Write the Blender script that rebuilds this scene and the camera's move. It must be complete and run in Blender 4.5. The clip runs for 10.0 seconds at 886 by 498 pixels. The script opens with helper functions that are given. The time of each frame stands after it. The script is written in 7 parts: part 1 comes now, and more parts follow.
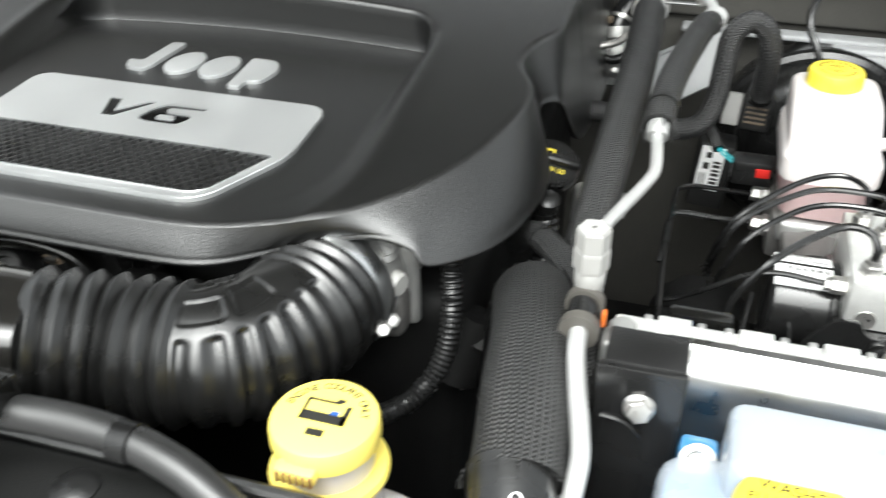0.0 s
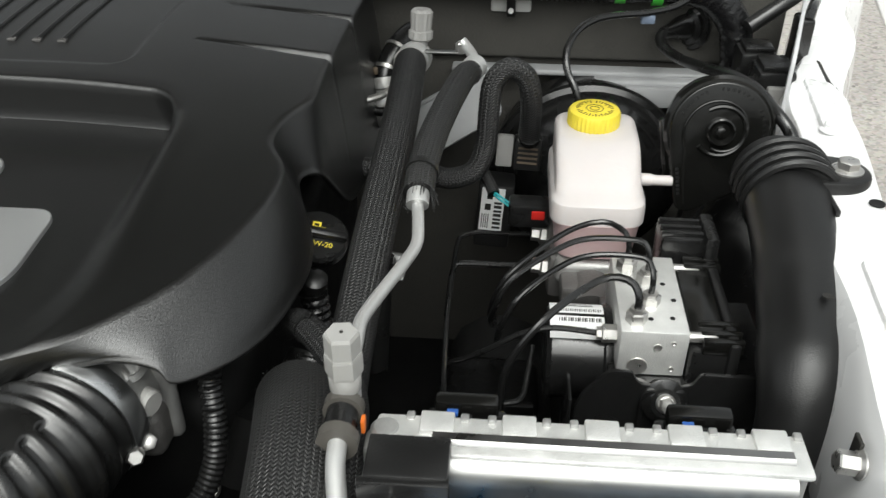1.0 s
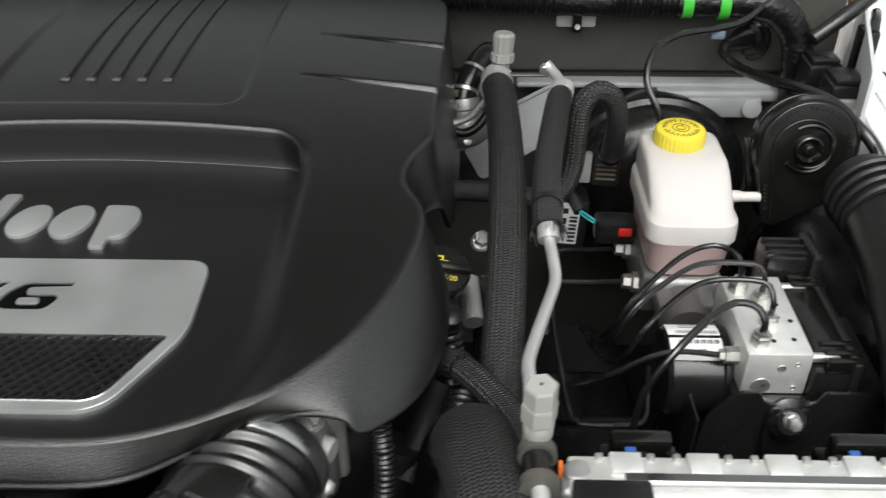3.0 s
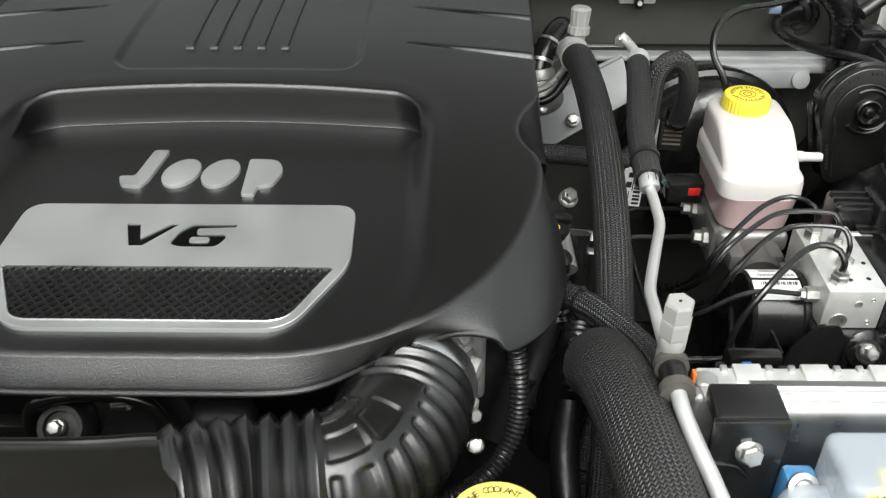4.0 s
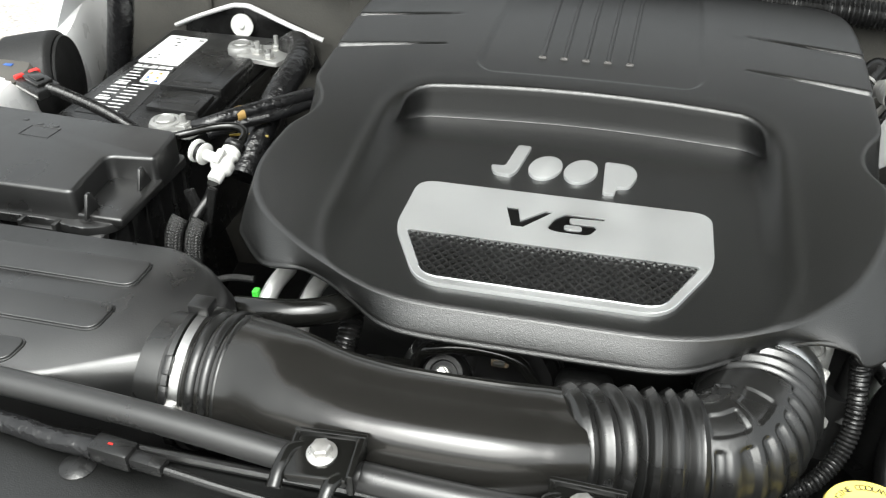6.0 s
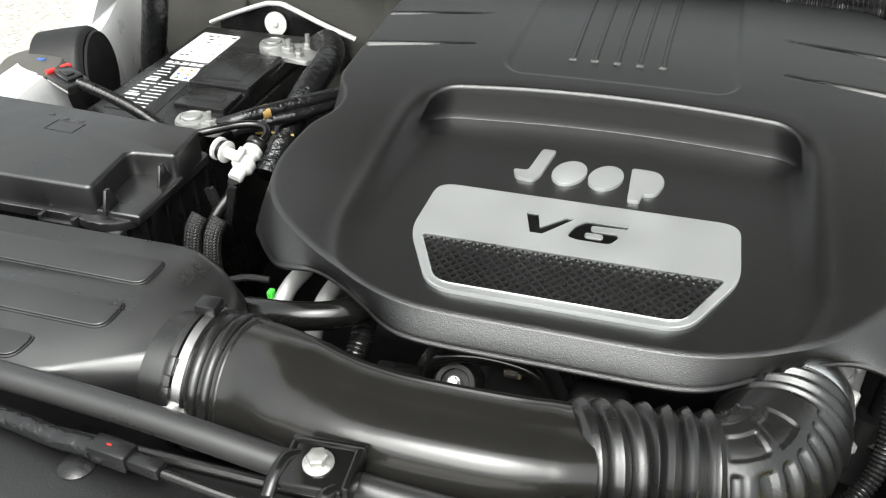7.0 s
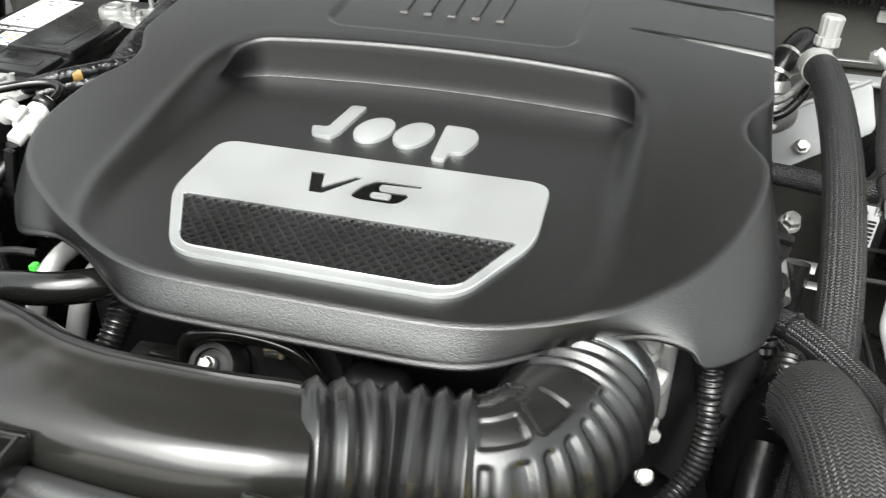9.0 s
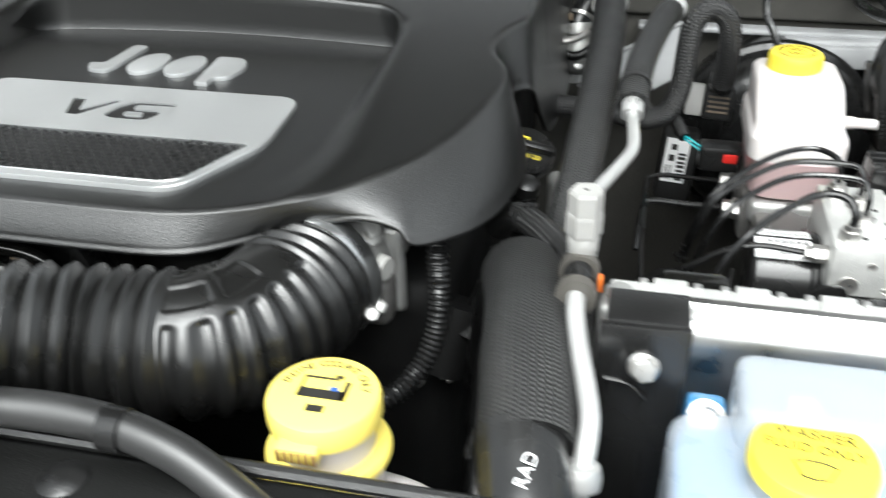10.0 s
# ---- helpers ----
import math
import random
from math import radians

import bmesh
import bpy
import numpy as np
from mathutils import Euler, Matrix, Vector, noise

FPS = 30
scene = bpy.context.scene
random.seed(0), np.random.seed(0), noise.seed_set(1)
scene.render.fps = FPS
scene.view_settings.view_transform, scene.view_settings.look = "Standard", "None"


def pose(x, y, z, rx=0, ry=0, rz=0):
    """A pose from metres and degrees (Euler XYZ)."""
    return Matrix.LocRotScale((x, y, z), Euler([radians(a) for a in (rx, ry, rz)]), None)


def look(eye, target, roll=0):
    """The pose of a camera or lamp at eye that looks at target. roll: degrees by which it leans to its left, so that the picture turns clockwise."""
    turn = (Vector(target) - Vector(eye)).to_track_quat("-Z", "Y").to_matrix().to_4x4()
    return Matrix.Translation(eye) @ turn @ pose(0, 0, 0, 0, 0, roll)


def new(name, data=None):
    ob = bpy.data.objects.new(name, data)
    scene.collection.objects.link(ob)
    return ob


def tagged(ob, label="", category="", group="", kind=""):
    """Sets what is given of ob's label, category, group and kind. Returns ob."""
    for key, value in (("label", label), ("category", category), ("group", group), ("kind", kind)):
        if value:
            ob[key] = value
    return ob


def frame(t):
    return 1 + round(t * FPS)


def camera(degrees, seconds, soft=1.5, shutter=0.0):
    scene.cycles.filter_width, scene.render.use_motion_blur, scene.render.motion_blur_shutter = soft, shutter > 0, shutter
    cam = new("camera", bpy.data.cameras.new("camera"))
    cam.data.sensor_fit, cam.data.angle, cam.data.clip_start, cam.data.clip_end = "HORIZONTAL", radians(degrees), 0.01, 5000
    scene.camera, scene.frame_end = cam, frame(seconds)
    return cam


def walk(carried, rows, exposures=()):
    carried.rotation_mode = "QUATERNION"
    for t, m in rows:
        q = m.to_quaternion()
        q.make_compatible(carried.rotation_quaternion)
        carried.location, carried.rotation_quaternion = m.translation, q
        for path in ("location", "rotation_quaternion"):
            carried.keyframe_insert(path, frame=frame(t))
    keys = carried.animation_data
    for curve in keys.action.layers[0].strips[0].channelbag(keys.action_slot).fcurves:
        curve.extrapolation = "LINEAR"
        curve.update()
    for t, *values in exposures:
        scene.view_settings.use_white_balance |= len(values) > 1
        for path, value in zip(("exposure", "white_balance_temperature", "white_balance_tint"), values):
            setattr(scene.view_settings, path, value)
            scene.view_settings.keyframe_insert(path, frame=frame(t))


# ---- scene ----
cam = camera(53.1, 10.0, soft=1.2, shutter=0.35)
PATH = [
    (0, (0.41, -0.509, 1.443), (-0.073, 1.072, 0.317), -0.5),
    (0.5, (0.449, -0.477, 1.458), (0.18, 1.162, 0.345), 0.1),
    (1, (0.453, -0.444, 1.471), (0.329, 1.218, 0.366), 0.2),
    (1.5, (0.449, -0.42, 1.488), (0.403, 1.247, 0.384), 0.1),
    (2, (0.43, -0.414, 1.501), (0.421, 1.243, 0.38), 0.4),
    (2.5, (0.397, -0.418, 1.505), (0.361, 1.23, 0.373), -0.2),
    (3, (0.321, -0.443, 1.521), (0.272, 1.195, 0.374), -0.3),
    (3.2, (0.287, -0.46, 1.528), (0.239, 1.169, 0.368), -0.2),
    (4.3, (0.188, -0.556, 1.535), (0.186, 1.073, 0.375), 0.3),
    (4.5, (0.163, -0.575, 1.543), (0.173, 1.057, 0.387), 0.6),
    (5, (0.088, -0.605, 1.556), (0.011, 1.031, 0.408), 1.3),
    (5.5, (0.06, -0.619, 1.557), (-0.214, 1.003, 0.419), 0.4),
    (6, (0.057, -0.623, 1.558), (-0.327, 0.985, 0.432), 0.1),
    (6.2, (0.056, -0.619, 1.556), (-0.355, 0.983, 0.431), -0.0),
    (7.3, (0.085, -0.584, 1.543), (-0.404, 0.998, 0.421), -0.5),
    (7.5, (0.088, -0.571, 1.538), (-0.388, 1.016, 0.418), -0.2),
    (8, (0.095, -0.541, 1.529), (-0.347, 1.057, 0.411), 0.5),
    (8.5, (0.144, -0.512, 1.482), (-0.282, 1.095, 0.37), 0.8),
    (9, (0.206, -0.495, 1.462), (-0.226, 1.117, 0.361), 0.6),
    (9.5, (0.279, -0.504, 1.441), (-0.172, 1.113, 0.354), -0.0),
    (10, (0.389, -0.527, 1.404), (0.002, 1.126, 0.347), -1.2),
]
EXPOSURE = [(t, stops, kelvin, 5) for t, stops, kelvin in ((0, 0.62, 6350), (0.5, 0.15, 6400), (1, -0.38, 6450), (1.5, -0.65, 6450), (2.5, -0.87, 6450), (3.2, -0.16, 6450), (4.5, 0.13, 6450), (5.5, 0.63, 6450), (7.5, 0.50, 6450), (8.5, 0.63, 6450), (9.0, 0.88, 6450), (9.5, 0.90, 6400), (10, 0.48, 6250))]
walk(cam, [(t, look(eye, target, roll)) for t, eye, target, roll in PATH], EXPOSURE)

# ---- world ----
world = bpy.data.worlds.new("overcast_sky")
scene.world = world
world.use_nodes = True
wn = world.node_tree.nodes
wl = world.node_tree.links
sky = wn.new("ShaderNodeTexSky")
sky.sky_type = 'NISHITA'
sky.sun_disc = False
sky.sun_elevation = radians(64)
sky.sun_rotation = radians(180)
sky.air_density = 1.0
sky.dust_density = 7.0
grey = wn.new("ShaderNodeHueSaturation")
grey.inputs["Saturation"].default_value = 0.10
grey.inputs["Value"].default_value = 1.75
wl.new(sky.outputs[0], grey.inputs["Color"])
wl.new(grey.outputs[0], wn["Background"].inputs["Color"])
wn["Background"].inputs["Strength"].default_value = 0.14

sun_data = bpy.data.lights.new("sun", 'SUN')
sun_data.energy = 2.4
sun_data.angle = radians(58)
sun_data.color = (1.0, 0.97, 0.93)
sun = new("sun", sun_data)
sun.matrix_world = look((0.0, -2.9, 4.4), (0, 0.0, 1.1))


# ---- materials ----
def base_mat(name, color, rough=0.5, metal=0.0, grain=0.0, grain_size=0.002, vary=0.15, vary_size=0.05, coat=0.0, rough_vary=0.1, spec=0.5):
    """A painted, moulded or cast surface: base colour with two scales of variation and fine relief."""
    m = bpy.data.materials.new(name)
    m.use_nodes = True
    nt = m.node_tree
    n, l = nt.nodes, nt.links
    b = n["Principled BSDF"]
    tc = n.new("ShaderNodeTexCoord")
    big = n.new("ShaderNodeTexNoise")
    big.inputs["Scale"].default_value = 1.0 / vary_size
    big.inputs["Detail"].default_value = 5.0
    l.new(tc.outputs["Object"], big.inputs["Vector"])
    mix = n.new("ShaderNodeMix")
    mix.data_type = 'RGBA'
    mix.inputs[6].default_value = (*[c * (1 - vary) for c in color], 1)
    mix.inputs[7].default_value = (*[min(1, c * (1 + vary)) for c in color], 1)
    l.new(big.outputs["Fac"], mix.inputs["Factor"])
    l.new(mix.outputs[2], b.inputs["Base Color"])
    mr = n.new("ShaderNodeMapRange")
    mr.inputs[1].default_value, mr.inputs[2].default_value = 0.3, 0.7
    mr.inputs[3].default_value, mr.inputs[4].default_value = max(0.02, rough - rough_vary), min(1, rough + rough_vary)
    l.new(big.outputs["Fac"], mr.inputs[0])
    l.new(mr.outputs[0], b.inputs["Roughness"])
    b.inputs["Metallic"].default_value = metal
    b.inputs["Specular IOR Level"].default_value = spec
    b.inputs["Coat Weight"].default_value = coat
    b.inputs["Coat Roughness"].default_value = 0.08
    if grain:
        fine = n.new("ShaderNodeTexNoise")
        fine.inputs["Scale"].default_value = 1.0 / grain_size
        fine.inputs["Detail"].default_value = 3.0
        l.new(tc.outputs["Object"], fine.inputs["Vector"])
        bump = n.new("ShaderNodeBump")
        bump.inputs["Strength"].default_value = grain
        bump.inputs["Distance"].default_value = 0.0008
        l.new(fine.outputs["Fac"], bump.inputs["Height"])
        l.new(bump.outputs[0], b.inputs["Normal"])
    return m


def braid_mat(name, color, pitch=0.006, width=0.005, line=0.0):
    """A woven sleeve: chevrons that run along a hose, from its unrolled coordinates in metres."""
    m = base_mat(name, color, rough=0.42)
    nt = m.node_tree
    n, l = nt.nodes, nt.links
    b = n["Principled BSDF"]
    uv = n.new("ShaderNodeUVMap")
    sep = n.new("ShaderNodeSeparateXYZ")
    l.new(uv.outputs[0], sep.inputs[0])

    def op(kind, a, c=None):
        k = n.new("ShaderNodeMath")
        k.operation = kind
        for i, s in enumerate((a, c)):
            if s is None:
                continue
            if isinstance(s, (int, float)):
                k.inputs[i].default_value = s
            else:
                l.new(s, k.inputs[i])
        return k.outputs[0]

    zig = op('PINGPONG', sep.outputs[0], width)
    phase = op('ADD', sep.outputs[1], op('MULTIPLY', zig, 0.9))
    wave = op('SINE', op('MULTIPLY', phase, 2 * math.pi / pitch))
    col = op('ABSOLUTE', op('SINE', op('MULTIPLY', sep.outputs[0], math.pi / width)))
    height = op('MULTIPLY', op('ADD', op('MULTIPLY', wave, 0.5), 0.5), op('POWER', col, 0.4))
    # colour follows the relief: shaded valleys and lit crests are painted in
    ramp = n.new("ShaderNodeMix")
    ramp.data_type = 'RGBA'
    ramp.inputs[6].default_value = (*[c * 0.35 for c in color], 1)
    ramp.inputs[7].default_value = (*[c * 2.5 for c in color], 1)
    l.new(height, ramp.inputs["Factor"])
    l.new(ramp.outputs[2], b.inputs["Base Color"])
    bump = n.new("ShaderNodeBump")
    bump.inputs["Strength"].default_value = 0.7
    bump.inputs["Distance"].default_value = 0.0012
    l.new(height, bump.inputs["Height"])
    l.new(bump.outputs[0], b.inputs["Normal"])
    return m


def clear_mat(name, color, rough=0.35, sheer=0.45, sub=0.0):
    """A milky translucent plastic."""
    m = base_mat(name, color, rough=rough, grain=0.15, grain_size=0.004, vary=0.05)
    b = m.node_tree.nodes["Principled BSDF"]
    b.inputs["Subsurface Weight"].default_value = sub
    b.inputs["Subsurface Radius"].default_value = (1.0, 0.9, 0.8)
    b.inputs["Subsurface Scale"].default_value = 0.012
    b.inputs["Alpha"].default_value = 1 - sheer
    return m


COVER = base_mat("cover_plastic", (0.0040, 0.0041, 0.0039), 0.32, grain=0.42, grain_size=0.0009, vary_size=0.12, rough_vary=0.03, spec=1.0)
GLOSS = base_mat("gloss_black_plastic", (0.006, 0.006, 0.0055), 0.17, grain=0.03, grain_size=0.004, rough_vary=0.03, spec=0.55)
DUCTGLOSS = base_mat("blow_moulded_duct", (0.012, 0.0115, 0.0105), 0.19, grain=0.05, grain_size=0.006, rough_vary=0.05, spec=0.8)
BLACK = base_mat("black_plastic", (0.009, 0.009, 0.009), 0.28, grain=0.2, grain_size=0.002)
SATINBLACK = base_mat("satin_black_moulding", (0.010, 0.010, 0.010), 0.34, grain=0.12, grain_size=0.0015, spec=1.0)
GREYRUBBER = base_mat("worn_black_rubber", (0.022, 0.022, 0.022), 0.34, grain=0.1, grain_size=0.003, spec=0.7)
LEDGE = base_mat("dull_grey_paint", (0.34, 0.345, 0.35), 0.5, vary=0.15, vary_size=0.03)
GRILLE = base_mat("grille_plastic", (0.012, 0.012, 0.012), 0.30, spec=0.8)
GLOSSINK = base_mat("glossy_black_inlay", (0.004, 0.004, 0.004), 0.12, spec=0.5)
MATT = base_mat("matt_black", (0.008, 0.008, 0.008), 0.55, grain=0.5, grain_size=0.003, spec=0.4)
DEEP = base_mat("crinkled_black_film", (0.003, 0.003, 0.003), 0.30, grain=0.8, grain_size=0.010, spec=0.3)
DUCT = base_mat("satin_duct_plastic", (0.009, 0.009, 0.009), 0.40, grain=0.25, grain_size=0.0012, spec=0.45)
RUBBER = base_mat("black_rubber", (0.008, 0.008, 0.0078), 0.29, grain=0.12, grain_size=0.003, spec=0.75)
PAINTBLACK = base_mat("black_painted_steel", (0.009, 0.009, 0.009), 0.24, coat=0.3)
# near-black base colour carries the shade of the deep bay
DARK = base_mat("shade_darkened_metal", (0.006, 0.006, 0.006), 0.6, grain=0.4, grain_size=0.004, spec=0.35)
FELT = base_mat("firewall_insulation", (0.058, 0.056, 0.050), 0.9, grain=0.9, grain_size=0.004, vary=0.35, vary_size=0.03)
HOODPAD = base_mat("hood_insulation", (0.020, 0.018, 0.014), 0.9, grain=0.8, grain_size=0.004, vary=0.3, vary_size=0.05)
SATIN = base_mat("satin_silver", (0.55, 0.56, 0.56), 0.42, metal=0.75, grain=0.03, grain_size=0.001, vary=0.03)
CHROME = base_mat("bright_silver", (0.70, 0.71, 0.71), 0.3, metal=1.0, vary=0.03)
ALU = base_mat("drawn_aluminium", (0.62, 0.62, 0.61), 0.40, metal=0.65, grain=0.15, grain_size=0.003)
CAST = base_mat("cast_aluminium", (0.40, 0.40, 0.39), 0.5, metal=0.7, grain=0.6, grain_size=0.0025, vary=0.2, vary_size=0.015)
MACHINED = base_mat("machined_aluminium", (0.74, 0.74, 0.72), 0.42, metal=0.6, grain=0.5, grain_size=0.0015, vary=0.15, vary_size=0.01)
DULLCAST = base_mat("dull_dark_casting", (0.16, 0.155, 0.15), 0.55, metal=0.6, grain=0.6, grain_size=0.0025, vary=0.25, vary_size=0.015)
POLISH = base_mat("polished_aluminium", (0.38, 0.38, 0.375), 0.34, metal=1.0, vary=0.05, vary_size=0.02)
STEEL = base_mat("zinc_steel", (0.58, 0.57, 0.55), 0.35, metal=0.9, vary=0.15, vary_size=0.006)
GREYPLASTIC = base_mat("pale_grey_plastic", (0.32, 0.316, 0.305), 0.5, grain=0.15, grain_size=0.002)
WHITEPLASTIC = base_mat("white_plastic", (0.62, 0.62, 0.60), 0.4)
PAINT = base_mat("white_car_paint", (0.80, 0.80, 0.80), 0.3, coat=0.8, vary=0.02)
PRIMER = base_mat("grey_white_inner_paint", (0.60, 0.61, 0.62), 0.45, vary=0.06, coat=0.2)
YELLOW = base_mat("yellow_plastic", (0.80, 0.65, 0.06), 0.42, grain=0.1, grain_size=0.002, vary=0.04)
YELLOWP = base_mat("pale_yellow_plastic", (0.88, 0.72, 0.16), 0.42, grain=0.1, grain_size=0.002, vary=0.04)
DULLYELLOW = base_mat("dull_yellow_wire", (0.30, 0.21, 0.03), 0.4)
DULLGREEN = base_mat("dull_green_wire", (0.08, 0.16, 0.07), 0.4)
# near black without sheen: paints the shade inside the grille's holes
PIT = base_mat("hole_shade_black", (0.003, 0.003, 0.003), 0.9, spec=0.05)
INK = base_mat("black_ink", (0.015, 0.014, 0.012), 0.6)
PAPER = base_mat("white_label", (0.80, 0.80, 0.80), 0.5, vary=0.03)
RED = base_mat("red_plastic", (0.55, 0.02, 0.015), 0.4)
GREEN = base_mat("green_tape", (0.08, 0.60, 0.06), 0.45)
ORANGE = base_mat("orange_plastic", (0.60, 0.14, 0.02), 0.4)
TEAL = base_mat("teal_wire", (0.02, 0.35, 0.38), 0.4)
GREYBLUE = base_mat("grey_blue_plastic", (0.16, 0.20, 0.27), 0.4)
OLIVE = base_mat("dark_olive_print", (0.12, 0.09, 0.012), 0.5)
DIMBROWN = base_mat("dim_brown_print", (0.13, 0.10, 0.07), 0.5)
BLUE = base_mat("blue_plastic", (0.03, 0.10, 0.35), 0.4)
COPPER = base_mat("copper_brown_metal", (0.45, 0.24, 0.14), 0.35, metal=0.8)
TAPE = base_mat("shiny_black_tape", (0.009, 0.009, 0.0095), 0.20, grain=1.0, grain_size=0.010, vary_size=0.02)
for bump_node in TAPE.node_tree.nodes:
    if bump_node.type == 'BUMP':
        bump_node.inputs["Distance"].default_value = 0.003
BRAID = braid_mat("woven_black_sleeve", (0.016, 0.016, 0.0158), 0.0030, 0.0023)
BRAIDFINE = braid_mat("fine_woven_sleeve", (0.012, 0.012, 0.012), 0.0027, 0.0022)
BRAIDCOARSE = braid_mat("coarse_woven_sleeve", (0.016, 0.016, 0.016), 0.0034, 0.0028)
MILKY = clear_mat("milky_reservoir", (0.58, 0.545, 0.535), 0.38, sheer=0.0, sub=0.35)
MILKYPINK = clear_mat("milky_reservoir_with_fluid", (0.60, 0.44, 0.44), 0.38, sheer=0.0, sub=0.35)
BOTTLE = clear_mat("frosted_washer_bottle", (0.55, 0.60, 0.66), 0.32, sheer=0.55)
FLUID = base_mat("blue_washer_fluid", (0.06, 0.20, 0.38), 0.15)


def ground_mat():
    m = base_mat("asphalt_with_pale_aggregate", (0.30, 0.28, 0.26), 0.9, grain=1.0, grain_size=0.01, vary=0.25, vary_size=0.6)
    n, l = m.node_tree.nodes, m.node_tree.links
    b = n["Principled BSDF"]
    tc = n.new("ShaderNodeTexCoord")
    v = n.new("ShaderNodeTexVoronoi")
    v.inputs["Scale"].default_value = 70
    l.new(tc.outputs["Object"], v.inputs["Vector"])
    mix = n.new("ShaderNodeMix")
    mix.data_type = 'RGBA'
    mix.blend_type = 'MULTIPLY'
    mix.inputs["Factor"].default_value = 0.5
    l.new(b.inputs["Base Color"].links[0].from_socket, mix.inputs[6])
    bw = n.new("ShaderNodeHueSaturation")
    bw.inputs["Saturation"].default_value = 0.12
    bw.inputs["Value"].default_value = 1.5
    l.new(v.outputs["Color"], bw.inputs["Color"])
    l.new(bw.outputs[0], mix.inputs[7])
    l.new(mix.outputs[2], b.inputs["Base Color"])
    return m


ASPHALT = ground_mat()


# ---- building helpers ----
def part(name, bm, material, parent=None, label="", smooth=True, angle=35):
    """Links a bmesh as one mesh object, under a thing or a part."""
    me = bpy.data.meshes.new(name)
    bmesh.ops.recalc_face_normals(bm, faces=bm.faces)
    bm.to_mesh(me)
    bm.free()
    me.materials.append(material)
    if smooth:
        me.shade_smooth()
        me.set_sharp_from_angle(angle=radians(angle))
    ob = new(name, me)
    if parent is not None:
        ob.parent = parent
        ob.matrix_parent_inverse = parent.matrix_basis.inverted()
    if label:
        ob["label"] = label
    return ob


def thing(name, at, label, category, group="", kind=""):
    """An empty at the base of a thing; its parts are built in world places."""
    ob = new(name)
    ob.empty_display_size = 0.02
    ob.matrix_basis = Matrix.Translation(at)
    return tagged(ob, label, category, group, kind)


def spline(pts, step=0.004):
    """Points along a Catmull-Rom curve through pts, about step apart."""
    p = [Vector(q) for q in pts]
    p = [2 * p[0] - p[1]] + p + [2 * p[-1] - p[-2]]
    out = []
    for i in range(1, len(p) - 2):
        a, b, c, d = p[i - 1], p[i], p[i + 1], p[i + 2]
        k = max(2, int((c - b).length / step))
        for j in range(k):
            t = j / k
            out.append(0.5 * ((2 * b) + (c - a) * t + (2 * a - 5 * b + 4 * c - d) * t * t + (3 * b - a - 3 * c + d) * t ** 3))
    out.append(p[-2])
    return out


def sweep(pts, r, n=16, step=0.004, prof=None, flat=1.0, up=None, bm=None, straight=False, caps=True):
    """A tube along pts. r: radius, prof(s, a): factor on it by metres along and angle; flat: height over width."""
    line = [Vector(q) for q in pts] if straight else spline(pts, step)
    bm = bm or bmesh.new()
    uvl = bm.loops.layers.uv.verify()
    tang = []
    for i in range(len(line)):
        a, b = line[max(0, i - 1)], line[min(len(line) - 1, i + 1)]
        tang.append((b - a).normalized())
    side = tang[0].cross(Vector(up) if up else Vector((0.13, 0.2, 0.97))).normalized()
    rings, dist, s = [], [0.0], 0.0
    for i, (c, t) in enumerate(zip(line, tang)):
        if i:
            s += (c - line[i - 1]).length
            dist.append(s)
        if up:
            side = t.cross(Vector(up)).normalized()
        else:
            side = (side - t * side.dot(t)).normalized()
        top = side.cross(t)
        rr = r(s) if callable(r) else r
        ring = []
        for k in range(n):
            a = 2 * math.pi * k / n
            f = rr * (prof(s, a) if prof else 1.0)
            ring.append(bm.verts.new(c + side * (math.cos(a) * f) + top * (math.sin(a) * f * flat)))
        rings.append((ring, rr))
    for i in range(len(rings) - 1):
        (ra, r0), (rb, r1) = rings[i], rings[i + 1]
        for k in range(n):
            f = bm.faces.new((ra[k], ra[(k + 1) % n], rb[(k + 1) % n], rb[k]))
            w = 2 * math.pi * 0.5 * (r0 + r1) / n
            for lp, (u, v) in zip(f.loops, ((k, i), (k + 1, i), (k + 1, i + 1), (k, i + 1))):
                lp[uvl].uv = (u * w, dist[v])
    if caps:
        bm.faces.new(rings[0][0][::-1])
        bm.faces.new(rings[-1][0])
    return bm


def lathe(profile, n=32, m=None, bm=None, wobble=None):
    """A turned shape: (radius, height) pairs about z, then moved by m."""
    bm = bm or bmesh.new()
    m = m or Matrix()
    rings = []
    for r, z in profile:
        ring = []
        for k in range(n):
            a = 2 * math.pi * k / n
            f = r * (wobble(a, z) if wobble else 1)
            ring.append(bm.verts.new(m @ Vector((math.cos(a) * f, math.sin(a) * f, z))))
        rings.append(ring)
    for a, b in zip(rings, rings[1:]):
        for k in range(n):
            bm.faces.new((a[k], a[(k + 1) % n], b[(k + 1) % n], b[k]))
    bm.faces.new(rings[0][::-1])
    bm.faces.new(rings[-1])
    return bm


def block(lo, hi, bevel=0.003, seg=2, m=None, bm=None, taper=None):
    """A box from corner lo to corner hi with rounded edges. taper: scale of its top."""
    own = bmesh.new()
    bmesh.ops.create_cube(own, size=1.0)
    for v in own.verts:
        f = taper if taper and v.co.z > 0 else (1, 1)
        v.co = Vector([(lo[i] + hi[i]) / 2 + v.co[i] * (hi[i] - lo[i]) * (f[i] if i < 2 else 1) for i in range(3)])
    if bevel:
        bmesh.ops.bevel(own, geom=own.edges[:], offset=bevel, segments=seg, affect='EDGES', profile=0.5, clamp_overlap=True)
    if m:
        own.transform(m)
    return merge(bm, own)


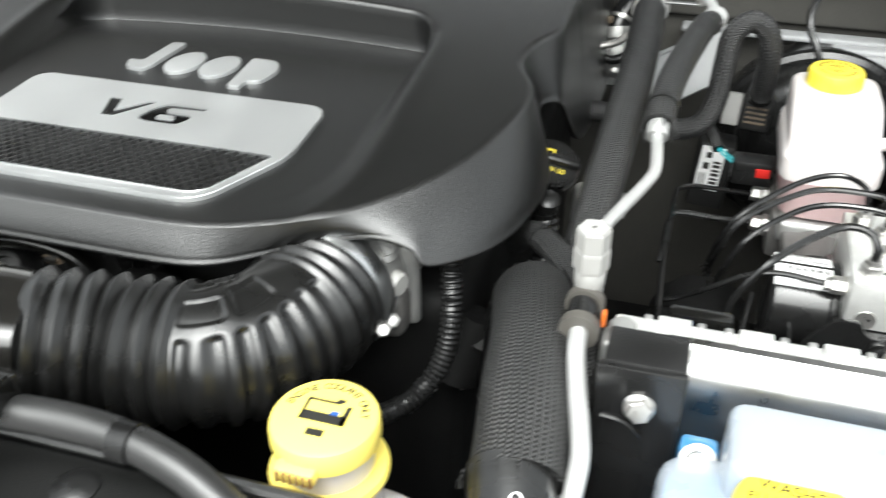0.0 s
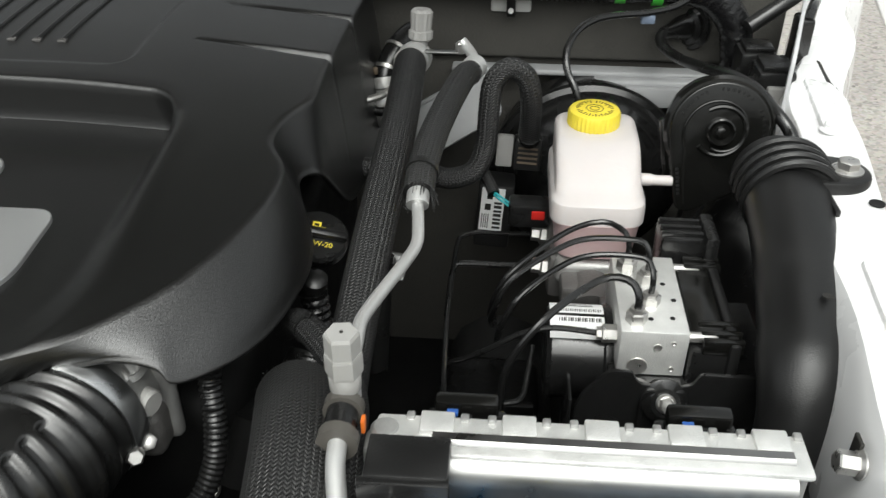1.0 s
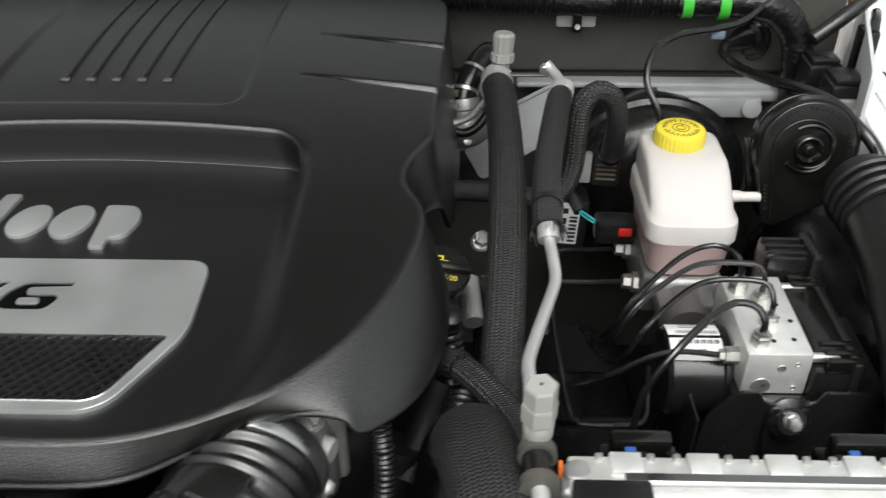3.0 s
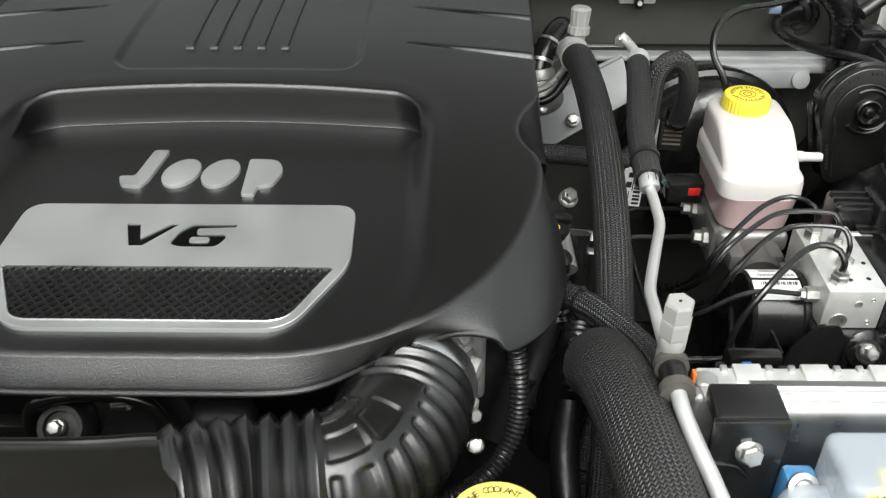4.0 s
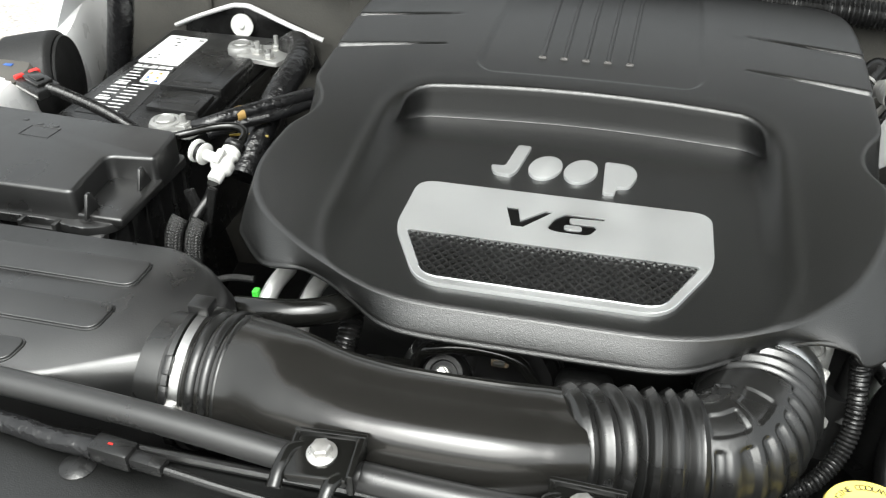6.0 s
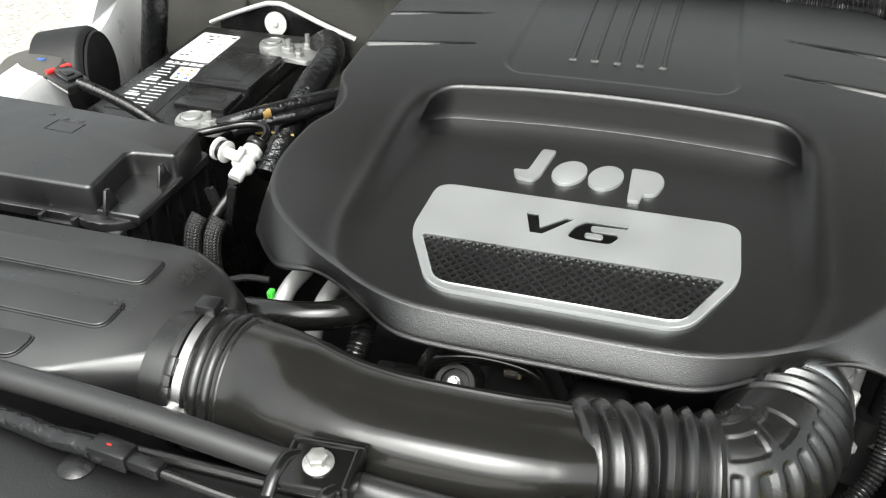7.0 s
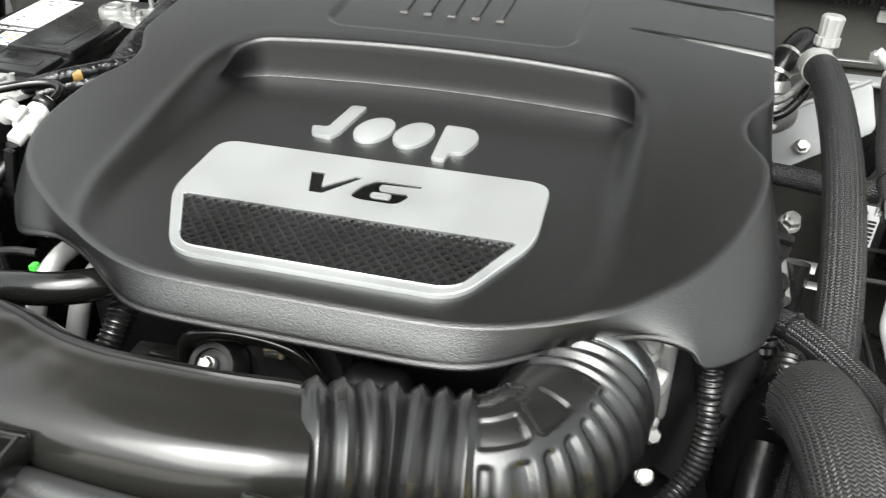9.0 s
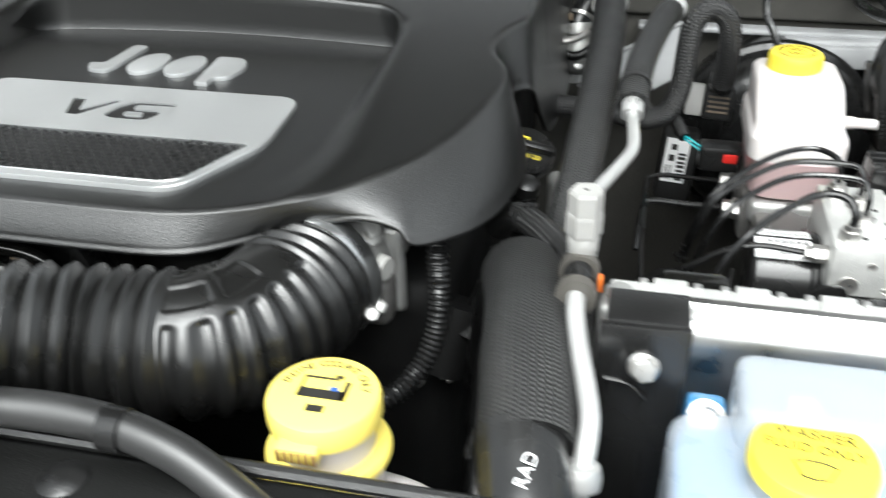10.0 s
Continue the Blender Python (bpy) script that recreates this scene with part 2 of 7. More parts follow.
def merge(bm, own):
    if bm is None:
        return own
    me = bpy.data.meshes.new("tmp")
    own.to_mesh(me)
    own.free()
    bm.from_mesh(me)
    bpy.data.meshes.remove(me)
    return bm


def rounded(pts, r, seg=5):
    """A polygon with its corners rounded; r: one radius or one for each corner."""
    out, n = [], len(pts)
    for i in range(n):
        a, b, c = Vector(pts[i - 1]), Vector(pts[i]), Vector(pts[(i + 1) % n])
        rr = r[i] if isinstance(r, (list, tuple)) else r
        u, w = (a - b), (c - b)
        d = min(rr, u.length * 0.48, w.length * 0.48)
        p, q = b + u.normalized() * d, b + w.normalized() * d
        for k in range(seg + 1):
            t = k / seg
            out.append(((1 - t) ** 2 * p + 2 * t * (1 - t) * b + t * t * q).to_tuple())
    return out


def prism(pts, z0, z1, bevel=0.001, m=None, bm=None, seg=2):
    """A plate with the outline pts between two heights, its upper edge rounded."""
    own = bmesh.new()
    vs = [own.verts.new((x, y, z0)) for x, y in pts]
    f = own.faces.new(vs)
    up = bmesh.ops.extrude_face_region(own, geom=[f])
    top = [g for g in up["geom"] if isinstance(g, bmesh.types.BMVert)]
    for v in top:
        v.co.z = z1
    if bevel:
        ts = set(top)
        es = [e for e in own.edges if e.verts[0] in ts and e.verts[1] in ts]
        bmesh.ops.bevel(own, geom=es, offset=bevel, segments=seg, affect='EDGES', profile=0.5, clamp_overlap=True)
    if m:
        own.transform(m)
    return merge(bm, own)


def words(text, size, depth, m):
    """Lettering as a solid mesh."""
    cu = bpy.data.curves.new("lettering", 'FONT')
    cu.body, cu.size, cu.extrude = text, size, depth
    cu.align_x, cu.align_y = 'CENTER', 'CENTER'
    ob = bpy.data.objects.new("lettering", cu)
    me = bpy.data.meshes.new_from_object(ob)
    bm = bmesh.new()
    bm.from_mesh(me)
    bpy.data.objects.remove(ob)
    bpy.data.meshes.remove(me)
    bpy.data.curves.remove(cu)
    bm.transform(m)
    return bm


def axis(at, way, spin=0):
    """A pose at a place with z along way."""
    return Matrix.Translation(at) @ Vector(way).to_track_quat('Z', 'Y').to_matrix().to_4x4() @ Matrix.Rotation(radians(spin), 4, 'Z')


def frame3(at, xway, zway):
    """A pose with x along xway and z as near zway as can be."""
    x = Vector(xway).normalized()
    y = Vector(zway).cross(x).normalized()
    z = x.cross(y)
    m = Matrix((x, y, z)).transposed().to_4x4()
    return Matrix.Translation(at) @ m


def bolt(name, at, way, r=0.007, h=0.006, flange=1.6, label="zinc-plated hex flange bolt", material=None, parent=None, category="bolt", group=""):
    """A hex flange bolt, standing on its seat."""
    m = axis(at, way, 17)
    bm = lathe([(r * flange, 0), (r * flange, 0.0012), (r * 1.15, 0.003)], 24, m)
    own = lathe([(r * 1.12, 0.0028), (r * 1.12, h + 0.002), (r * 0.95, h + 0.003), (r * 0.6, h + 0.0032)], 6, m)
    ob = part(name, merge(bm, own), material or STEEL, parent)
    if parent is None:
        tagged(ob, label, category, group)
    return ob


def lerp_table(table, x):
    for (a, p), (b, q) in zip(table, table[1:]):
        if x <= b:
            t = max(0.0, (x - a) / (b - a))
            return p + (q - p) * t
    return table[-1][1]


def smooth01(t):
    t = min(1.0, max(0.0, t))
    return t * t * (3 - 2 * t)


def smooth_table(table, x):
    for (a, p), (b, q) in zip(table, table[1:]):
        if x <= b:
            return p + (q - p) * smooth01((x - a) / (b - a))
    return table[-1][1]


# ---- large structure ----
def ground():
    bm = bmesh.new()
    bmesh.ops.create_circle(bm, cap_ends=True, radius=900, segments=64)
    tagged(part("ground", bm, ASPHALT, smooth=False), "pale grey weathered asphalt parking lot", "ground", kind="structure")


def fender_edge(y):
    """Inner edge of the fender's top at a place along the car, on the positive side."""
    return smooth_table([(-0.45, 0.640), (-0.10, 0.678), (0.10, 0.702), (0.38, 0.735), (0.62, 0.805), (0.90, 0.905)], y)


def fender(sign, name, label):
    """A fender: top strip, rounded shoulder, outer side and inner wall, as one folded sheet."""
    bm = bmesh.new()
    rows = []
    ys = [-0.45 + 0.03 * i for i in range(46)]
    for y in ys:
        xi = fender_edge(y)
        w = 0.058
        z = 1.098 + 0.012 * smooth01((y - 0.2) / 0.5)
        sec = [(xi - 0.012, 0.62), (xi - 0.010, z - 0.10), (xi - 0.006, z - 0.018), (xi + 0.002, z - 0.003), (xi + 0.010, z),
               (xi + w * 0.8, z + 0.004), (xi + w * 0.95, z), (xi + w, z - 0.012), (xi + w + 0.02, z - 0.2), (xi + w + 0.02, 0.62),
               (xi + w - 0.01, 0.62), (xi + w - 0.01, z - 0.03), (xi + 0.012, z - 0.022), (xi + 0.004, 0.62)]
        rows.append([bm.verts.new((sign * x, y, zz)) for x, zz in sec])
    k = len(rows[0])
    for a, b in zip(rows, rows[1:]):
        for i in range(k):
            bm.faces.new((a[i], a[(i + 1) % k], b[(i + 1) % k], b[i]))
    bm.faces.new(rows[0])
    bm.faces.new(rows[-1][::-1])
    return tagged(part(name, bm, PAINT), label, "fender", kind="structure")


def firewall():
    bm = block((-0.85, 0.640, 0.50), (0.79, 0.665, 1.20), 0.004)
    ob = tagged(part("wall_firewall", bm, FELT), "dark fibrous insulated firewall panel behind the engine", "firewall", kind="structure")
    # soft pads pressed into the panel
    for x, w, z0, z1 in ((0.50, 0.46, 1.052, 1.145), (-0.30, 0.18, 1.0, 1.13), (-0.70, 0.16, 0.95, 1.12)):
        part("insulation_pad", block((x - w / 2, 0.628, z0), (x + w / 2, 0.641, z1), 0.008, 3), FELT, ob)
    cowl = block((-0.85, 0.655, 1.205), (0.79, 0.95, 1.225), 0.006)
    tagged(part("trim_cowl", cowl, MATT), "matt black cowl panel over the firewall", "cowl", kind="structure")
    # pale metal ledge under the insulation
    led = block((0.385, 0.604, 1.040), (0.735, 0.628, 1.0475), 0.003, 3)
    led = block((0.560, 0.590, 1.028), (0.735, 0.628, 1.043), 0.005, 3, bm=led)
    led = block((0.60, 0.580, 1.012), (0.690, 0.592, 1.038), 0.003, bm=led)
    led = lathe([(0.012, 0), (0.012, 0.004), (0.006, 0.006)], 24, axis((0.678, 0.580, 1.026), (0, -1, 0.3)), bm=led)
    tagged(part("trim_ledge", led, LEDGE), "grey-white painted body ledge below the firewall", "ledge", kind="structure")


def bay():
    # floor colour already holds the darkness of the bay's depth
    tagged(part("floor", block((-0.80, -0.36, 0.55), (0.82, 0.66, 0.58), 0.004), DARK), "engine bay underside, coloured near black for deep shade", "floor", kind="structure")
    tagged(part("wall_front", block((-0.72, -0.40, 0.45), (0.72, -0.36, 1.04), 0.01), PAINT), "white painted front panel of the car", "front panel", kind="structure")
    for s in (-1, 1):
        bm = bmesh.new()
        rows = []
        for i in range(24):
            y = -0.36 + i * 0.044
            xi = fender_edge(y)
            rows.append([bm.verts.new((s * x, y, z)) for x, z in ((xi - 0.016, 1.0), (xi - 0.05, 0.96), (xi - 0.10, 0.86), (xi - 0.16, 0.58), (xi - 0.14, 0.58), (xi - 0.013, 0.98))])
        for a, b in zip(rows, rows[1:]):
            for i in range(6):
                bm.faces.new((a[i], a[(i + 1) % 6], b[(i + 1) % 6], b[i]))
        tagged(part("wall_inner_fender", bm, PAINTBLACK), "black inner fender liner beside the engine", "inner fender", kind="structure")


def hood():
    """The open hood: its painted underside leans back over the bay."""
    m = frame3((0, 0.80, 1.25), (1, 0, 0), (0, -0.70, -0.714))
    skin = rounded([(-0.80, 0.16), (0.80, 0.16), (0.56, 1.28), (-0.56, 1.28)], [0.03, 0.03, 0.12, 0.12], 8)
    ob = tagged(part("hood", prism(skin, -0.03, 0.0, 0.008, m=m, seg=3), PAINT), "white painted open hood with a dark pad beneath", "hood", kind="structure")
    pad = rounded([(-0.68, 0.34), (0.68, 0.34), (0.50, 1.23), (-0.50, 1.23)], [0.04, 0.04, 0.10, 0.10], 8)
    part("insulation_pad", prism(pad, 0.0, 0.016, 0.008, m=m, seg=3), HOODPAD, ob)
    # rear corner of the hood that hangs beside the fender
    shape = rounded([(0.985, 1.20), (1.011, 1.043), (1.036, 1.003), (1.062, 0.975), (1.12, 1.02), (1.25, 1.20)], 0.008, 3)
    part("rear_corner", prism(shape, 0, 0.012, 0.004, m=Matrix.Translation((0, 0.955, 0)) @ Matrix.Rotation(radians(90), 4, 'X')), PAINT, ob, "white pointed hood corner")


ground()
fr = fender(1, "fender_right", "white painted fender with bolts along its top")
slot = Matrix.Translation((0.789, 0.458, 1.1066)) @ Matrix.Rotation(radians(-3), 4, 'Z')
part("slot", prism(rounded([(-0.004, -0.052), (0.005, -0.052), (0.003, 0.050), (0.0, 0.052)], 0.002, 3), -0.006, 0.0008, 0, m=slot), INK, fr, "dark narrow slot")
part("raised_step", prism(rounded([(0.752, 0.335), (0.778, 0.325), (0.793, 0.395), (0.790, 0.446), (0.765, 0.460)], 0.008, 4), 1.09, 1.1085, 0.002), PAINT, fr)
part("raised_step", prism(rounded([(0.712, 0.02), (0.742, 0.02), (0.750, 0.108), (0.722, 0.124)], 0.008, 4), 1.09, 1.1035, 0.002), PAINT, fr)
part("square_hole", block((0.6695, -0.058, 1.070), (0.6720, -0.047, 1.090), 0.0005, 1), INK, fr, "small square hole")
fender(-1, "fender_left", "white painted fender beside the battery")
firewall()
bay()
hood()


# ---- engine cover ----
EDGE = [  # top edge x, y and lower rim x, y, z, for the positive side, from the front middle to the back
    (0.0, -0.0875, 0.0, -0.1, 1.1055), (0.095, -0.0875, 0.107, -0.099, 1.1055), (0.124, -0.0840, 0.132, -0.087, 1.1055), (0.155, -0.0720, 0.158, -0.07, 1.108),
    (0.186, -0.0560, 0.195, -0.051, 1.112), (0.211, -0.0360, 0.222, -0.045, 1.114), (0.232, -0.0140, 0.245, -0.043, 1.108), (0.249, 0.0080, 0.257, -0.044, 1.098),
    (0.266, 0.0400, 0.284, -0.016, 1.094), (0.279, 0.075, 0.3, 0.022, 1.09), (0.287, 0.106, 0.308, 0.066, 1.088), (0.2895, 0.128, 0.309, 0.11, 1.084), (0.287, 0.147, 0.303, 0.146, 1.09),
    (0.276, 0.16, 0.29, 0.174, 1.105), (0.271, 0.182, 0.286, 0.188, 1.114), (0.277, 0.208, 0.293, 0.198, 1.115), (0.2905, 0.23, 0.303, 0.21, 1.108), (0.2935, 0.24, 0.305, 0.244, 1.075),
    (0.294, 0.3, 0.308, 0.305, 1.03), (0.298, 0.4, 0.312, 0.4, 1.02), (0.3, 0.48, 0.313, 0.485, 1.03), (0.297, 0.54, 0.308, 0.55, 1.05), (0.283, 0.572, 0.292, 0.588, 1.07),
    (0.25, 0.59, 0.255, 0.607, 1.09), (0.13, 0.602, 0.13, 0.618, 1.1), (0.0, 0.606, 0.0, 0.622, 1.1)]
EDGE_LEFT = EDGE[:3] + [  # the other corner is fuller and ends higher
    (0.153, -0.0710, 0.155, -0.068, 1.108), (0.181, -0.0550, 0.183, -0.053, 1.112), (0.209, -0.0370, 0.206, -0.043, 1.112), (0.232, -0.0200, 0.224, -0.041, 1.110),
    (0.252, -0.0040, 0.246, -0.034, 1.104), (0.270, 0.0150, 0.265, -0.016, 1.100), (0.284, 0.036, 0.284, 0.007, 1.098), (0.2935, 0.066, 0.299, 0.029, 1.097),
    (0.2945, 0.098, 0.308, 0.075, 1.093), (0.2905, 0.128, 0.309, 0.112, 1.088)] + EDGE[12:]
CROWN = [(-0.09, 1.130), (0.0, 1.139), (0.1, 1.154), (0.2, 1.170), (0.3, 1.179), (0.42, 1.184), (0.55, 1.180), (0.63, 1.172)]

CROWN_CURVE = np.polyfit([y for y, z in CROWN], [z for y, z in CROWN], 4)


def recess(x, y):
    """Distance outside the recess's edge, and how far back on it."""
    rear = smooth01((y - 0.17) / 0.05)
    ax = abs(x) - (0.1845 - 4.0 * max(0.0, 0.02 - y) ** 2) + 0.03
    by = y - (0.243 - 0.35 * x * x) + 0.03
    return math.hypot(max(ax, 0.0), max(by, 0.0)) + min(max(ax, by), 0.0) - 0.03 + 0.003 * rear, rear


def cover_height(x, y):
    o = float(np.polyval(CROWN_CURVE, y)) - 0.09 * x * x
    f = 1.1325 + 0.045 * y - 0.012 * smooth01((y - 0.165) / 0.07)
    d, rear = recess(x, y)
    h = 0.0115
    side_wall = smooth01((h - d) / (2 * h))
    if d > 0:
        drop = 0.12 * (1 - math.sqrt(max(0.0, 1 - max(0.0, 1 - d / 0.0045) ** 2)))
    elif d > -0.0006:
        drop = 0.12 + 0.86 * d / -0.0006
    else:
        drop = 0.98 + 0.02 * (1 - max(0.0, 1 - (-d - 0.0006) / 0.001) ** 2)
    k = side_wall + (drop - side_wall) * rear
    ridge = 0.0012 * (1 - 0.8 * rear) * math.exp(-((d - 0.015) / 0.008) ** 2) * smooth01((y + 0.085) / 0.04)
    z = o + ridge + (min(o, f) - o) * k
    # low panel with the five ribs
    pa, pb = abs(x) - 0.098, 0.294 - y
    pd = math.hypot(max(pa, 0.0), max(pb, 0.0)) + min(max(pa, pb), 0.0) - 0.022
    z -= 0.0034 * smooth01((0.004 - pd) / 0.008)
    # creases that open towards the sides
    for y0 in (0.329, 0.424):
        a = abs(x) - 0.165
        if a > 0:
            d = abs(y - (y0 - 0.14 * a))
            hw = 0.0020 + 0.030 * a
            if d < hw:
                z -= (0.0012 + 0.055 * a) * (1 - d / hw)
    return z


def loop_of(cols):
    """Even steps along the cover's outline; cols: which columns of EDGE."""
    def smooth_line(half):
        line = []
        for i in range(len(half) - 1):
            a, b, c, d = half[max(0, i - 1)], half[i], half[i + 1], half[min(len(half) - 1, i + 2)]
            k = max(4, int((c.xy - b.xy).length / 0.0020))
            for j in range(k):
                t = j / k
                line.append(0.5 * ((2 * b) + (c - a) * t + (2 * a - 5 * b + 4 * c - d) * t * t + (3 * b - a - 3 * c + d) * t ** 3))
        return line + [half[-1]]
    right = smooth_line([Vector(e) for e in EDGE])
    left = [Vector((-p[0], p[1], -p[2], p[3], p[4])) for p in smooth_line([Vector(e) for e in EDGE_LEFT])[-2:0:-1]]
    return [Vector([p[c] for c in cols]) for p in right + left]


def engine_cover():
    ob = thing("engine_cover", (0, 0.25, 1.09), "black grained plastic engine cover with a silver badge plate", "engine cover")
    crest, rim = loop_of((0, 1)), loop_of((2, 3, 4))
    n = len(crest)

    def eased(line, w):
        return [sum((line[(i + j) % n] * (w + 1 - abs(j)) for j in range(-w, w + 1)), line[0] * 0) / (w + 1) ** 2 for i in range(n)]

    def front(p):
        return smooth01((0.19 - abs(p[0])) / 0.05) * smooth01((-0.01 - p[1]) / 0.04)

    crest = [a.lerp(b, front(a)) for a, b in zip(eased(crest, 9), eased(crest, 26))]
    rim = [a.lerp(b, front(a)) for a, b in zip(eased(rim, 3), eased(rim, 18))]
    soft_rim = eased(rim, 14)
    bm = bmesh.new()
    c0 = Vector((0, 0.22))
    rings = []
    heart = Vector((0, 0.13))
    marks = [-0.012, -0.009, -0.0065, -0.0046, -0.0032, -0.002, -0.0012, -0.0007, -0.0004, -0.0001, 0.0001, 0.0005, 0.001, 0.0018, 0.0028, 0.004, 0.0055, 0.0072, 0.009, 0.012]

    def stops(p):
        """Where the rings cut the line from the heart to an edge point: even steps, close together on the recess's wall."""
        def place(goal, most):
            lo, hi = 0.0, most
            for _ in range(18):
                half = (lo + hi) / 2
                q = heart + (p - heart) * half
                lo, hi = (half, hi) if recess(q.x, q.y)[0] < goal else (lo, half)
            return lo
        wall = [place(g, 0.90 + 0.0035 * i) for i, g in enumerate(marks)]
        inner = [wall[0] * (i / 90) for i in range(1, 90)]
        outer = [wall[-1] + (1 - wall[-1]) * i / 110 for i in range(1, 111)]
        return inner + wall + outer

    columns = []
    for p in crest:
        column = []
        for s in stops(p):
            q = heart + (p - heart) * s
            d = (p - heart).length * (1 - s)
            z = cover_height(q.x, q.y)
            inside, back = recess(q.x, q.y)
            if inside < 0:  # the recess's rear wall leans forward a little
                q = q + (p - heart).normalized() * 0.007 * back * min(1.0, inside / -0.0006) * smooth01(1 - (-inside - 0.0006) / 0.022)
            side = smooth01((p.y - 0.04) / 0.12)
            wd = 0.006
            if d < wd:
                z -= (0.0014 + 0.0006 * side) * (1 - d / wd) ** 2
            column.append(bm.verts.new((q.x, q.y, z)))
        columns.append(column)
    K = len(columns[0])
    rings = [[column[i] for column in columns] for i in range(K)]
    mid = bm.verts.new((0, 0.13, cover_height(0, 0.13)))
    for k in range(n):
        bm.faces.new((mid, rings[0][k], rings[0][(k + 1) % n]))
    steps = 20
    for i in range(1, steps + 1):
        t = i / steps
        row = []
        for v, r, sr in zip(rings[K - 1], rim, soft_rim):
            corner = smooth01((abs(r[0]) - 0.15) / 0.09) * smooth01((0.16 - r[1]) / 0.06)
            over, down = 1 - (1 - t) ** (1.0 + 0.15 * corner), t ** 0.95
            p = Vector((v.co.x + (sr[0] - v.co.x) * over, v.co.y + (sr[1] - v.co.y) * over, v.co.z + (sr[2] - v.co.z) * down)) + (r - sr) * t ** 2.5
            out = (Vector((r[0], r[1])) - c0).normalized()
            belly = 0.001 * math.sin(math.pi * t) - 0.0006 * math.exp(-((t - 0.93) / 0.03) ** 2)
            p.x += out.x * belly
            p.y += out.y * belly
            row.append(bm.verts.new(p))
        rings.append(row)
    for off, dz in ((0.0008, -0.0012), (0.0010, -0.0026), (0.0, -0.0034), (-0.0025, -0.0032), (-0.004, -0.0028)):
        row = []
        for r in rim:
            out = (Vector((r[0], r[1])) - c0).normalized()
            row.append(bm.verts.new((r[0] + out.x * off, r[1] + out.y * off, r[2] + dz)))
        rings.append(row)
    for a, b in zip(rings, rings[1:]):
        for k in range(n):
            bm.faces.new((a[k], b[k], b[(k + 1) % n], a[(k + 1) % n]))
    part("shell", bm, COVER, ob, angle=85)

    # badge plate, in the tilted plane of the recess
    m = frame3((0, 0, 1.1330), (1, 0, 0), (0, -0.045, 1))
    outer = rounded([(-0.1345, 0.0835), (0.1345, 0.0835), (0.1365, 0.006), (0.100, -0.0650), (-0.100, -0.0650), (-0.1365, 0.006)], [0.017, 0.017, 0.016, 0.020, 0.020, 0.016], 7)
    inner = rounded([(-0.1245, 0.0015), (0.1245, 0.0015), (0.0957, -0.0568), (-0.0957, -0.0568)], [0.004, 0.004, 0.012, 0.012])
    v_cut = [(-0.046, 0.056), (-0.035, 0.056), (-0.030, 0.0365), (-0.010, 0.056), (-0.003, 0.056), (-0.0265, 0.0275), (-0.037, 0.0275)]
    six_cut = rounded([(0.043, 0.056), (0.008, 0.056), (-0.001, 0.046), (-0.006, 0.030), (0.002, 0.0265), (0.031, 0.0265), (0.037, 0.038), (0.034, 0.0430),
                       (0.0125, 0.0425), (0.0120, 0.0500), (0.042, 0.0515)], [0.0005, 0.004, 0.004, 0.004, 0.004, 0.005, 0.004, 0.003, 0.003, 0.003, 0.0005], 4)
    island = rounded([(0.0085, 0.0390), (0.0235, 0.0390), (0.0245, 0.0330), (0.0085, 0.0325)], 0.0026, 4)
    bm = bmesh.new()
    edges = []
    for loop, slope in ((outer, 0.994), (inner, 1.006), (v_cut, 1.0), (six_cut, 1.0)):
        rows = [[bm.verts.new((x * f, (y + 0.026) * f - 0.026, z)) for x, y in loop] for f, z in ((slope, 0.0034), (1.0, 0.0028), (1.0, -0.001))]
        for p, q in zip(rows, rows[1:]):
            for i in range(len(p)):
                bm.faces.new((p[i], p[(i + 1) % len(p)], q[(i + 1) % len(p)], q[i]))
        edges += [bm.edges.get((rows[0][i - 1], rows[0][i])) for i in range(len(loop))]
    bmesh.ops.triangle_fill(bm, use_beauty=True, edges=edges)
    bm.transform(m)
    plate = part("badge_plate", bm, SATIN, ob, "satin silver badge plate", angle=25)
    part("inlay", prism([(x * 1.01, y * 1.01 - 0.0004) for x, y in v_cut], 0.0004, 0.0022, 0, m=m), GLOSSINK, plate, "glossy black sunk letter V", smooth=False)
    part("inlay", prism(six_cut, 0.0004, 0.0022, 0, m=m), GLOSSINK, plate, "glossy black sunk figure 6", smooth=False)
    part("figure_centre", prism(island, 0.0006, 0.0033, 0.0003, m=m), SATIN, plate, "silver centre of the figure")
    bm = bmesh.new()
    rows = [[bm.verts.new((x * f, (y + 0.026) * f - 0.026, z)) for x, y in inner] for f, z in ((1.010, 0.0030), (1.010, 0.0038), (1.004, 0.0041), (1.0, 0.0036), (0.999, 0.0010))]
    for a, b in zip(rows, rows[1:]):
        for i in range(len(a)):
            bm.faces.new((a[i], a[(i + 1) % len(a)], b[(i + 1) % len(a)], b[i]))
    bm.transform(m)
    part("grille_rim", bm, CHROME, plate, "bright silver rim")
    # sheet under the web, its black standing in for shade in the pits
    part("grille_backing", prism(inner, -0.0014, -0.0008, 0, m=m), PIT, plate, "black sheet that stands for shade in the holes")
    # web of diamond pits: each cell slopes down to a dark hole
    bm = bmesh.new()
    ha, hb = 0.0044, 0.0050

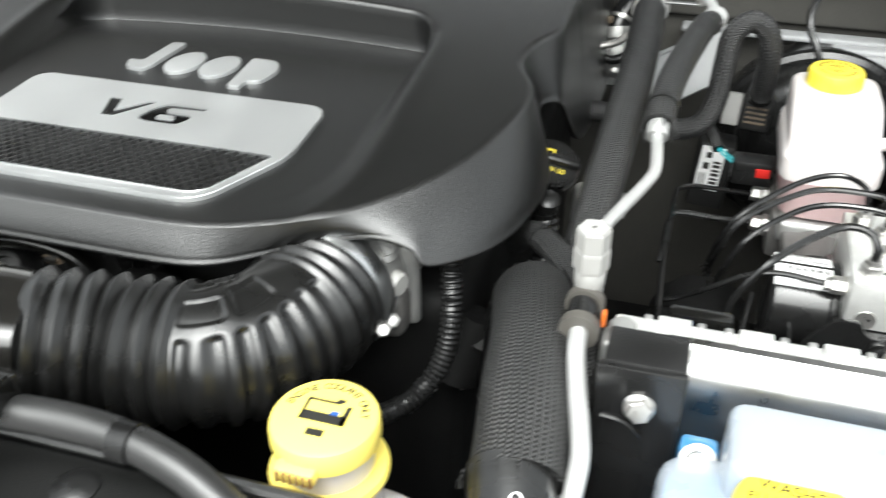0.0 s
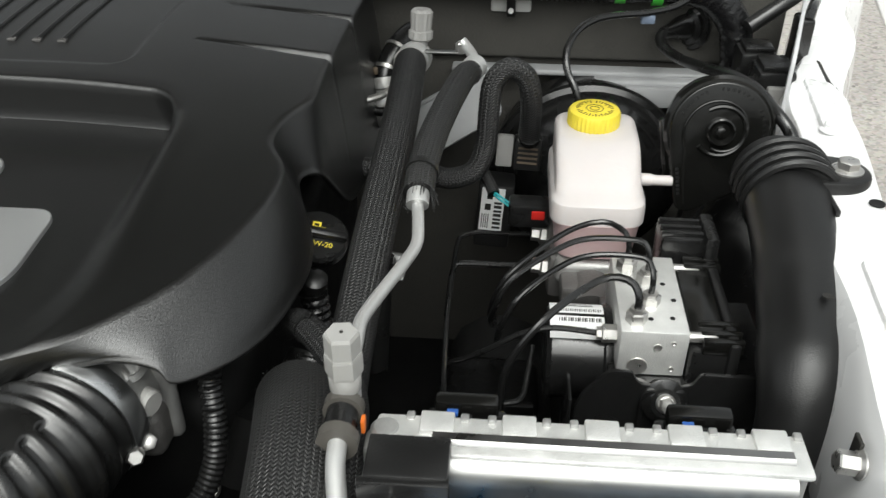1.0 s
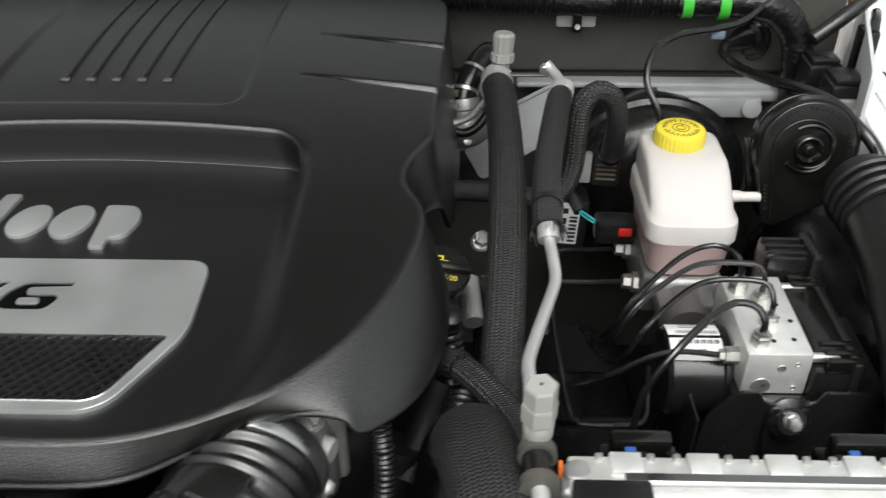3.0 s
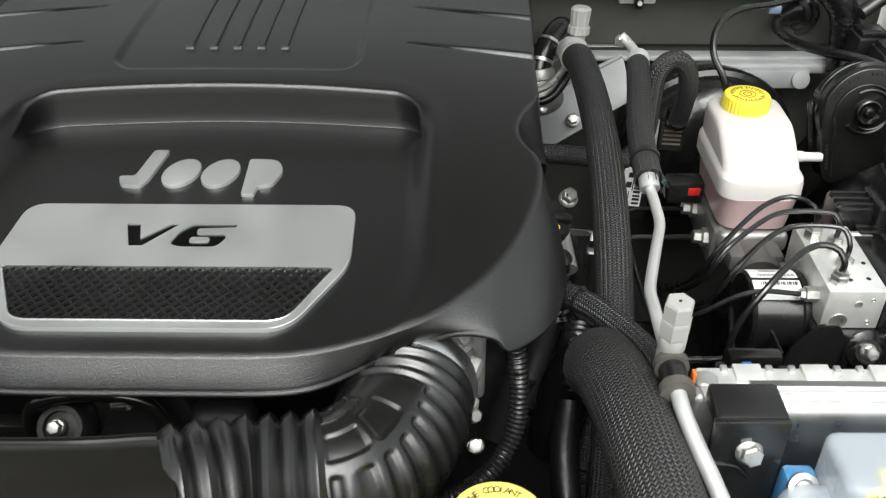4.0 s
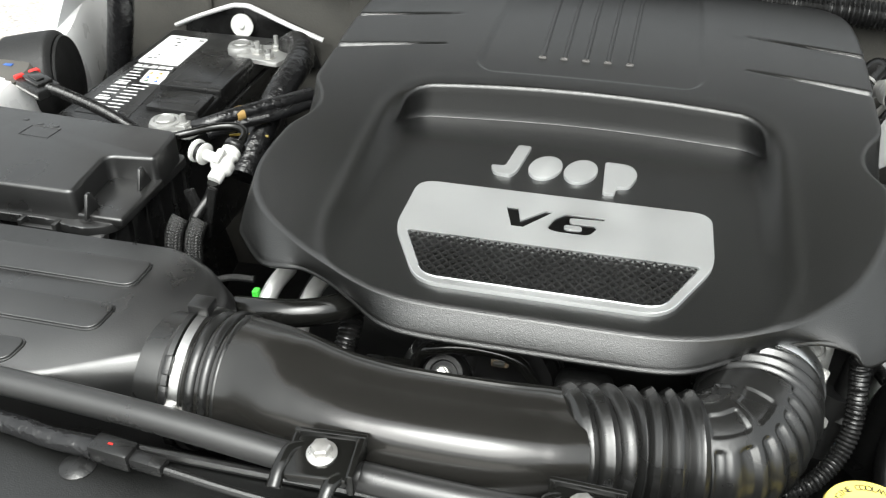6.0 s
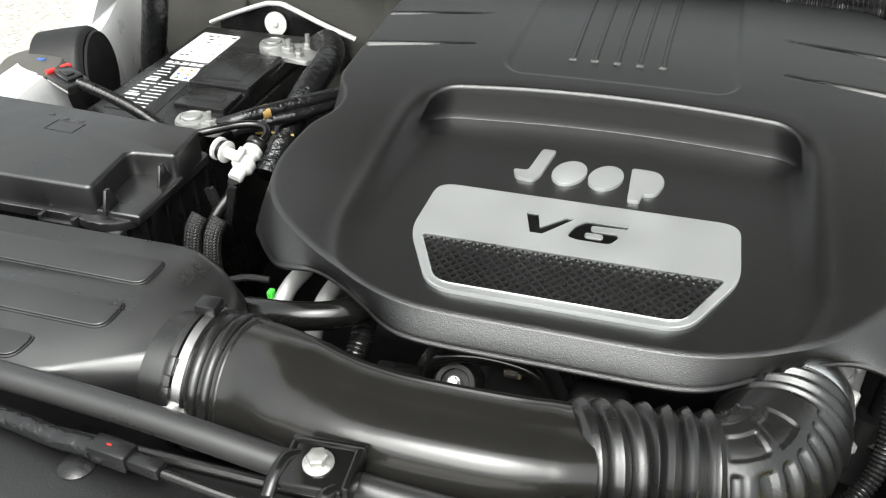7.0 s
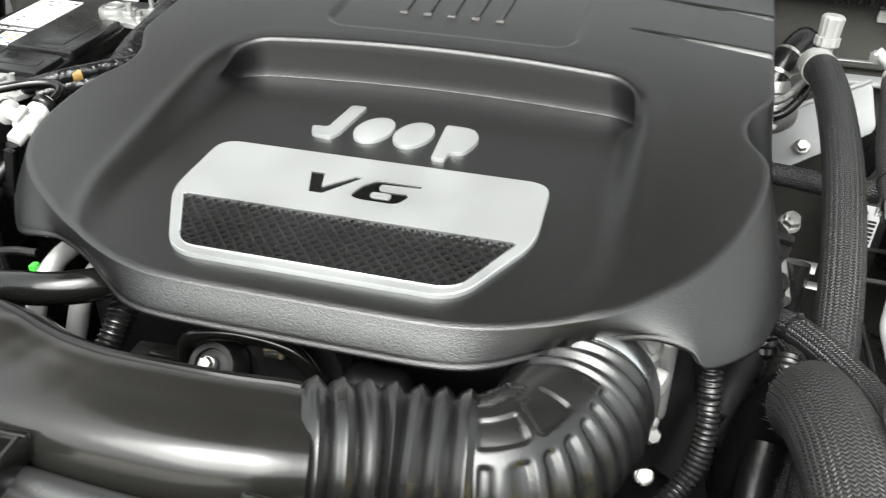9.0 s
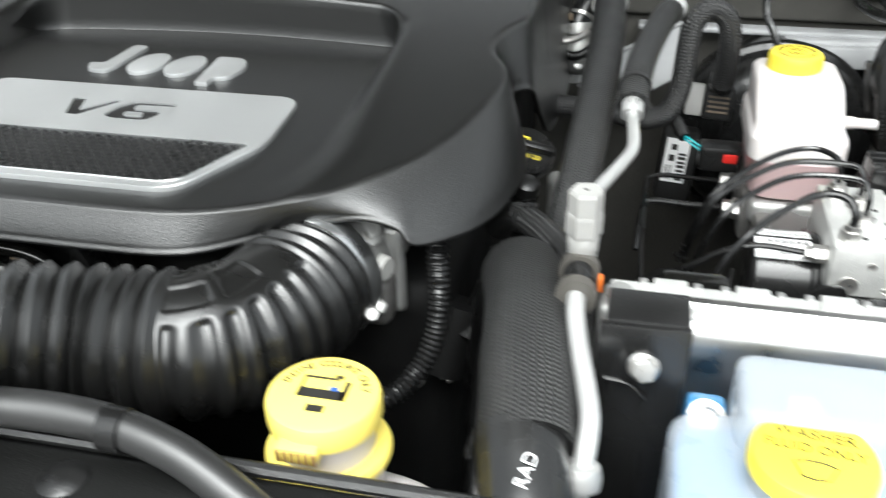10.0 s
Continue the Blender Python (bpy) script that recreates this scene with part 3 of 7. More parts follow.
    def cell(cx, cy):
        ring = []
        for f, z in ((1.0, 0.0027), (0.76, 0.0027), (0.54, 0.0002)):
            ring.append([bm.verts.new((min(0.126, max(-0.126, cx + ha * f * u)), min(0.002, max(-0.0575, cy + hb * f * w)), z)) for u, w in ((1, 0), (0, 1), (-1, 0), (0, -1))])
        for p, q in zip(ring, ring[1:]):
            for i in range(4):
                bm.faces.new((p[i], p[(i + 1) % 4], q[(i + 1) % 4], q[i]))

    for j in range(-12, 2):
        cy = j * hb
        for i in range(-16, 17):
            cx = (2 * i + j % 2) * ha
            reach = 0.1245 - max(0.0, 0.0015 - cy) * 0.49
            if -0.0585 < cy < 0.002 and abs(cx) < reach + 0.0015:
                cell(cx, cy)
    bm.transform(m)
    part("grille_mesh", bm, GRILLE, plate, "black web of diamond holes", smooth=False)
    # emblem above the plate: plain silver shapes
    e1 = rounded([(-0.074, 0.126), (-0.069, 0.112), (-0.052, 0.110), (-0.047, 0.120), (-0.040, 0.168), (-0.054, 0.168), (-0.060, 0.126)], 0.004, 3)
    e2 = [(-0.0215 + 0.0155 * math.cos(t) + 0.003 * math.sin(t), 0.132 + 0.021 * math.sin(t)) for t in [2 * math.pi * k / 28 for k in range(28)]]
    e3 = [(x + 0.034, y) for x, y in e2]
    e4 = rounded([(0.036, 0.099), (0.047, 0.099), (0.048, 0.111), (0.060, 0.113), (0.067, 0.135), (0.060, 0.153), (0.034, 0.154)], [0.002, 0.002, 0.003, 0.01, 0.01, 0.01, 0.004], 4)
    for e in (e1, e2, e3, e4):
        part("emblem_shape", prism(e, -0.0006, 0.0030, 0.0006, m=m), SATIN, ob, "raised satin silver emblem shape")
    # five ribs with blunt front ends
    for i in range(5):
        x = -0.053 + 0.024 * i
        xs = [(x * (1 + 0.10 * t), 0.318 + 0.27 * t) for t in (0, 0.25, 0.5, 0.75, 1)]
        bm = sweep([(a, b, cover_height(a, b) + 0.0004) for a, b in xs], 0.0024, 8, step=0.02)
        rib = part("rib", bm, COVER, ob)
        bm = block((x - 0.0042, 0.3135, cover_height(x, 0.316) - 0.001), (x + 0.0042, 0.3185, cover_height(x, 0.316) + 0.0022), 0.001)
        # metal tone on the plastic end paints in its small highlight
        part("rib_end", bm, DULLCAST, rib, "rib end in a dull metal tone for its highlight")


engine_cover()


# ---- intake ----
def intake_duct():
    ob = thing("intake_duct", (-0.09, -0.17, 1.03), "glossy black plastic air intake duct bolted across the front", "intake duct")
    line = [(-0.262, -0.150, 1.070), (-0.235, -0.152, 1.072), (-0.20, -0.157, 1.075), (-0.15, -0.172, 1.082), (-0.09, -0.184, 1.087), (-0.02, -0.184, 1.087), (0.018, -0.177, 1.083), (0.042, -0.170, 1.080)]
    rad = [(0.0, 0.052), (0.03, 0.053), (0.085, 0.0520), (0.105, 0.0505), (0.125, 0.0470), (0.145, 0.0448), (0.18, 0.0435), (0.25, 0.0435), (0.29, 0.0435), (0.31, 0.0415), (0.34, 0.040)]
    
    def squarish(s, a):
        """Round at the filter end, then a flat-topped tube with a full front."""
        t = smooth01((s - 0.07) / 0.09)
        e = 2.0 + 2.2 * t
        if math.cos(a) < 0:
            e = 2.0 + 0.5 * t
        k = (abs(math.cos(a)) ** e + abs(math.sin(a)) ** e) ** (-1 / e)
        return k * (1 + 0.13 * t * max(0.0, math.cos(a)) - 0.05 * t * max(0.0, math.sin(a)))

    body = part("duct_body", sweep(line, lambda s: lerp_table(rad, s), 72, 0.004, prof=squarish, up=(0, 0, 1)), DUCTGLOSS, ob, angle=60)
    # moulding seam along the top
    pts = spline(line, 0.006)
    seam = []
    s = 0.0
    for i, p in enumerate(pts):
        s += (p - pts[i - 1]).length if i else 0
        r = lerp_table(rad, s)
        k = squarish(s, radians(122))
        seam.append((p.x, p.y + r * k * 0.530, p.z + r * k * 0.848))
    part("seam", sweep(seam[6:-2], 0.0028, 8, straight=True, flat=1.0), GLOSS, body, "raised moulding seam")
    # collar rings at the left end
    for x, r, w in ((-0.2385, 0.0560, 0.0050), (-0.2270, 0.0575, 0.0042), (-0.2185, 0.0560, 0.0030)):
        lip = [(x + w * math.cos(math.pi * k / 8), -0.152, 1.072) for k in range(8, -1, -1)]
        part("collar", sweep(lip, lambda s, r=r, w=w: r - 0.004 + 0.004 * math.sqrt(max(0.0, 1 - ((s - w) / w) ** 2)), 56, straight=True, up=(0, 0, 1)), RUBBER, body, "black rubber lip")
    # moulded mark
    for i in range(4):
        part("mark", block((-0.2035, -0.2035 , 1.0805 + 0.0028 * i), (-0.1965, -0.2015, 1.0820 + 0.0028 * i), 0.0003, 1), SATIN, body, "pale moulded bar")
    # mounting tabs: a framed plate on the duct and two arms round each bolt
    for x, y, z, turn in ((-0.112, -0.252, 1.128, 22), (0.057, -0.252, 1.122, 16)):
        m = Matrix.Translation((x, y, z)) @ Matrix.Rotation(radians(turn - 18), 4, 'Z')
        tab = part("mounting_tab", block((-0.021, -0.020, -0.012), (0.021, 0.022, -0.004), 0.003, 2, m=m), GLOSS, ob, "black mounting tab")
        part("back_wall", block((-0.024, 0.0165, -0.020), (0.026, 0.0215, -0.002), 0.002, 2, m=m), GLOSS, tab)
        part("side_wall", block((0.0195, -0.018, -0.020), (0.0250, 0.018, -0.002), 0.002, 2, m=m), GLOSS, tab)
        part("side_wall", block((-0.0235, -0.006, -0.020), (-0.0190, 0.018, -0.003), 0.002, 2, m=m), GLOSS, tab)
        for way in ([(-0.014, 0.010, -0.008), (-0.022, 0.002, -0.005), (-0.025, -0.012, -0.007), (-0.026, -0.024, -0.013)], [(0.016, -0.012, -0.008), (0.012, -0.022, -0.005), (0.010, -0.028, -0.008), (0.009, -0.036, -0.014)]):
            part("arm", sweep([m @ Vector(p) for p in way], 0.0050, 12, 0.003, flat=0.7), GLOSS, tab)
        bolt("mounting_bolt", (x, y, z - 0.003), (0, -0.12, 1), 0.0062, 0.006, 1.65, "zinc-plated hex bolt on the intake duct", group="intake duct bolts")


def hose_clamp():
    ob = thing("hose_clamp", (-0.25, -0.15, 1.02), "stainless worm-drive hose clamp round the intake duct", "hose clamp")
    r = 0.0575
    part("band", sweep([(-0.2535, -0.151, 1.071), (-0.253, -0.151, 1.071), (-0.2465, -0.151, 1.071), (-0.2460, -0.151, 1.071)], r, 56, straight=True), POLISH, ob, "bright steel band")
    part("screw_housing", block((-0.262, -0.212, 1.071), (-0.240, -0.196, 1.088), 0.003), STEEL, ob)
    m = axis((-0.252, -0.204, 1.086), (0, -0.3, 1), 10)
    part("screw", lathe([(0.0065, 0), (0.0065, 0.007), (0.005, 0.0085)], 6, m), STEEL, ob, "hex screw head")
    part("retainer_ring", sweep([(-0.2600, -0.151, 1.071), (-0.2595, -0.151, 1.071), (-0.2550, -0.151, 1.071), (-0.2545, -0.151, 1.071)], lambda s: 0.0560 if s < 0.0002 or s > 0.0053 else 0.0590, 56, straight=True), RUBBER, ob, "black rubber retainer ring")
    for a in (40, 62, 100):
        m = Matrix.Translation((-0.2565, -0.151, 1.071)) @ Matrix.Rotation(radians(a), 4, 'X')
        part("ring_lug", block((-0.0035, -0.0075, 0.0570), (0.0030, 0.0075, 0.0610), 0.0012, m=m), BLACK, ob)
    part("retainer_tab", block((-0.262, -0.142, 1.126), (-0.244, -0.126, 1.136), 0.002), BLACK, ob, "black plastic retainer")


def bellows():
    ob = thing("intake_elbow_hose", (0.13, -0.14, 1.02), "black rubber intake hose with bellows and ribbed elbow", "hose")

    def prof(s, a):
        k = 1.0
        u = 2 * (((s - 0.0005) / 0.0150) % 1.0) - 1
        k += 0.17 * (math.sqrt(max(0.0, 1 - min(0.96, abs(u)) ** 2)) - 0.62) + 0.035 * math.exp(-((u - 0.12) / 0.22) ** 2)
        return k

    a = [(0.033, -0.172, 1.081), (0.055, -0.163, 1.077), (0.080, -0.153, 1.072), (0.105, -0.148, 1.070), (0.132, -0.143, 1.069)]
    part("bellows", sweep(a, 0.0445, 48, 0.0013, prof=prof), RUBBER, ob, "pleated rubber bellows")
    b = [(0.126, -0.1445, 1.069), (0.144, -0.138, 1.068), (0.162, -0.121, 1.066), (0.173, -0.098, 1.065), (0.179, -0.074, 1.064), (0.181, -0.052, 1.063)]
    length = sum((q - p).length for p, q in zip(spline(b, 0.0013), spline(b, 0.0013)[1:]))

    def box(f, deg, f0, f1, d0, d1, r=4.0):
        """Depth inside a rounded field of the elbow, in millimetres; f along it, deg from the outer side over the top."""
        u, v = (abs(f - (f0 + f1) / 2) - (f1 - f0) / 2) * 150 + r, (abs(deg - (d0 + d1) / 2) - (d1 - d0) / 2) * 0.78 + r
        return r - math.hypot(max(u, 0.0), max(v, 0.0)) - min(max(u, v), 0.0)

    def moulded(s, a):
        f, deg = s / length, math.degrees(a)
        if deg > 270:
            deg -= 360
        crest = 56 + 12 * smooth01((f - 0.10) / 0.55)
        cut = 0.0
        for i in range(7):
            g = 0.035 + 0.098 * i
            cut = max(cut, smooth01(box(f, deg, g, g + 0.066, -120, crest - 3) / 2.4) * 3.4)
        for g0, g1, lo, hi in ((0.035, 0.215, 6, 32), (0.255, 0.475, 6, 36), (0.02, 0.42, 45, 64)):
            depth = box(f, deg - crest, g0, g1, lo, hi, 3.0)
            cut = max(cut, smooth01(depth / 1.6) * 1.8)
            cut = min(cut, 6.0) - 1.1 * math.exp(-(depth / 0.9) ** 2)
        wave = smooth01((f - 0.66) / 0.06) * 2.2 * math.cos(2 * math.pi * (f - 0.73) / 0.098)
        return 1 + (wave - cut) / 46

    elbow = part("elbow", sweep(b, lambda s: 0.0450 + 0.0025 * smooth01(s / 0.03), 200, 0.0013, prof=moulded, up=(0, 0, 1)), RUBBER, ob, "elbow with moulded pockets and rings", angle=80)
    tc = thing("throttle_clamp", (0.205, -0.04, 1.01), "steel band clamp on the throttle end of the hose", "hose clamp")
    part("band", sweep([(0.1803, -0.055, 1.0635), (0.1804, -0.054, 1.0635), (0.1813, -0.040, 1.063), (0.1814, -0.039, 1.063)], lambda s: 0.0500 if s < 0.0005 or s > 0.0155 else 0.0512, 64, straight=True), CHROME, tc, "bright steel band")
    part("screw", lathe([(0.006, 0), (0.006, 0.012), (0.0045, 0.014)], 6, axis((0.226, -0.058, 1.046), (0.4, -0.7, 0.5))), STEEL, tc)


def throttle_body():
    ob = thing("throttle_housing", (0.22, -0.02, 1.01), "cast aluminium throttle housing under the engine cover", "throttle housing")
    part("bore", sweep([(0.181, -0.046, 1.063), (0.182, -0.03, 1.063), (0.184, 0.01, 1.062), (0.186, 0.04, 1.062)], 0.0485, 40, straight=True), CAST, ob)
    f = block((-0.044, -0.044, -0.006), (0.044, 0.030, 0.006), 0.010, 3, m=frame3((0.196, -0.012, 1.060), (1, 0.05, 0), (0, 0, 1)) @ Matrix.Rotation(radians(90), 4, 'X'))
    part("flange", f, CAST, ob)
    part("boss", lathe([(0.012, 0), (0.012, 0.012), (0.008, 0.014), (0.007, 0.012)], 20, axis((0.214, -0.022, 1.086), (0.45, -0.5, 0.7))), CAST, ob)
    part("nipple", lathe([(0.0095, 0), (0.0095, 0.022), (0.008, 0.024)], 24, axis((0.212, -0.026, 1.069), (0.92, -0.38, -0.05))), GREYPLASTIC, ob, "pale capped nipple")
    part("housing", block((0.207, -0.036, 1.015), (0.234, 0.01, 1.056), 0.009, 3), DULLCAST, ob, "rough cast side housing")
    for p in ((0.216, -0.034, 1.088), (0.228, -0.042, 1.040)):
        part("screw", lathe([(0.006, 0), (0.006, 0.005), (0.004, 0.006)], 6, axis(p, (0.3, -0.6, 0.7))), STEEL, ob)


def front_panel():
    """Textured radiator top cover, with its lip and push pins."""
    bm = block((-0.62, -0.40, 1.040), (0.42, -0.236, 1.076), 0.010, 3)
    ob = tagged(part("radiator_cover", bm, COVER), "matt black grained radiator top cover", "radiator cover", kind="structure")
    part("lip", sweep([(-0.62, -0.238, 1.078), (-0.2, -0.240, 1.079), (0.2, -0.238, 1.078), (0.42, -0.236, 1.076)], 0.004, 8, 0.03), COVER, ob)
    for x in (-0.295, 0.13, 0.30):
        part("push_pin", lathe([(0.013, 0), (0.013, 0.0015), (0.009, 0.004), (0.003, 0.005)], 24, axis((x, -0.262, 1.0755), (0, 0, 1))), BLACK, ob, "black push pin")


def prop_tube():
    bm = sweep([(-0.60, -0.205, 1.098), (-0.40, -0.217, 1.100), (-0.25, -0.228, 1.101), (-0.10, -0.243, 1.100), (0.02, -0.246, 1.098), (0.12, -0.237, 1.095), (0.18, -0.243, 1.088), (0.235, -0.26, 1.070)], 0.0105, 20, 0.01)
    ob = thing("front_hose", (-0.1, -0.243, 1.09), "long smooth black rubber hose along the radiator cover", "hose")
    part("hose_wall", bm, GREYRUBBER, ob)
    for x, y, z in ((0.150, -0.2393, 1.0925),):
        part("support_clip", sweep([(x - 0.006, y + 0.0003, z), (x + 0.006, y - 0.0003, z)], 0.0118, 20, straight=True), BLACK, ob)


def front_harness():
    ob = thing("front_harness", (-0.30, -0.25, 1.08), "black taped wiring harness with two connectors", "harness")
    part("taped_run", sweep([(-0.50, -0.235, 1.075), (-0.38, -0.240, 1.082), (-0.325, -0.248, 1.084), (-0.284, -0.2525, 1.087)], 0.008, 12), TAPE, ob, "tape-wrapped bundle")
    m = frame3((-0.270, -0.2535, 1.088), (1, -0.12, 0.02), (0, 0, 1))
    part("connector", block((-0.016, -0.008, -0.008), (0.018, 0.009, 0.008), 0.003, m=m), BLACK, ob, "black plug connector")
    part("connector_tail", block((0.016, -0.006, -0.006), (0.044, 0.006, 0.005), 0.003, m=m), BLACK, ob)
    part("tab", block((-0.002, -0.0005, 0.0078), (0.002, 0.001, 0.0084), 0.0002, m=m), RED, ob, "small red tab")
    part("cable", sweep([(-0.228, -0.259, 1.087), (-0.17, -0.263, 1.083), (-0.10, -0.266, 1.080)], 0.0032, 10), RUBBER, ob)


intake_duct()
hose_clamp()
bellows()
throttle_body()
front_panel()
prop_tube()
front_harness()


# ---- brake side ----
def yellow_cap(ob, at, r, h, knurl=40, material=None, lean=(0, 0, 1)):
    m = axis(at, lean)
    bm = lathe([(r * 0.98, 0), (r, 0.001), (r, h * 0.8), (r * 0.95, h * 0.95), (r * 0.88, h)], knurl * 4, m, wobble=lambda a, z: 1 + (0.018 * math.cos(a * knurl) if z < h * 0.85 else 0))
    cap = part("cap", bm, material or YELLOW, ob, "ribbed yellow screw cap")
    return cap, m @ Matrix.Translation((0, 0, h))


def brake_reservoir():
    ob = thing("brake_fluid_reservoir", (0.545, 0.33, 1.0), "milky plastic brake fluid reservoir with yellow cap", "fluid reservoir")
    # waisted body: outlines at rising heights
    def ring(z, x0, x1, y0, y1, r):
        return [(x, y, z) for x, y in rounded([(x0, y0), (x1, y0), (x1, y1), (x0, y1)], r, 6)]

    def loft(rings):
        bm = bmesh.new()
        vs = [[bm.verts.new(p) for p in r] for r in rings]
        n = len(vs[0])
        for a, b in zip(vs, vs[1:]):
            for k in range(n):
                bm.faces.new((a[k], a[(k + 1) % n], b[(k + 1) % n], b[k]))
        bm.faces.new(vs[0][::-1])
        bm.faces.new(vs[-1])
        return bm

    up = [ring(1.0290, 0.5010, 0.5870, 0.2790, 0.4100, 0.020), ring(1.0305, 0.4985, 0.5895, 0.2750, 0.4130, 0.022), ring(1.0450, 0.4985, 0.5895, 0.2760, 0.4130, 0.022), ring(1.0500, 0.4990, 0.5890, 0.2775, 0.4130, 0.022),
          ring(1.0525, 0.5010, 0.5870, 0.2810, 0.4125, 0.021), ring(1.0545, 0.5025, 0.5855, 0.2860, 0.4125, 0.020), ring(1.0620, 0.5025, 0.5855, 0.2960, 0.4130, 0.018), ring(1.0790, 0.5025, 0.5855, 0.3220, 0.4130, 0.018),
          ring(1.0845, 0.5030, 0.5850, 0.3330, 0.4125, 0.018), ring(1.0875, 0.5050, 0.5830, 0.3410, 0.4105, 0.018), ring(1.0890, 0.5090, 0.5790, 0.3470, 0.4070, 0.018)]
    part("upper_tank", loft(up), MILKY, ob)
    lo = [ring(0.985, 0.5130, 0.5770, 0.2900, 0.3950, 0.02), ring(0.990, 0.5060, 0.5830, 0.2810, 0.4020, 0.022), ring(1.028, 0.5025, 0.5860, 0.2750, 0.4070, 0.021), ring(1.031, 0.5020, 0.5860, 0.2740, 0.4090, 0.020)]
    part("lower_tank", loft(lo), MILKYPINK, ob, "tank filled with pinkish fluid")
    part("neck", lathe([(0.021, 1.083), (0.021, 1.092)], 32, Matrix.Translation((0.541, 0.380, 0))), MILKY, ob)
    cap, m = yellow_cap(ob, (0.541, 0.382, 1.0865), 0.0262, 0.0185, 36)
    # moulded rings and marks on the cap's top
    for r0, r1, mat in ((0.0087, 0.0094, OLIVE), (0.0042, 0.0050, OLIVE)):
        bm = bmesh.new()
        n = 8 if r0 > 0.006 else 24
        rows = [[bm.verts.new(m @ Vector((r * math.cos(2 * math.pi * k / n), r * math.sin(2 * math.pi * k / n), z))) for k in range(n)] for r, z in ((r0, 0.0), (r0, 0.0005), (r1, 0.0005), (r1, 0.0))]
        for a, b in zip(rows, rows[1:]):
            for k in range(n):
                bm.faces.new((a[k], a[(k + 1) % n], b[(k + 1) % n], b[k]))
        part("moulded_ring", bm, mat, cap, "dark moulded ring", smooth=False)
    bm = bmesh.new()
    for k in range(34):
        if k % 9 == 8:
            continue
        mm = m @ Matrix.Rotation(2 * math.pi * k / 34, 4, 'Z')
        bm = block((-0.0008, 0.0140 + 0.002 * (k % 2), 0), (0.0006, 0.0190, 0.0003), 0, m=mm, bm=bm)
    part("printing", bm, OLIVE, cap, "small dark printed bars", smooth=False)
    # outlet on the side
    part("side_outlet", sweep([(0.584, 0.330, 1.0545), (0.598, 0.3295, 1.0545), (0.601, 0.329, 1.0545), (0.618, 0.328, 1.0550)], lambda s: 0.0062 - 0.0010 * smooth01((s - 0.012) / 0.004), 14, 0.002), MILKY, ob)
    part("mounting_flange", block((0.507, 0.275, 0.962), (0.583, 0.330, 0.986), 0.006, 3), CAST, ob, "cast flange under the tank")
    ob.matrix_basis = Matrix.Translation((0.003, 0.008, -0.010)) @ ob.matrix_basis


def master_cylinder():
    ob = thing("brake_master_cylinder", (0.545, 0.33, 0.93), "cast aluminium brake master cylinder below its reservoir", "master cylinder")
    part("body", sweep([(0.545, 0.24, 0.945), (0.545, 0.30, 0.945), (0.545, 0.44, 0.945)], 0.026, 24, straight=True), DULLCAST, ob)
    part("web", block((0.515, 0.255, 0.945), (0.575, 0.41, 0.967), 0.005), DULLCAST, ob)
    for y, z in ((0.371, 0.953), (0.312, 0.952)):
        part("port", lathe([(0.011, 0), (0.011, 0.012), (0.008, 0.014), (0.008, 0.022)], 6, axis((0.510, y, z), (-1, 0, 0.1))), STEEL, ob, "steel line fitting")
    part("port_boss", block((0.504, 0.295, 0.925), (0.535, 0.390, 0.975), 0.006), DULLCAST, ob)


def brake_booster():
    ob = thing("brake_booster", (0.557, 0.54, 0.82), "round black painted steel brake booster on the firewall", "brake booster")
    m = axis((0.560, 0.625, 0.925), (0, -1, 0))
    part("shell", lathe([(0.10, 0), (0.117, 0.01), (0.118, 0.05), (0.121, 0.052), (0.121, 0.060), (0.115, 0.064), (0.108, 0.085), (0.085, 0.105), (0.06, 0.112), (0.02, 0.114)], 64, m), PAINTBLACK, ob)
    part("seam", lathe([(0.122, 0.053), (0.1235, 0.056), (0.122, 0.059)], 64, m), PAINTBLACK, ob)
    lab = thing("booster_label", (0.443, 0.455, 0.92), "white printed label with black bars on a black box", "label")
    lm = frame3((0.4435, 0.450, 0.9355), (1, -0.02, -0.07), (0, -1, 0.12))
    part("sheet", block((-0.0135, -0.027, 0), (0.0135, 0.027, 0.0008), 0.0002, 1, m=lm), PAPER, lab)
    bm = None
    for i in range(7):
        bm = block((0.002, -0.024 + i * 0.0052, 0.0008), (0.0112, -0.0212 + i * 0.0052 + 0.0008 * (i % 2), 0.0010), 0, m=lm, bm=bm)
    for i in range(4):
        bm = block((-0.0112 + i * 0.0024, -0.024, 0.0008), (-0.0102 + i * 0.0024, -0.006, 0.0010), 0, m=lm, bm=bm)
    bm = block((-0.0085, -0.001, 0.0008), (-0.0015, 0.007, 0.0010), 0, m=lm, bm=bm)
    bm = block((-0.0070, 0.013, 0.0008), (-0.0005, 0.020, 0.0010), 0, m=lm, bm=bm)
    part("printing", bm, INK, lab, smooth=False)
    part("backing_box", block((-0.018, -0.050, -0.05), (0.024, 0.030, -0.0002), 0.004, m=lm), MATT, lab, "black box under the label")


def hex_fit(name, at, way, r, h, material, parent, label=""):
    return part(name, lathe([(r, 0), (r, h * 0.7), (r * 0.75, h * 0.75), (r * 0.7, h)], 6, axis(at, way)), material, parent, label, smooth=False)


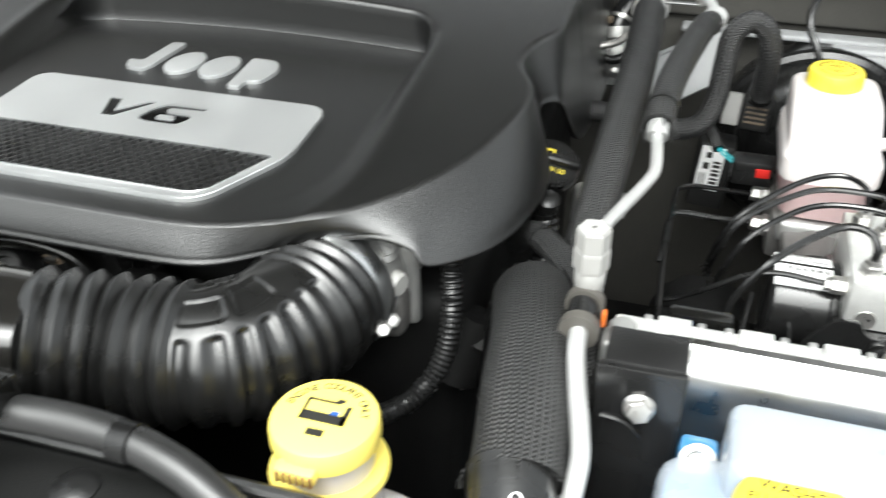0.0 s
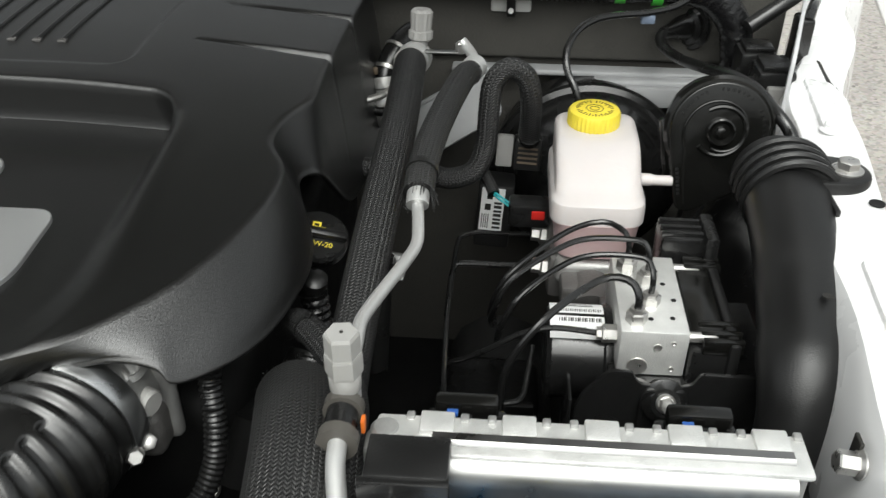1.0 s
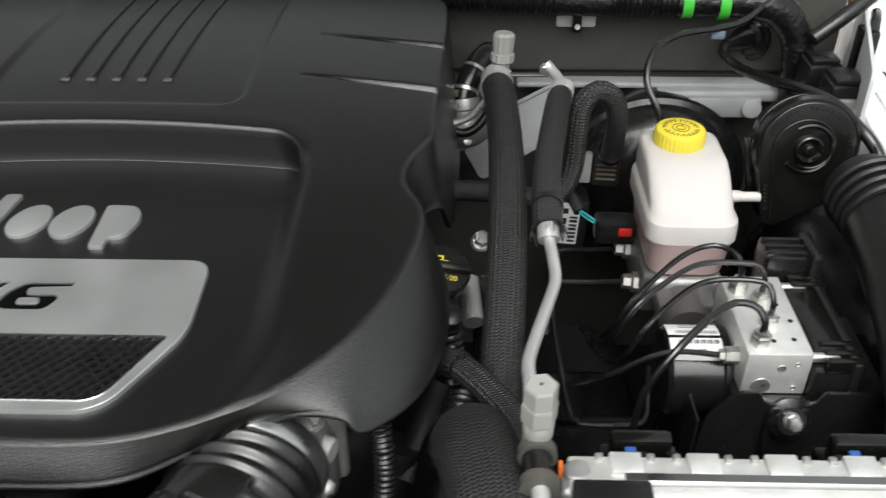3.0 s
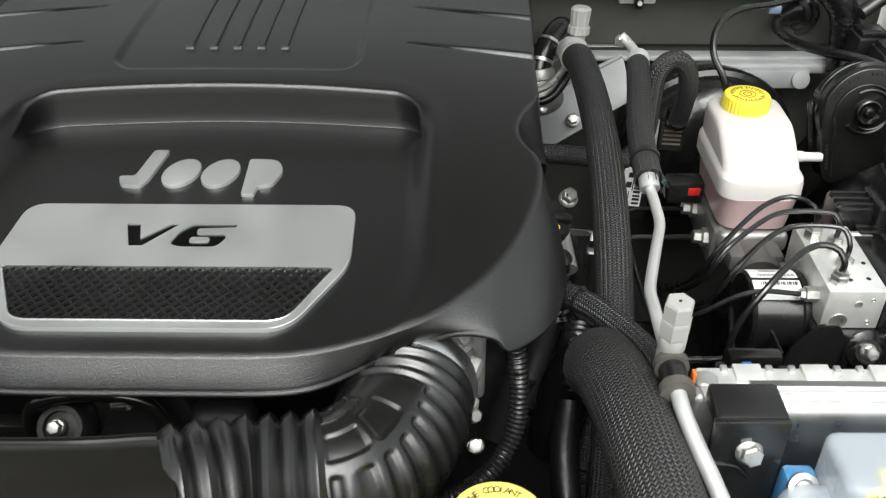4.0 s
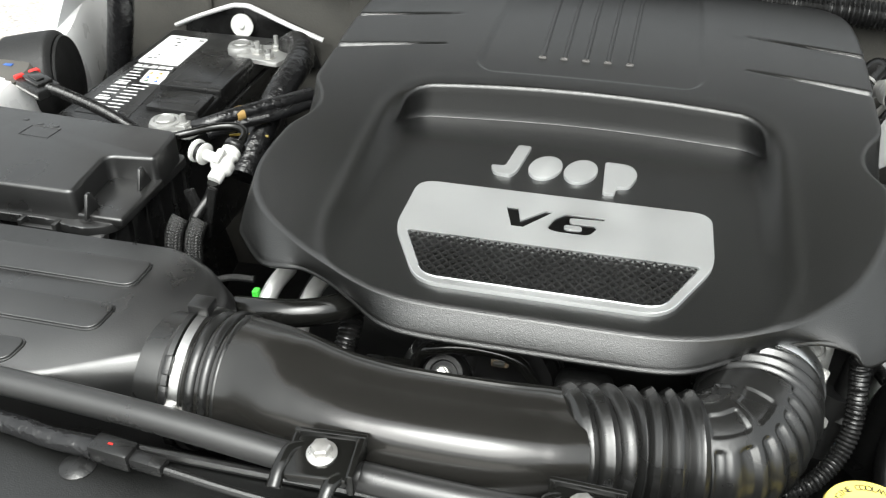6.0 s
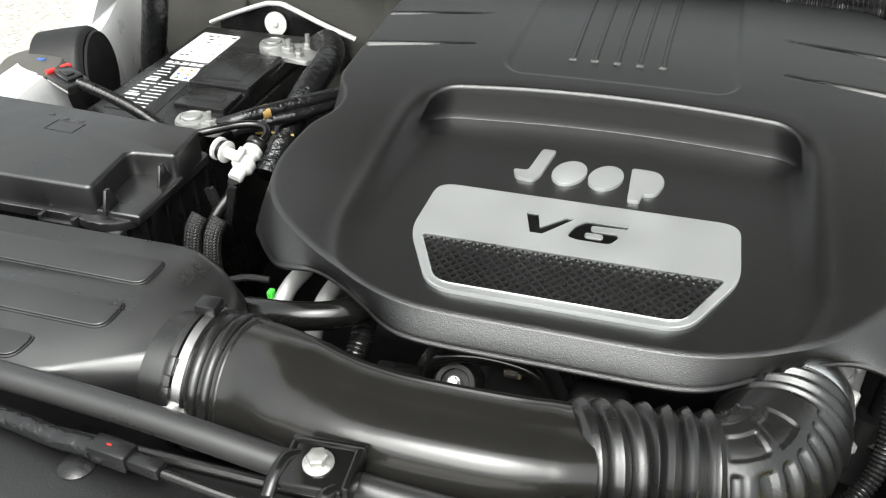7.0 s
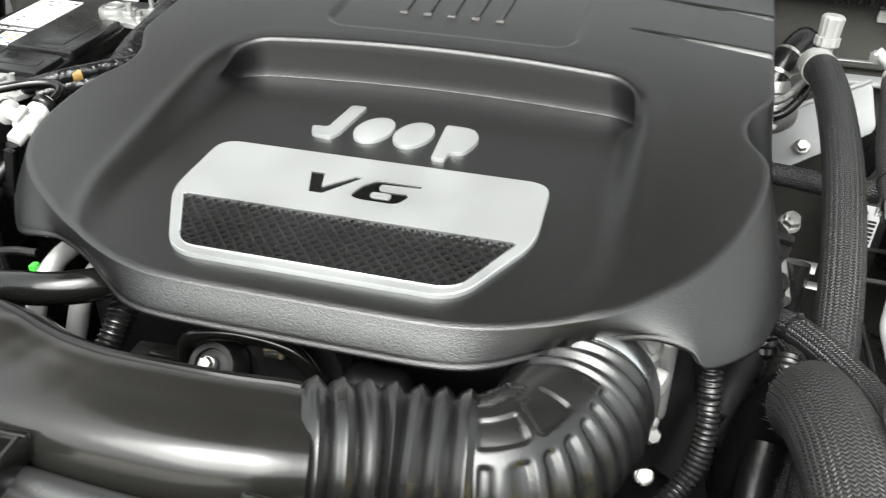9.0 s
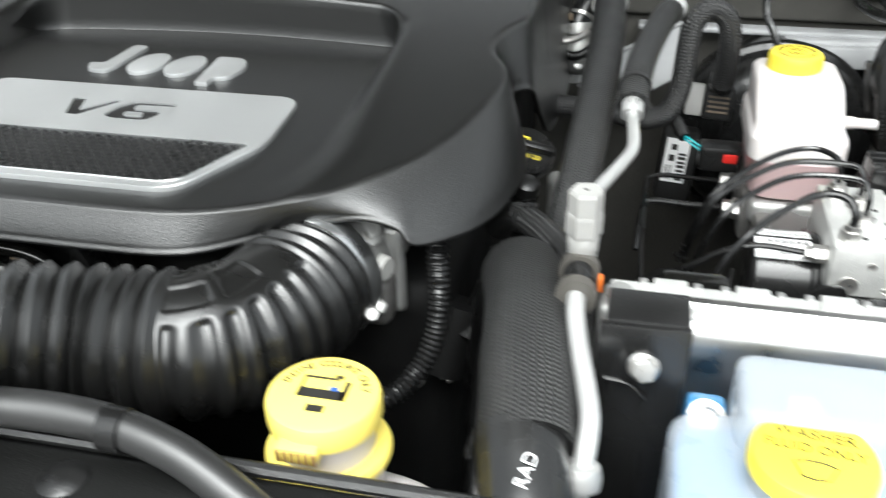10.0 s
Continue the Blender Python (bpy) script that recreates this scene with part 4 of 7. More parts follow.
def abs_unit():
    ob = thing("abs_unit", (0.58, 0.15, 0.95), "aluminium brake valve block with black pump motor and control module", "abs unit")
    blk = part("valve_block", block((0.5505, 0.099, 0.9985), (0.6035, 0.205, 1.0415), 0.0016, 2), MACHINED, ob, "machined aluminium valve block")
    # pits and plugs on the block
    rnd = random.Random(4)
    for x, y in ((0.592, 0.118), (0.596, 0.142), (0.590, 0.164), (0.586, 0.182), (0.575, 0.116), (0.572, 0.135)):
        part("plug", lathe([(0.0022, 0), (0.0022, 0.0006), (0.0012, 0.0004)], 14, axis((x, y, 1.0412), (0, 0, 1))), DARK, blk)
    for x, z, r in ((0.566, 1.0075, 0.0085), (0.580, 1.027, 0.0035), (0.592, 1.032, 0.0018), (0.593, 1.006, 0.0022)):
        part("plug", lathe([(r, 0), (r * 0.95, 0.0012), (r * 0.6, 0.0006)], 20, axis((x, 0.0992, z), (0, -1, 0))), STEEL, blk, "pressed steel plug")
    # pump motor
    m = axis((0.5505, 0.150, 0.977), (-1, 0, 0))
    motor = part("pump_motor", lathe([(0.041, 0), (0.042, 0.002), (0.042, 0.006), (0.040, 0.008), (0.040, 0.050), (0.037, 0.054), (0.010, 0.056)], 48, m), PAINTBLACK, ob, "black cylindrical pump motor")
    # wrapped label: two white bands round the motor
    bm = bmesh.new()
    for a0, a1 in ((-36, -5), (0, 30)):
        ring = []
        for k in range(13):
            a = radians(a0 + (a1 - a0) * k / 12)
            d = Vector((0, math.sin(a), math.cos(a)))
            c = Vector((0, 0.150, 0.977))
            ring.append([bm.verts.new(c + d * rr + Vector((x, 0, 0))) for x, rr in ((0.4985, 0.0403), (0.4985, 0.0408), (0.5475, 0.0408), (0.5475, 0.0403))])
        for p, q in zip(ring, ring[1:]):
            for i in range(3):
                bm.faces.new((p[i], p[i + 1], q[i + 1], q[i]))
    lab = part("label", bm, PAPER, motor, "white printed label")
    bm = bmesh.new()
    c = Vector((0, 0.150, 0.977))

    def bar(x0, x1, a0, a1):
        v = []
        for x, a in ((x0, a0), (x1, a0), (x1, a1), (x0, a1)):
            d = Vector((0, math.sin(radians(a)), math.cos(radians(a))))
            v.append(bm.verts.new(c + d * 0.0411 + Vector((x, 0, 0))))
        bm.faces.new(v)

    for i in range(19):
        x = 0.506 + i * 0.0019
        bar(x, x + 0.0007 + 0.0004 * (i % 3), -14, -8)
        bar(x, x + 0.0007 + 0.0003 * (i % 2), 3, 9)
    for a in (16, 22):
        bar(0.510, 0.535, a, a + 2)
    part("printing", bm, INK, lab, smooth=False)
    tm = frame3(c + Vector((0.5235, math.sin(radians(-25)) * 0.0411, math.cos(radians(-25)) * 0.0411)), (-1, 0, 0), (0, math.sin(radians(-25)), math.cos(radians(-25))))
    part("lettering", words("ESP", 0.0075, 0.0001, tm), INK, lab, "black lettering ESP, upside down", smooth=False)
    # control module
    ecu = part("control_module", block((0.6045, 0.092, 0.975), (0.636, 0.208, 1.030), 0.004), BLACK, ob, "black control module")
    part("module_lid", block((0.6055, 0.108, 1.029), (0.6315, 0.192, 1.0385), 0.0015), GLOSS, ecu)
    part("module_rim", block((0.632, 0.088, 0.97), (0.641, 0.218, 1.040), 0.003), BLACK, ecu)
    for y in (0.094, 0.104, 0.116, 0.196, 0.206):
        part("clip", block((0.612, y - 0.003, 1.028), (0.6435, y + 0.003, 1.0415), 0.0015), GLOSS, ecu)
    plug = part("wiring_plug", block((0.594, 0.212, 1.0), (0.634, 0.250, 1.056), 0.005), BLACK, ob, "black wiring plug")
    for i in range(3):
        part("rib", block((0.594, 0.216 + 0.011 * i, 1.054), (0.630, 0.2205 + 0.011 * i, 1.0595), 0.001), BLACK, plug)
    part("plug_lever", block((0.630, 0.204, 1.02), (0.642, 0.250, 1.062), 0.004), BLACK, plug)
    for p, w in (((0.604, 0.196, 1.036), (1, 0, 0)), ((0.603, 0.103, 1.036), (1, 0, 0.02))):
        part("standoff", lathe([(0.0042, 0), (0.0042, 0.020), (0.003, 0.022)], 14, axis(p, w)), STEEL, ob, "steel stand-off screw")
    # line fittings
    for x, y, h in ((0.5620, 0.184, 0.014), (0.5770, 0.168, 0.012), (0.5765, 0.138, 0.010), (0.5630, 0.1130, 0.013)):
        f = hex_fit("line_fitting", (x, y, 1.0412), (0, 0, 1), 0.0085, h, STEEL, ob, "hex steel line fitting")
    hex_fit("side_fitting", (0.5505, 0.120, 1.022), (-1, 0, 0), 0.0075, 0.016, STEEL, ob, "hex steel side fitting")


def line_thing(name, pts, r, material, label, category, n=10, step=0.006, group=""):
    return tagged(part(name, sweep(pts, r, n, step), material), label, category, group)


def brake_lines():
    g = "brake lines"
    L = "thin black coated steel brake line"
    line_thing("brake_line", [(0.5620, 0.184, 1.052), (0.5620, 0.184, 1.064), (0.5590, 0.190, 1.073), (0.548, 0.204, 1.074), (0.531, 0.205, 1.073), (0.505, 0.188, 1.070), (0.466, 0.151, 1.058), (0.452, 0.150, 1.030), (0.448, 0.185, 0.985), (0.45, 0.25, 0.93), (0.45, 0.33, 0.88)], 0.0025, PAINTBLACK, L, "brake line", group=g)
    line_thing("brake_line", [(0.5770, 0.168, 1.052), (0.5770, 0.168, 1.066), (0.5730, 0.175, 1.074), (0.560, 0.180, 1.074), (0.528, 0.180, 1.073), (0.503, 0.168, 1.070), (0.466, 0.140, 1.058), (0.453, 0.139, 1.030), (0.449, 0.175, 0.985), (0.452, 0.24, 0.93), (0.452, 0.32, 0.88)], 0.0025, PAINTBLACK, L, "brake line", group=g)
    line_thing("brake_line", [(0.5765, 0.138, 1.050), (0.5765, 0.138, 1.064), (0.5740, 0.149, 1.073), (0.562, 0.155, 1.074), (0.530, 0.157, 1.072), (0.505, 0.145, 1.069), (0.473, 0.118, 1.058), (0.459, 0.116, 1.030), (0.455, 0.150, 0.985), (0.457, 0.22, 0.93), (0.457, 0.30, 0.88)], 0.0025, PAINTBLACK, L, "brake line", group=g)
    line_thing("brake_line", [(0.5630, 0.1130, 1.053), (0.5630, 0.1130, 1.063), (0.5590, 0.120, 1.071), (0.548, 0.126, 1.073), (0.532, 0.123, 1.071), (0.504, 0.098, 1.066), (0.484, 0.080, 1.056), (0.468, 0.072, 1.034), (0.461, 0.069, 1.01), (0.460, 0.069, 0.96), (0.460, 0.07, 0.90)], 0.0031, PAINTBLACK, L, "brake line", group=g)
    line_thing("brake_line", [(0.490, 0.370, 0.954), (0.455, 0.360, 0.960), (0.428, 0.351, 0.965), (0.415, 0.343, 0.965), (0.4105, 0.330, 0.965), (0.409, 0.270, 0.965), (0.409, 0.200, 0.965), (0.4125, 0.112, 0.965), (0.4165, 0.098, 0.965), (0.428, 0.093, 0.965), (0.465, 0.0935, 0.965), (0.477, 0.100, 0.965), (0.481, 0.115, 0.968), (0.486, 0.150, 0.98)], 0.0026, PAINTBLACK, L, "brake line", group=g)
    line_thing("brake_line", [(0.490, 0.312, 0.953), (0.45, 0.303, 0.958), (0.418, 0.297, 0.962), (0.4085, 0.290, 0.958), (0.405, 0.25, 0.93)], 0.0031, PAINTBLACK, L, "brake line", group=g)
    line_thing("brake_line", [(0.535, 0.120, 1.022), (0.500, 0.121, 1.024), (0.475, 0.118, 1.019), (0.45, 0.12, 1.0), (0.43, 0.13, 0.98), (0.415, 0.14, 0.965)], 0.0025, PAINTBLACK, L, "brake line", group=g)


def horn():
    ob = thing("horn", (0.65, 0.34, 1.02), "round glossy black plastic car horn with snail-shaped trumpet", "horn")
    n = Vector((-0.24, -0.95, 0.14)).normalized()
    m = frame3((0.660, 0.343, 1.097), (1, 0.02, 0.15), n)
    part("body", lathe([(0.040, -0.042), (0.046, -0.040), (0.047, -0.033), (0.044, -0.031), (0.049, -0.028), (0.050, -0.021), (0.046, -0.019), (0.051, -0.015), (0.053, -0.010), (0.053, -0.006), (0.050, -0.003), (0.047, -0.003), (0.020, -0.004)], 72, m), GLOSS, ob)
    disc = [(0.0475 * math.cos(radians(a)), 0.0475 * math.sin(radians(a))) for a in range(-28, 186, 6)]
    out = disc + rounded([(-0.0485, -0.030), (-0.046, -0.073), (-0.036, -0.080), (0.026, -0.060), (0.036, -0.050), (0.041, -0.034)], 0.006, 3)[2:-2]
    face = part("face", prism(out, -0.030, 0.0, 0.002, m=m, seg=3), GLOSS, ob, "smooth moulded face")
    spiral = []
    for k in range(40):
        a = radians(200 - 8.2 * k)
        r = 0.036 - 0.00045 * k
        spiral.append(m @ Vector((r * math.cos(a), r * math.sin(a), 0.0004)))
    part("spiral_ridge", sweep([m @ Vector((-0.038, -0.070, 0.0004)), m @ Vector((-0.037, -0.045, 0.0004))] + spiral, 0.0016, 8, straight=True), GLOSS, face)
    part("inner_step", sweep([m @ Vector((0.024 * math.cos(radians(a)), 0.024 * math.sin(radians(a)), 0.0)) for a in range(-150, 120, 8)], 0.0026, 8, straight=True), GLOSS, face)
    part("centre_ring", lathe([(0.0135, -0.001), (0.0135, 0.005), (0.0120, 0.0062), (0.0105, 0.004), (0.008, 0.002)], 32, m), GLOSS, ob)
    part("centre_nut", lathe([(0.0050, 0.001), (0.0050, 0.006), (0.003, 0.0068)], 6, m), GLOSS, ob)
    bm = None
    for k in range(26):
        mm = m @ Matrix.Rotation(radians(-110 + k * 7), 4, 'Z')
        if k % 9 < 7:
            bm = block((-0.0011, 0.0395, 0.0), (0.0009, 0.0425, 0.0006), 0, m=mm, bm=bm)
    for i in range(7):
        bm = block((-0.0435, -0.060 + i * 0.0042, 0.0), (-0.0405, -0.0575 + i * 0.0042, 0.0006), 0, m=m, bm=bm)
    part("moulded_marking", bm, BLACK, face, "small raised moulded bars", smooth=False)
    part("side_rib", block((-0.0535, -0.060, -0.034), (-0.047, 0.012, -0.020), 0.003, m=m), GLOSS, ob)


def fender_duct():
    ob = thing("fresh_air_duct", (0.69, 0.14, 1.0), "black moulded air duct bolted to the fender", "air duct")
    line = [(0.700, 0.262, 1.080), (0.697, 0.225, 1.085), (0.692, 0.170, 1.077), (0.684, 0.110, 1.064), (0.677, 0.060, 1.047), (0.672, 0.040, 1.030), (0.666, 0.027, 1.003), (0.660, 0.019, 0.965), (0.655, 0.012, 0.90)]
    body = part("duct_tube", sweep(line, lambda s: 0.036 - 0.003 * smooth01(s / 0.2) + 0.0015 * math.exp(-((s - 0.205) / 0.012) ** 2) - 0.008 * smooth01((s - 0.21) / 0.06), 32, 0.006, flat=0.92), DUCT, ob)
    # ribbed mouth
    for i in range(4):
        y = 0.276 - 0.014 * i
        arc = [(0.702 + 0.0395 * math.cos(radians(a)), y - 0.004 * math.sin(radians(a)), 1.084 + 0.040 * math.sin(radians(a))) for a in range(-10, 200, 10)]
        part("rib", sweep(arc, 0.0042, 8, straight=True), DUCT, body)
    part("hump", sweep([(0.702, 0.292, 1.077), (0.702, 0.285, 1.079), (0.701, 0.240, 1.083), (0.700, 0.232, 1.083)], 0.039, 32, straight=True), DUCT, body)
    ear = rounded([(0.700, 0.225), (0.752, 0.222), (0.768, 0.238), (0.766, 0.262), (0.748, 0.274), (0.700, 0.288)], 0.012, 4)
    part("mounting_ear", prism(ear, 1.098, 1.110, 0.003), DUCT, body, "flat mounting ear")
    part("gusset", block((0.722, 0.188, 1.070), (0.727, 0.232, 1.104), 0.002), DUCT, body)
    for p in ((0.699, 0.197, 1.109), (0.690, 0.086, 1.092)):
        part("hole", lathe([(0.0042, 0), (0.0042, 0.0012), (0.003, 0.0006)], 14, axis(p, (0.1, 0.1, 1))), INK, body, "small dark hole")
    bolt("fender_bolt", (0.747, 0.248, 1.110), (0, 0, 1), 0.0085, 0.007, 1.6, "silver hex bolt on the air duct's ear", group="fender bolts")
    bolt("fender_bolt", (0.760, 0.340, 1.1035), (0, 0, 1), 0.006, 0.005, 1.7, "white-painted hex bolt on the fender", PAINT, group="fender bolts")
    bolt("fender_bolt", (0.671, -0.062, 1.078), (-1, 0, 0.15), 0.0066, 0.012, 1.45, "silver hex bolt in the fender's inner wall", group="fender bolts")
    for p in ((0.760, 0.205, 1.1025), (0.748, 0.10, 1.1020)):
        bm = lathe([(0.0065, 0), (0.0065, 0.0010), (0.004, 0.0004)], 20, axis(p, (0, 0, 1)))
        tagged(part("fender_plug", bm, DARK), "small dark hole plug in the white fender", "plug", "fender plugs")


def abs_bracket():
    ob = thing("abs_bracket", (0.60, 0.085, 0.9), "black steel bracket carrying the valve block", "bracket")
    shape = rounded([(0.512, 0.88), (0.5205, 0.988), (0.5420, 1.0165), (0.560, 1.0175), (0.566, 1.004), (0.607, 1.004), (0.612, 1.0175), (0.668, 1.0165), (0.674, 0.88)], [0.004, 0.012, 0.006, 0.005, 0.008, 0.008, 0.005, 0.004, 0.004], 4)
    m = Matrix.Translation((0, 0.0835, 0)) @ Matrix.Rotation(radians(90), 4, 'X')
    part("plate", prism(shape, 0.0, 0.0035, 0.001, m=m), PAINTBLACK, ob)
    part("shelf", block((0.545, 0.084, 0.986), (0.676, 0.205, 0.9975), 0.003), PAINTBLACK, ob)
    part("side_flange", block((0.5135, 0.080, 0.88), (0.5165, 0.130, 0.985), 0.001), PAINTBLACK, ob)
    tongue = rounded([(0.568, 1.003), (0.606, 1.003), (0.606, 0.965), (0.599, 0.935), (0.576, 0.935), (0.568, 0.965)], 0.010, 4)
    part("centre_tongue", prism(tongue, 0.0, 0.004, 0.001, m=Matrix.Translation((0, 0.0790, 0)) @ Matrix.Rotation(radians(90), 4, 'X')), PAINTBLACK, ob)
    g = axis((0.587, 0.0765, 0.992), (0, -0.9, 0.45))
    part("grommet", lathe([(0.0165, -0.006), (0.0178, -0.004), (0.0178, 0.001), (0.0135, 0.004), (0.0115, 0.006)], 32, g), RUBBER, ob, "round rubber grommet")
    bolt("bracket_bolt", (0.5870, 0.0712, 0.9946), (0, -0.9, 0.45), 0.0056, 0.007, 1.4, "silver bolt in a rubber grommet")


def control_module():
    ob = thing("engine_control_module", (0.52, -0.07, 0.93), "cast grey engine control module with aluminium front", "control module")
    part("housing", block((0.392, -0.104, 0.94), (0.645, -0.084, 1.094), 0.005, 3), CAST, ob)
    part("top_flange", block((0.398, -0.108, 1.092), (0.646, -0.076, 1.097), 0.003), MACHINED, ob, "pale grey flange")
    for i, x in enumerate((0.434, 0.482, 0.530, 0.578, 0.626)):
        part("clip_tab", block((x - 0.010, -0.092, 1.094), (x + 0.010, -0.075, 1.0998), 0.0012), MACHINED, ob, "bent metal clip")
        for d in (-0.016, 0.016):
            part("stub", block((x + d - 0.0025, -0.081, 1.094), (x + d + 0.0025, -0.0752, 1.0990), 0.001), CAST, ob)
    part("corner_boss", lathe([(0.009, -0.01), (0.009, 0.003), (0.007, 0.005), (0.004, 0.0055)], 24, axis((0.404, -0.088, 1.093), (0, 0, 1))), CAST, ob)
    # polished face: a rolled sheet that falls to the front
    bm = bmesh.new()
    prof = [(-0.092, 1.0995), (-0.098, 1.0998), (-0.0995, 1.0985), (-0.1005, 1.0965), (-0.104, 1.0958), (-0.1085, 1.0945), (-0.1125, 1.0915), (-0.1150, 1.087), (-0.1163, 1.081), (-0.1165, 1.0), (-0.112, 1.0), (-0.110, 1.082), (-0.092, 1.092)]
    rows = [[bm.verts.new((x, y, z)) for y, z in prof] for x in (0.432, 0.436, 0.50, 0.60, 0.628, 0.636)]
    for a, b in zip(rows, rows[1:]):
        for i in range(len(prof)):
            j = (i + 1) % len(prof)
            bm.faces.new((a[i], a[j], b[j], b[i]))
    bm.faces.new(rows[0])
    bm.faces.new(rows[-1][::-1])
    part("front_plate", bm, POLISH, ob, "polished aluminium front plate")
    for x in (0.450, 0.593):
        c = part("connector", block((x - 0.026, -0.074, 1.0), (x + 0.026, -0.040, 1.071), 0.004), GLOSS, ob, "black multi-pin connector")
        part("latch", block((x - 0.020, -0.056, 1.069), (x + 0.020, -0.044, 1.088), 0.003), GLOSS, c)
        for d in (-0.018, 0.0, 0.018):
            part("rib", block((x + d - 0.004, -0.070, 1.069), (x + d + 0.004, -0.060, 1.084), 0.001), GLOSS, c)
        part("pin", block((x - 0.012, -0.0630, 1.0838), (x - 0.005, -0.0585, 1.0862), 0.0004), BLUE, c, "tiny blue tab")
    ob.matrix_basis = Matrix.Translation((-0.012, 0.015, 0.001)) @ ob.matrix_basis
    br = thing("module_bracket", (0.405, -0.11, 0.9), "black steel bracket in front of the control module", "bracket")
    part("top", block((0.386, -0.124, 1.098), (0.432, -0.092, 1.1125), 0.002), BLACK, br)
    part("face", block((0.383, -0.1275, 0.86), (0.433, -0.122, 1.111), 0.0015), PAINTBLACK, br)
    part("lip", sweep([(0.388, -0.1285, 1.074), (0.402, -0.1290, 1.072), (0.412, -0.1295, 1.062)], 0.0015, 8), PAINTBLACK, br)
    bolt("module_bolt", (0.409, -0.1282, 1.085), (0.05, -0.95, 0.3), 0.0066, 0.006, 1.4, "silver hex flange bolt on the module bracket")


def washer_bottle():
    ob = thing("washer_bottle", (0.53, -0.17, 0.93), "frosted washer bottle holding blue fluid, yellow cap", "washer bottle")

    def shell(grow, top):
        low = rounded([(0.424 + grow, -0.29 + grow), (0.64 - grow, -0.29 + grow), (0.64 - grow, -0.130 - grow), (0.424 + grow, -0.140 - grow)], 0.02, 5)
        return prism(low, 0.90, top - grow, 0.010 if grow == 0 else 0.003, seg=4)

    b = shell(0, 1.072)
    hi = rounded([(0.457, -0.172), (0.632, -0.172), (0.632, -0.119), (0.457, -0.119)], 0.012, 4)
    b = prism(hi, 1.05, 1.098, 0.006, bm=b, seg=3)
    body = part("bottle", b, BOTTLE, ob)
    part("fluid", shell(0.004, 1.066), FLUID, ob, "bright blue fluid")
    part("neck", lathe([(0.028, 1.066), (0.027, 1.085)], 40, Matrix.Translation((0.4905, -0.189, 0))), BOTTLE, ob)
    m = axis((0.4905, -0.189, 1.083), (0, 0, 1))
    cap = part("cap", lathe([(0.029, 0), (0.0305, 0.001), (0.0305, 0.007), (0.029, 0.010), (0.027, 0.011)], 64, m), YELLOW, ob, "flat yellow flip cap")
    part("hinge", block((0.4835, -0.160, 1.082), (0.4975, -0.146, 1.092), 0.002), YELLOW, cap)
    top = Matrix.Translation((0.4905, -0.189, 1.0942))
    turn = Matrix.Rotation(radians(-6), 4, 'Z')
    part("lettering", words("WASHER", 0.0096, 0.0001, top @ turn @ Matrix.Translation((0, 0.0125, 0))), INK, cap, "black lettering", smooth=False)
    part("lettering", words("FLUID ONLY", 0.0084, 0.0001, top @ turn @ Matrix.Translation((0, 0.0025, 0))), INK, cap, "black lettering", smooth=False)
    fan = [(-0.010, -0.008), (-0.004, -0.0060), (0.004, -0.0060), (0.010, -0.008), (0.006, -0.017), (0.0, -0.018), (-0.006, -0.017), (-0.010, -0.008)]
    part("pictogram", sweep([top @ turn @ Vector((x, y, 0)) for x, y in fan], 0.0005, 6, straight=True), INK, cap, "windscreen pictogram")
    # sensor seat behind the shoulder
    s = thing("washer_sensor", (0.445, -0.131, 1.04), "blue plastic seat with a steel plug beside the bottle", "sensor")
    part("seat", block((0.434, -0.1395, 1.0), (0.456, -0.124, 1.070), 0.004), FLUID, s)
    part("plug", lathe([(0.0105, 0), (0.0105, 0.004), (0.007, 0.005), (0.005, 0.003)], 28, axis((0.445, -0.140, 1.064), (0, -0.8, 0.6))), STEEL, s, "round steel plug")


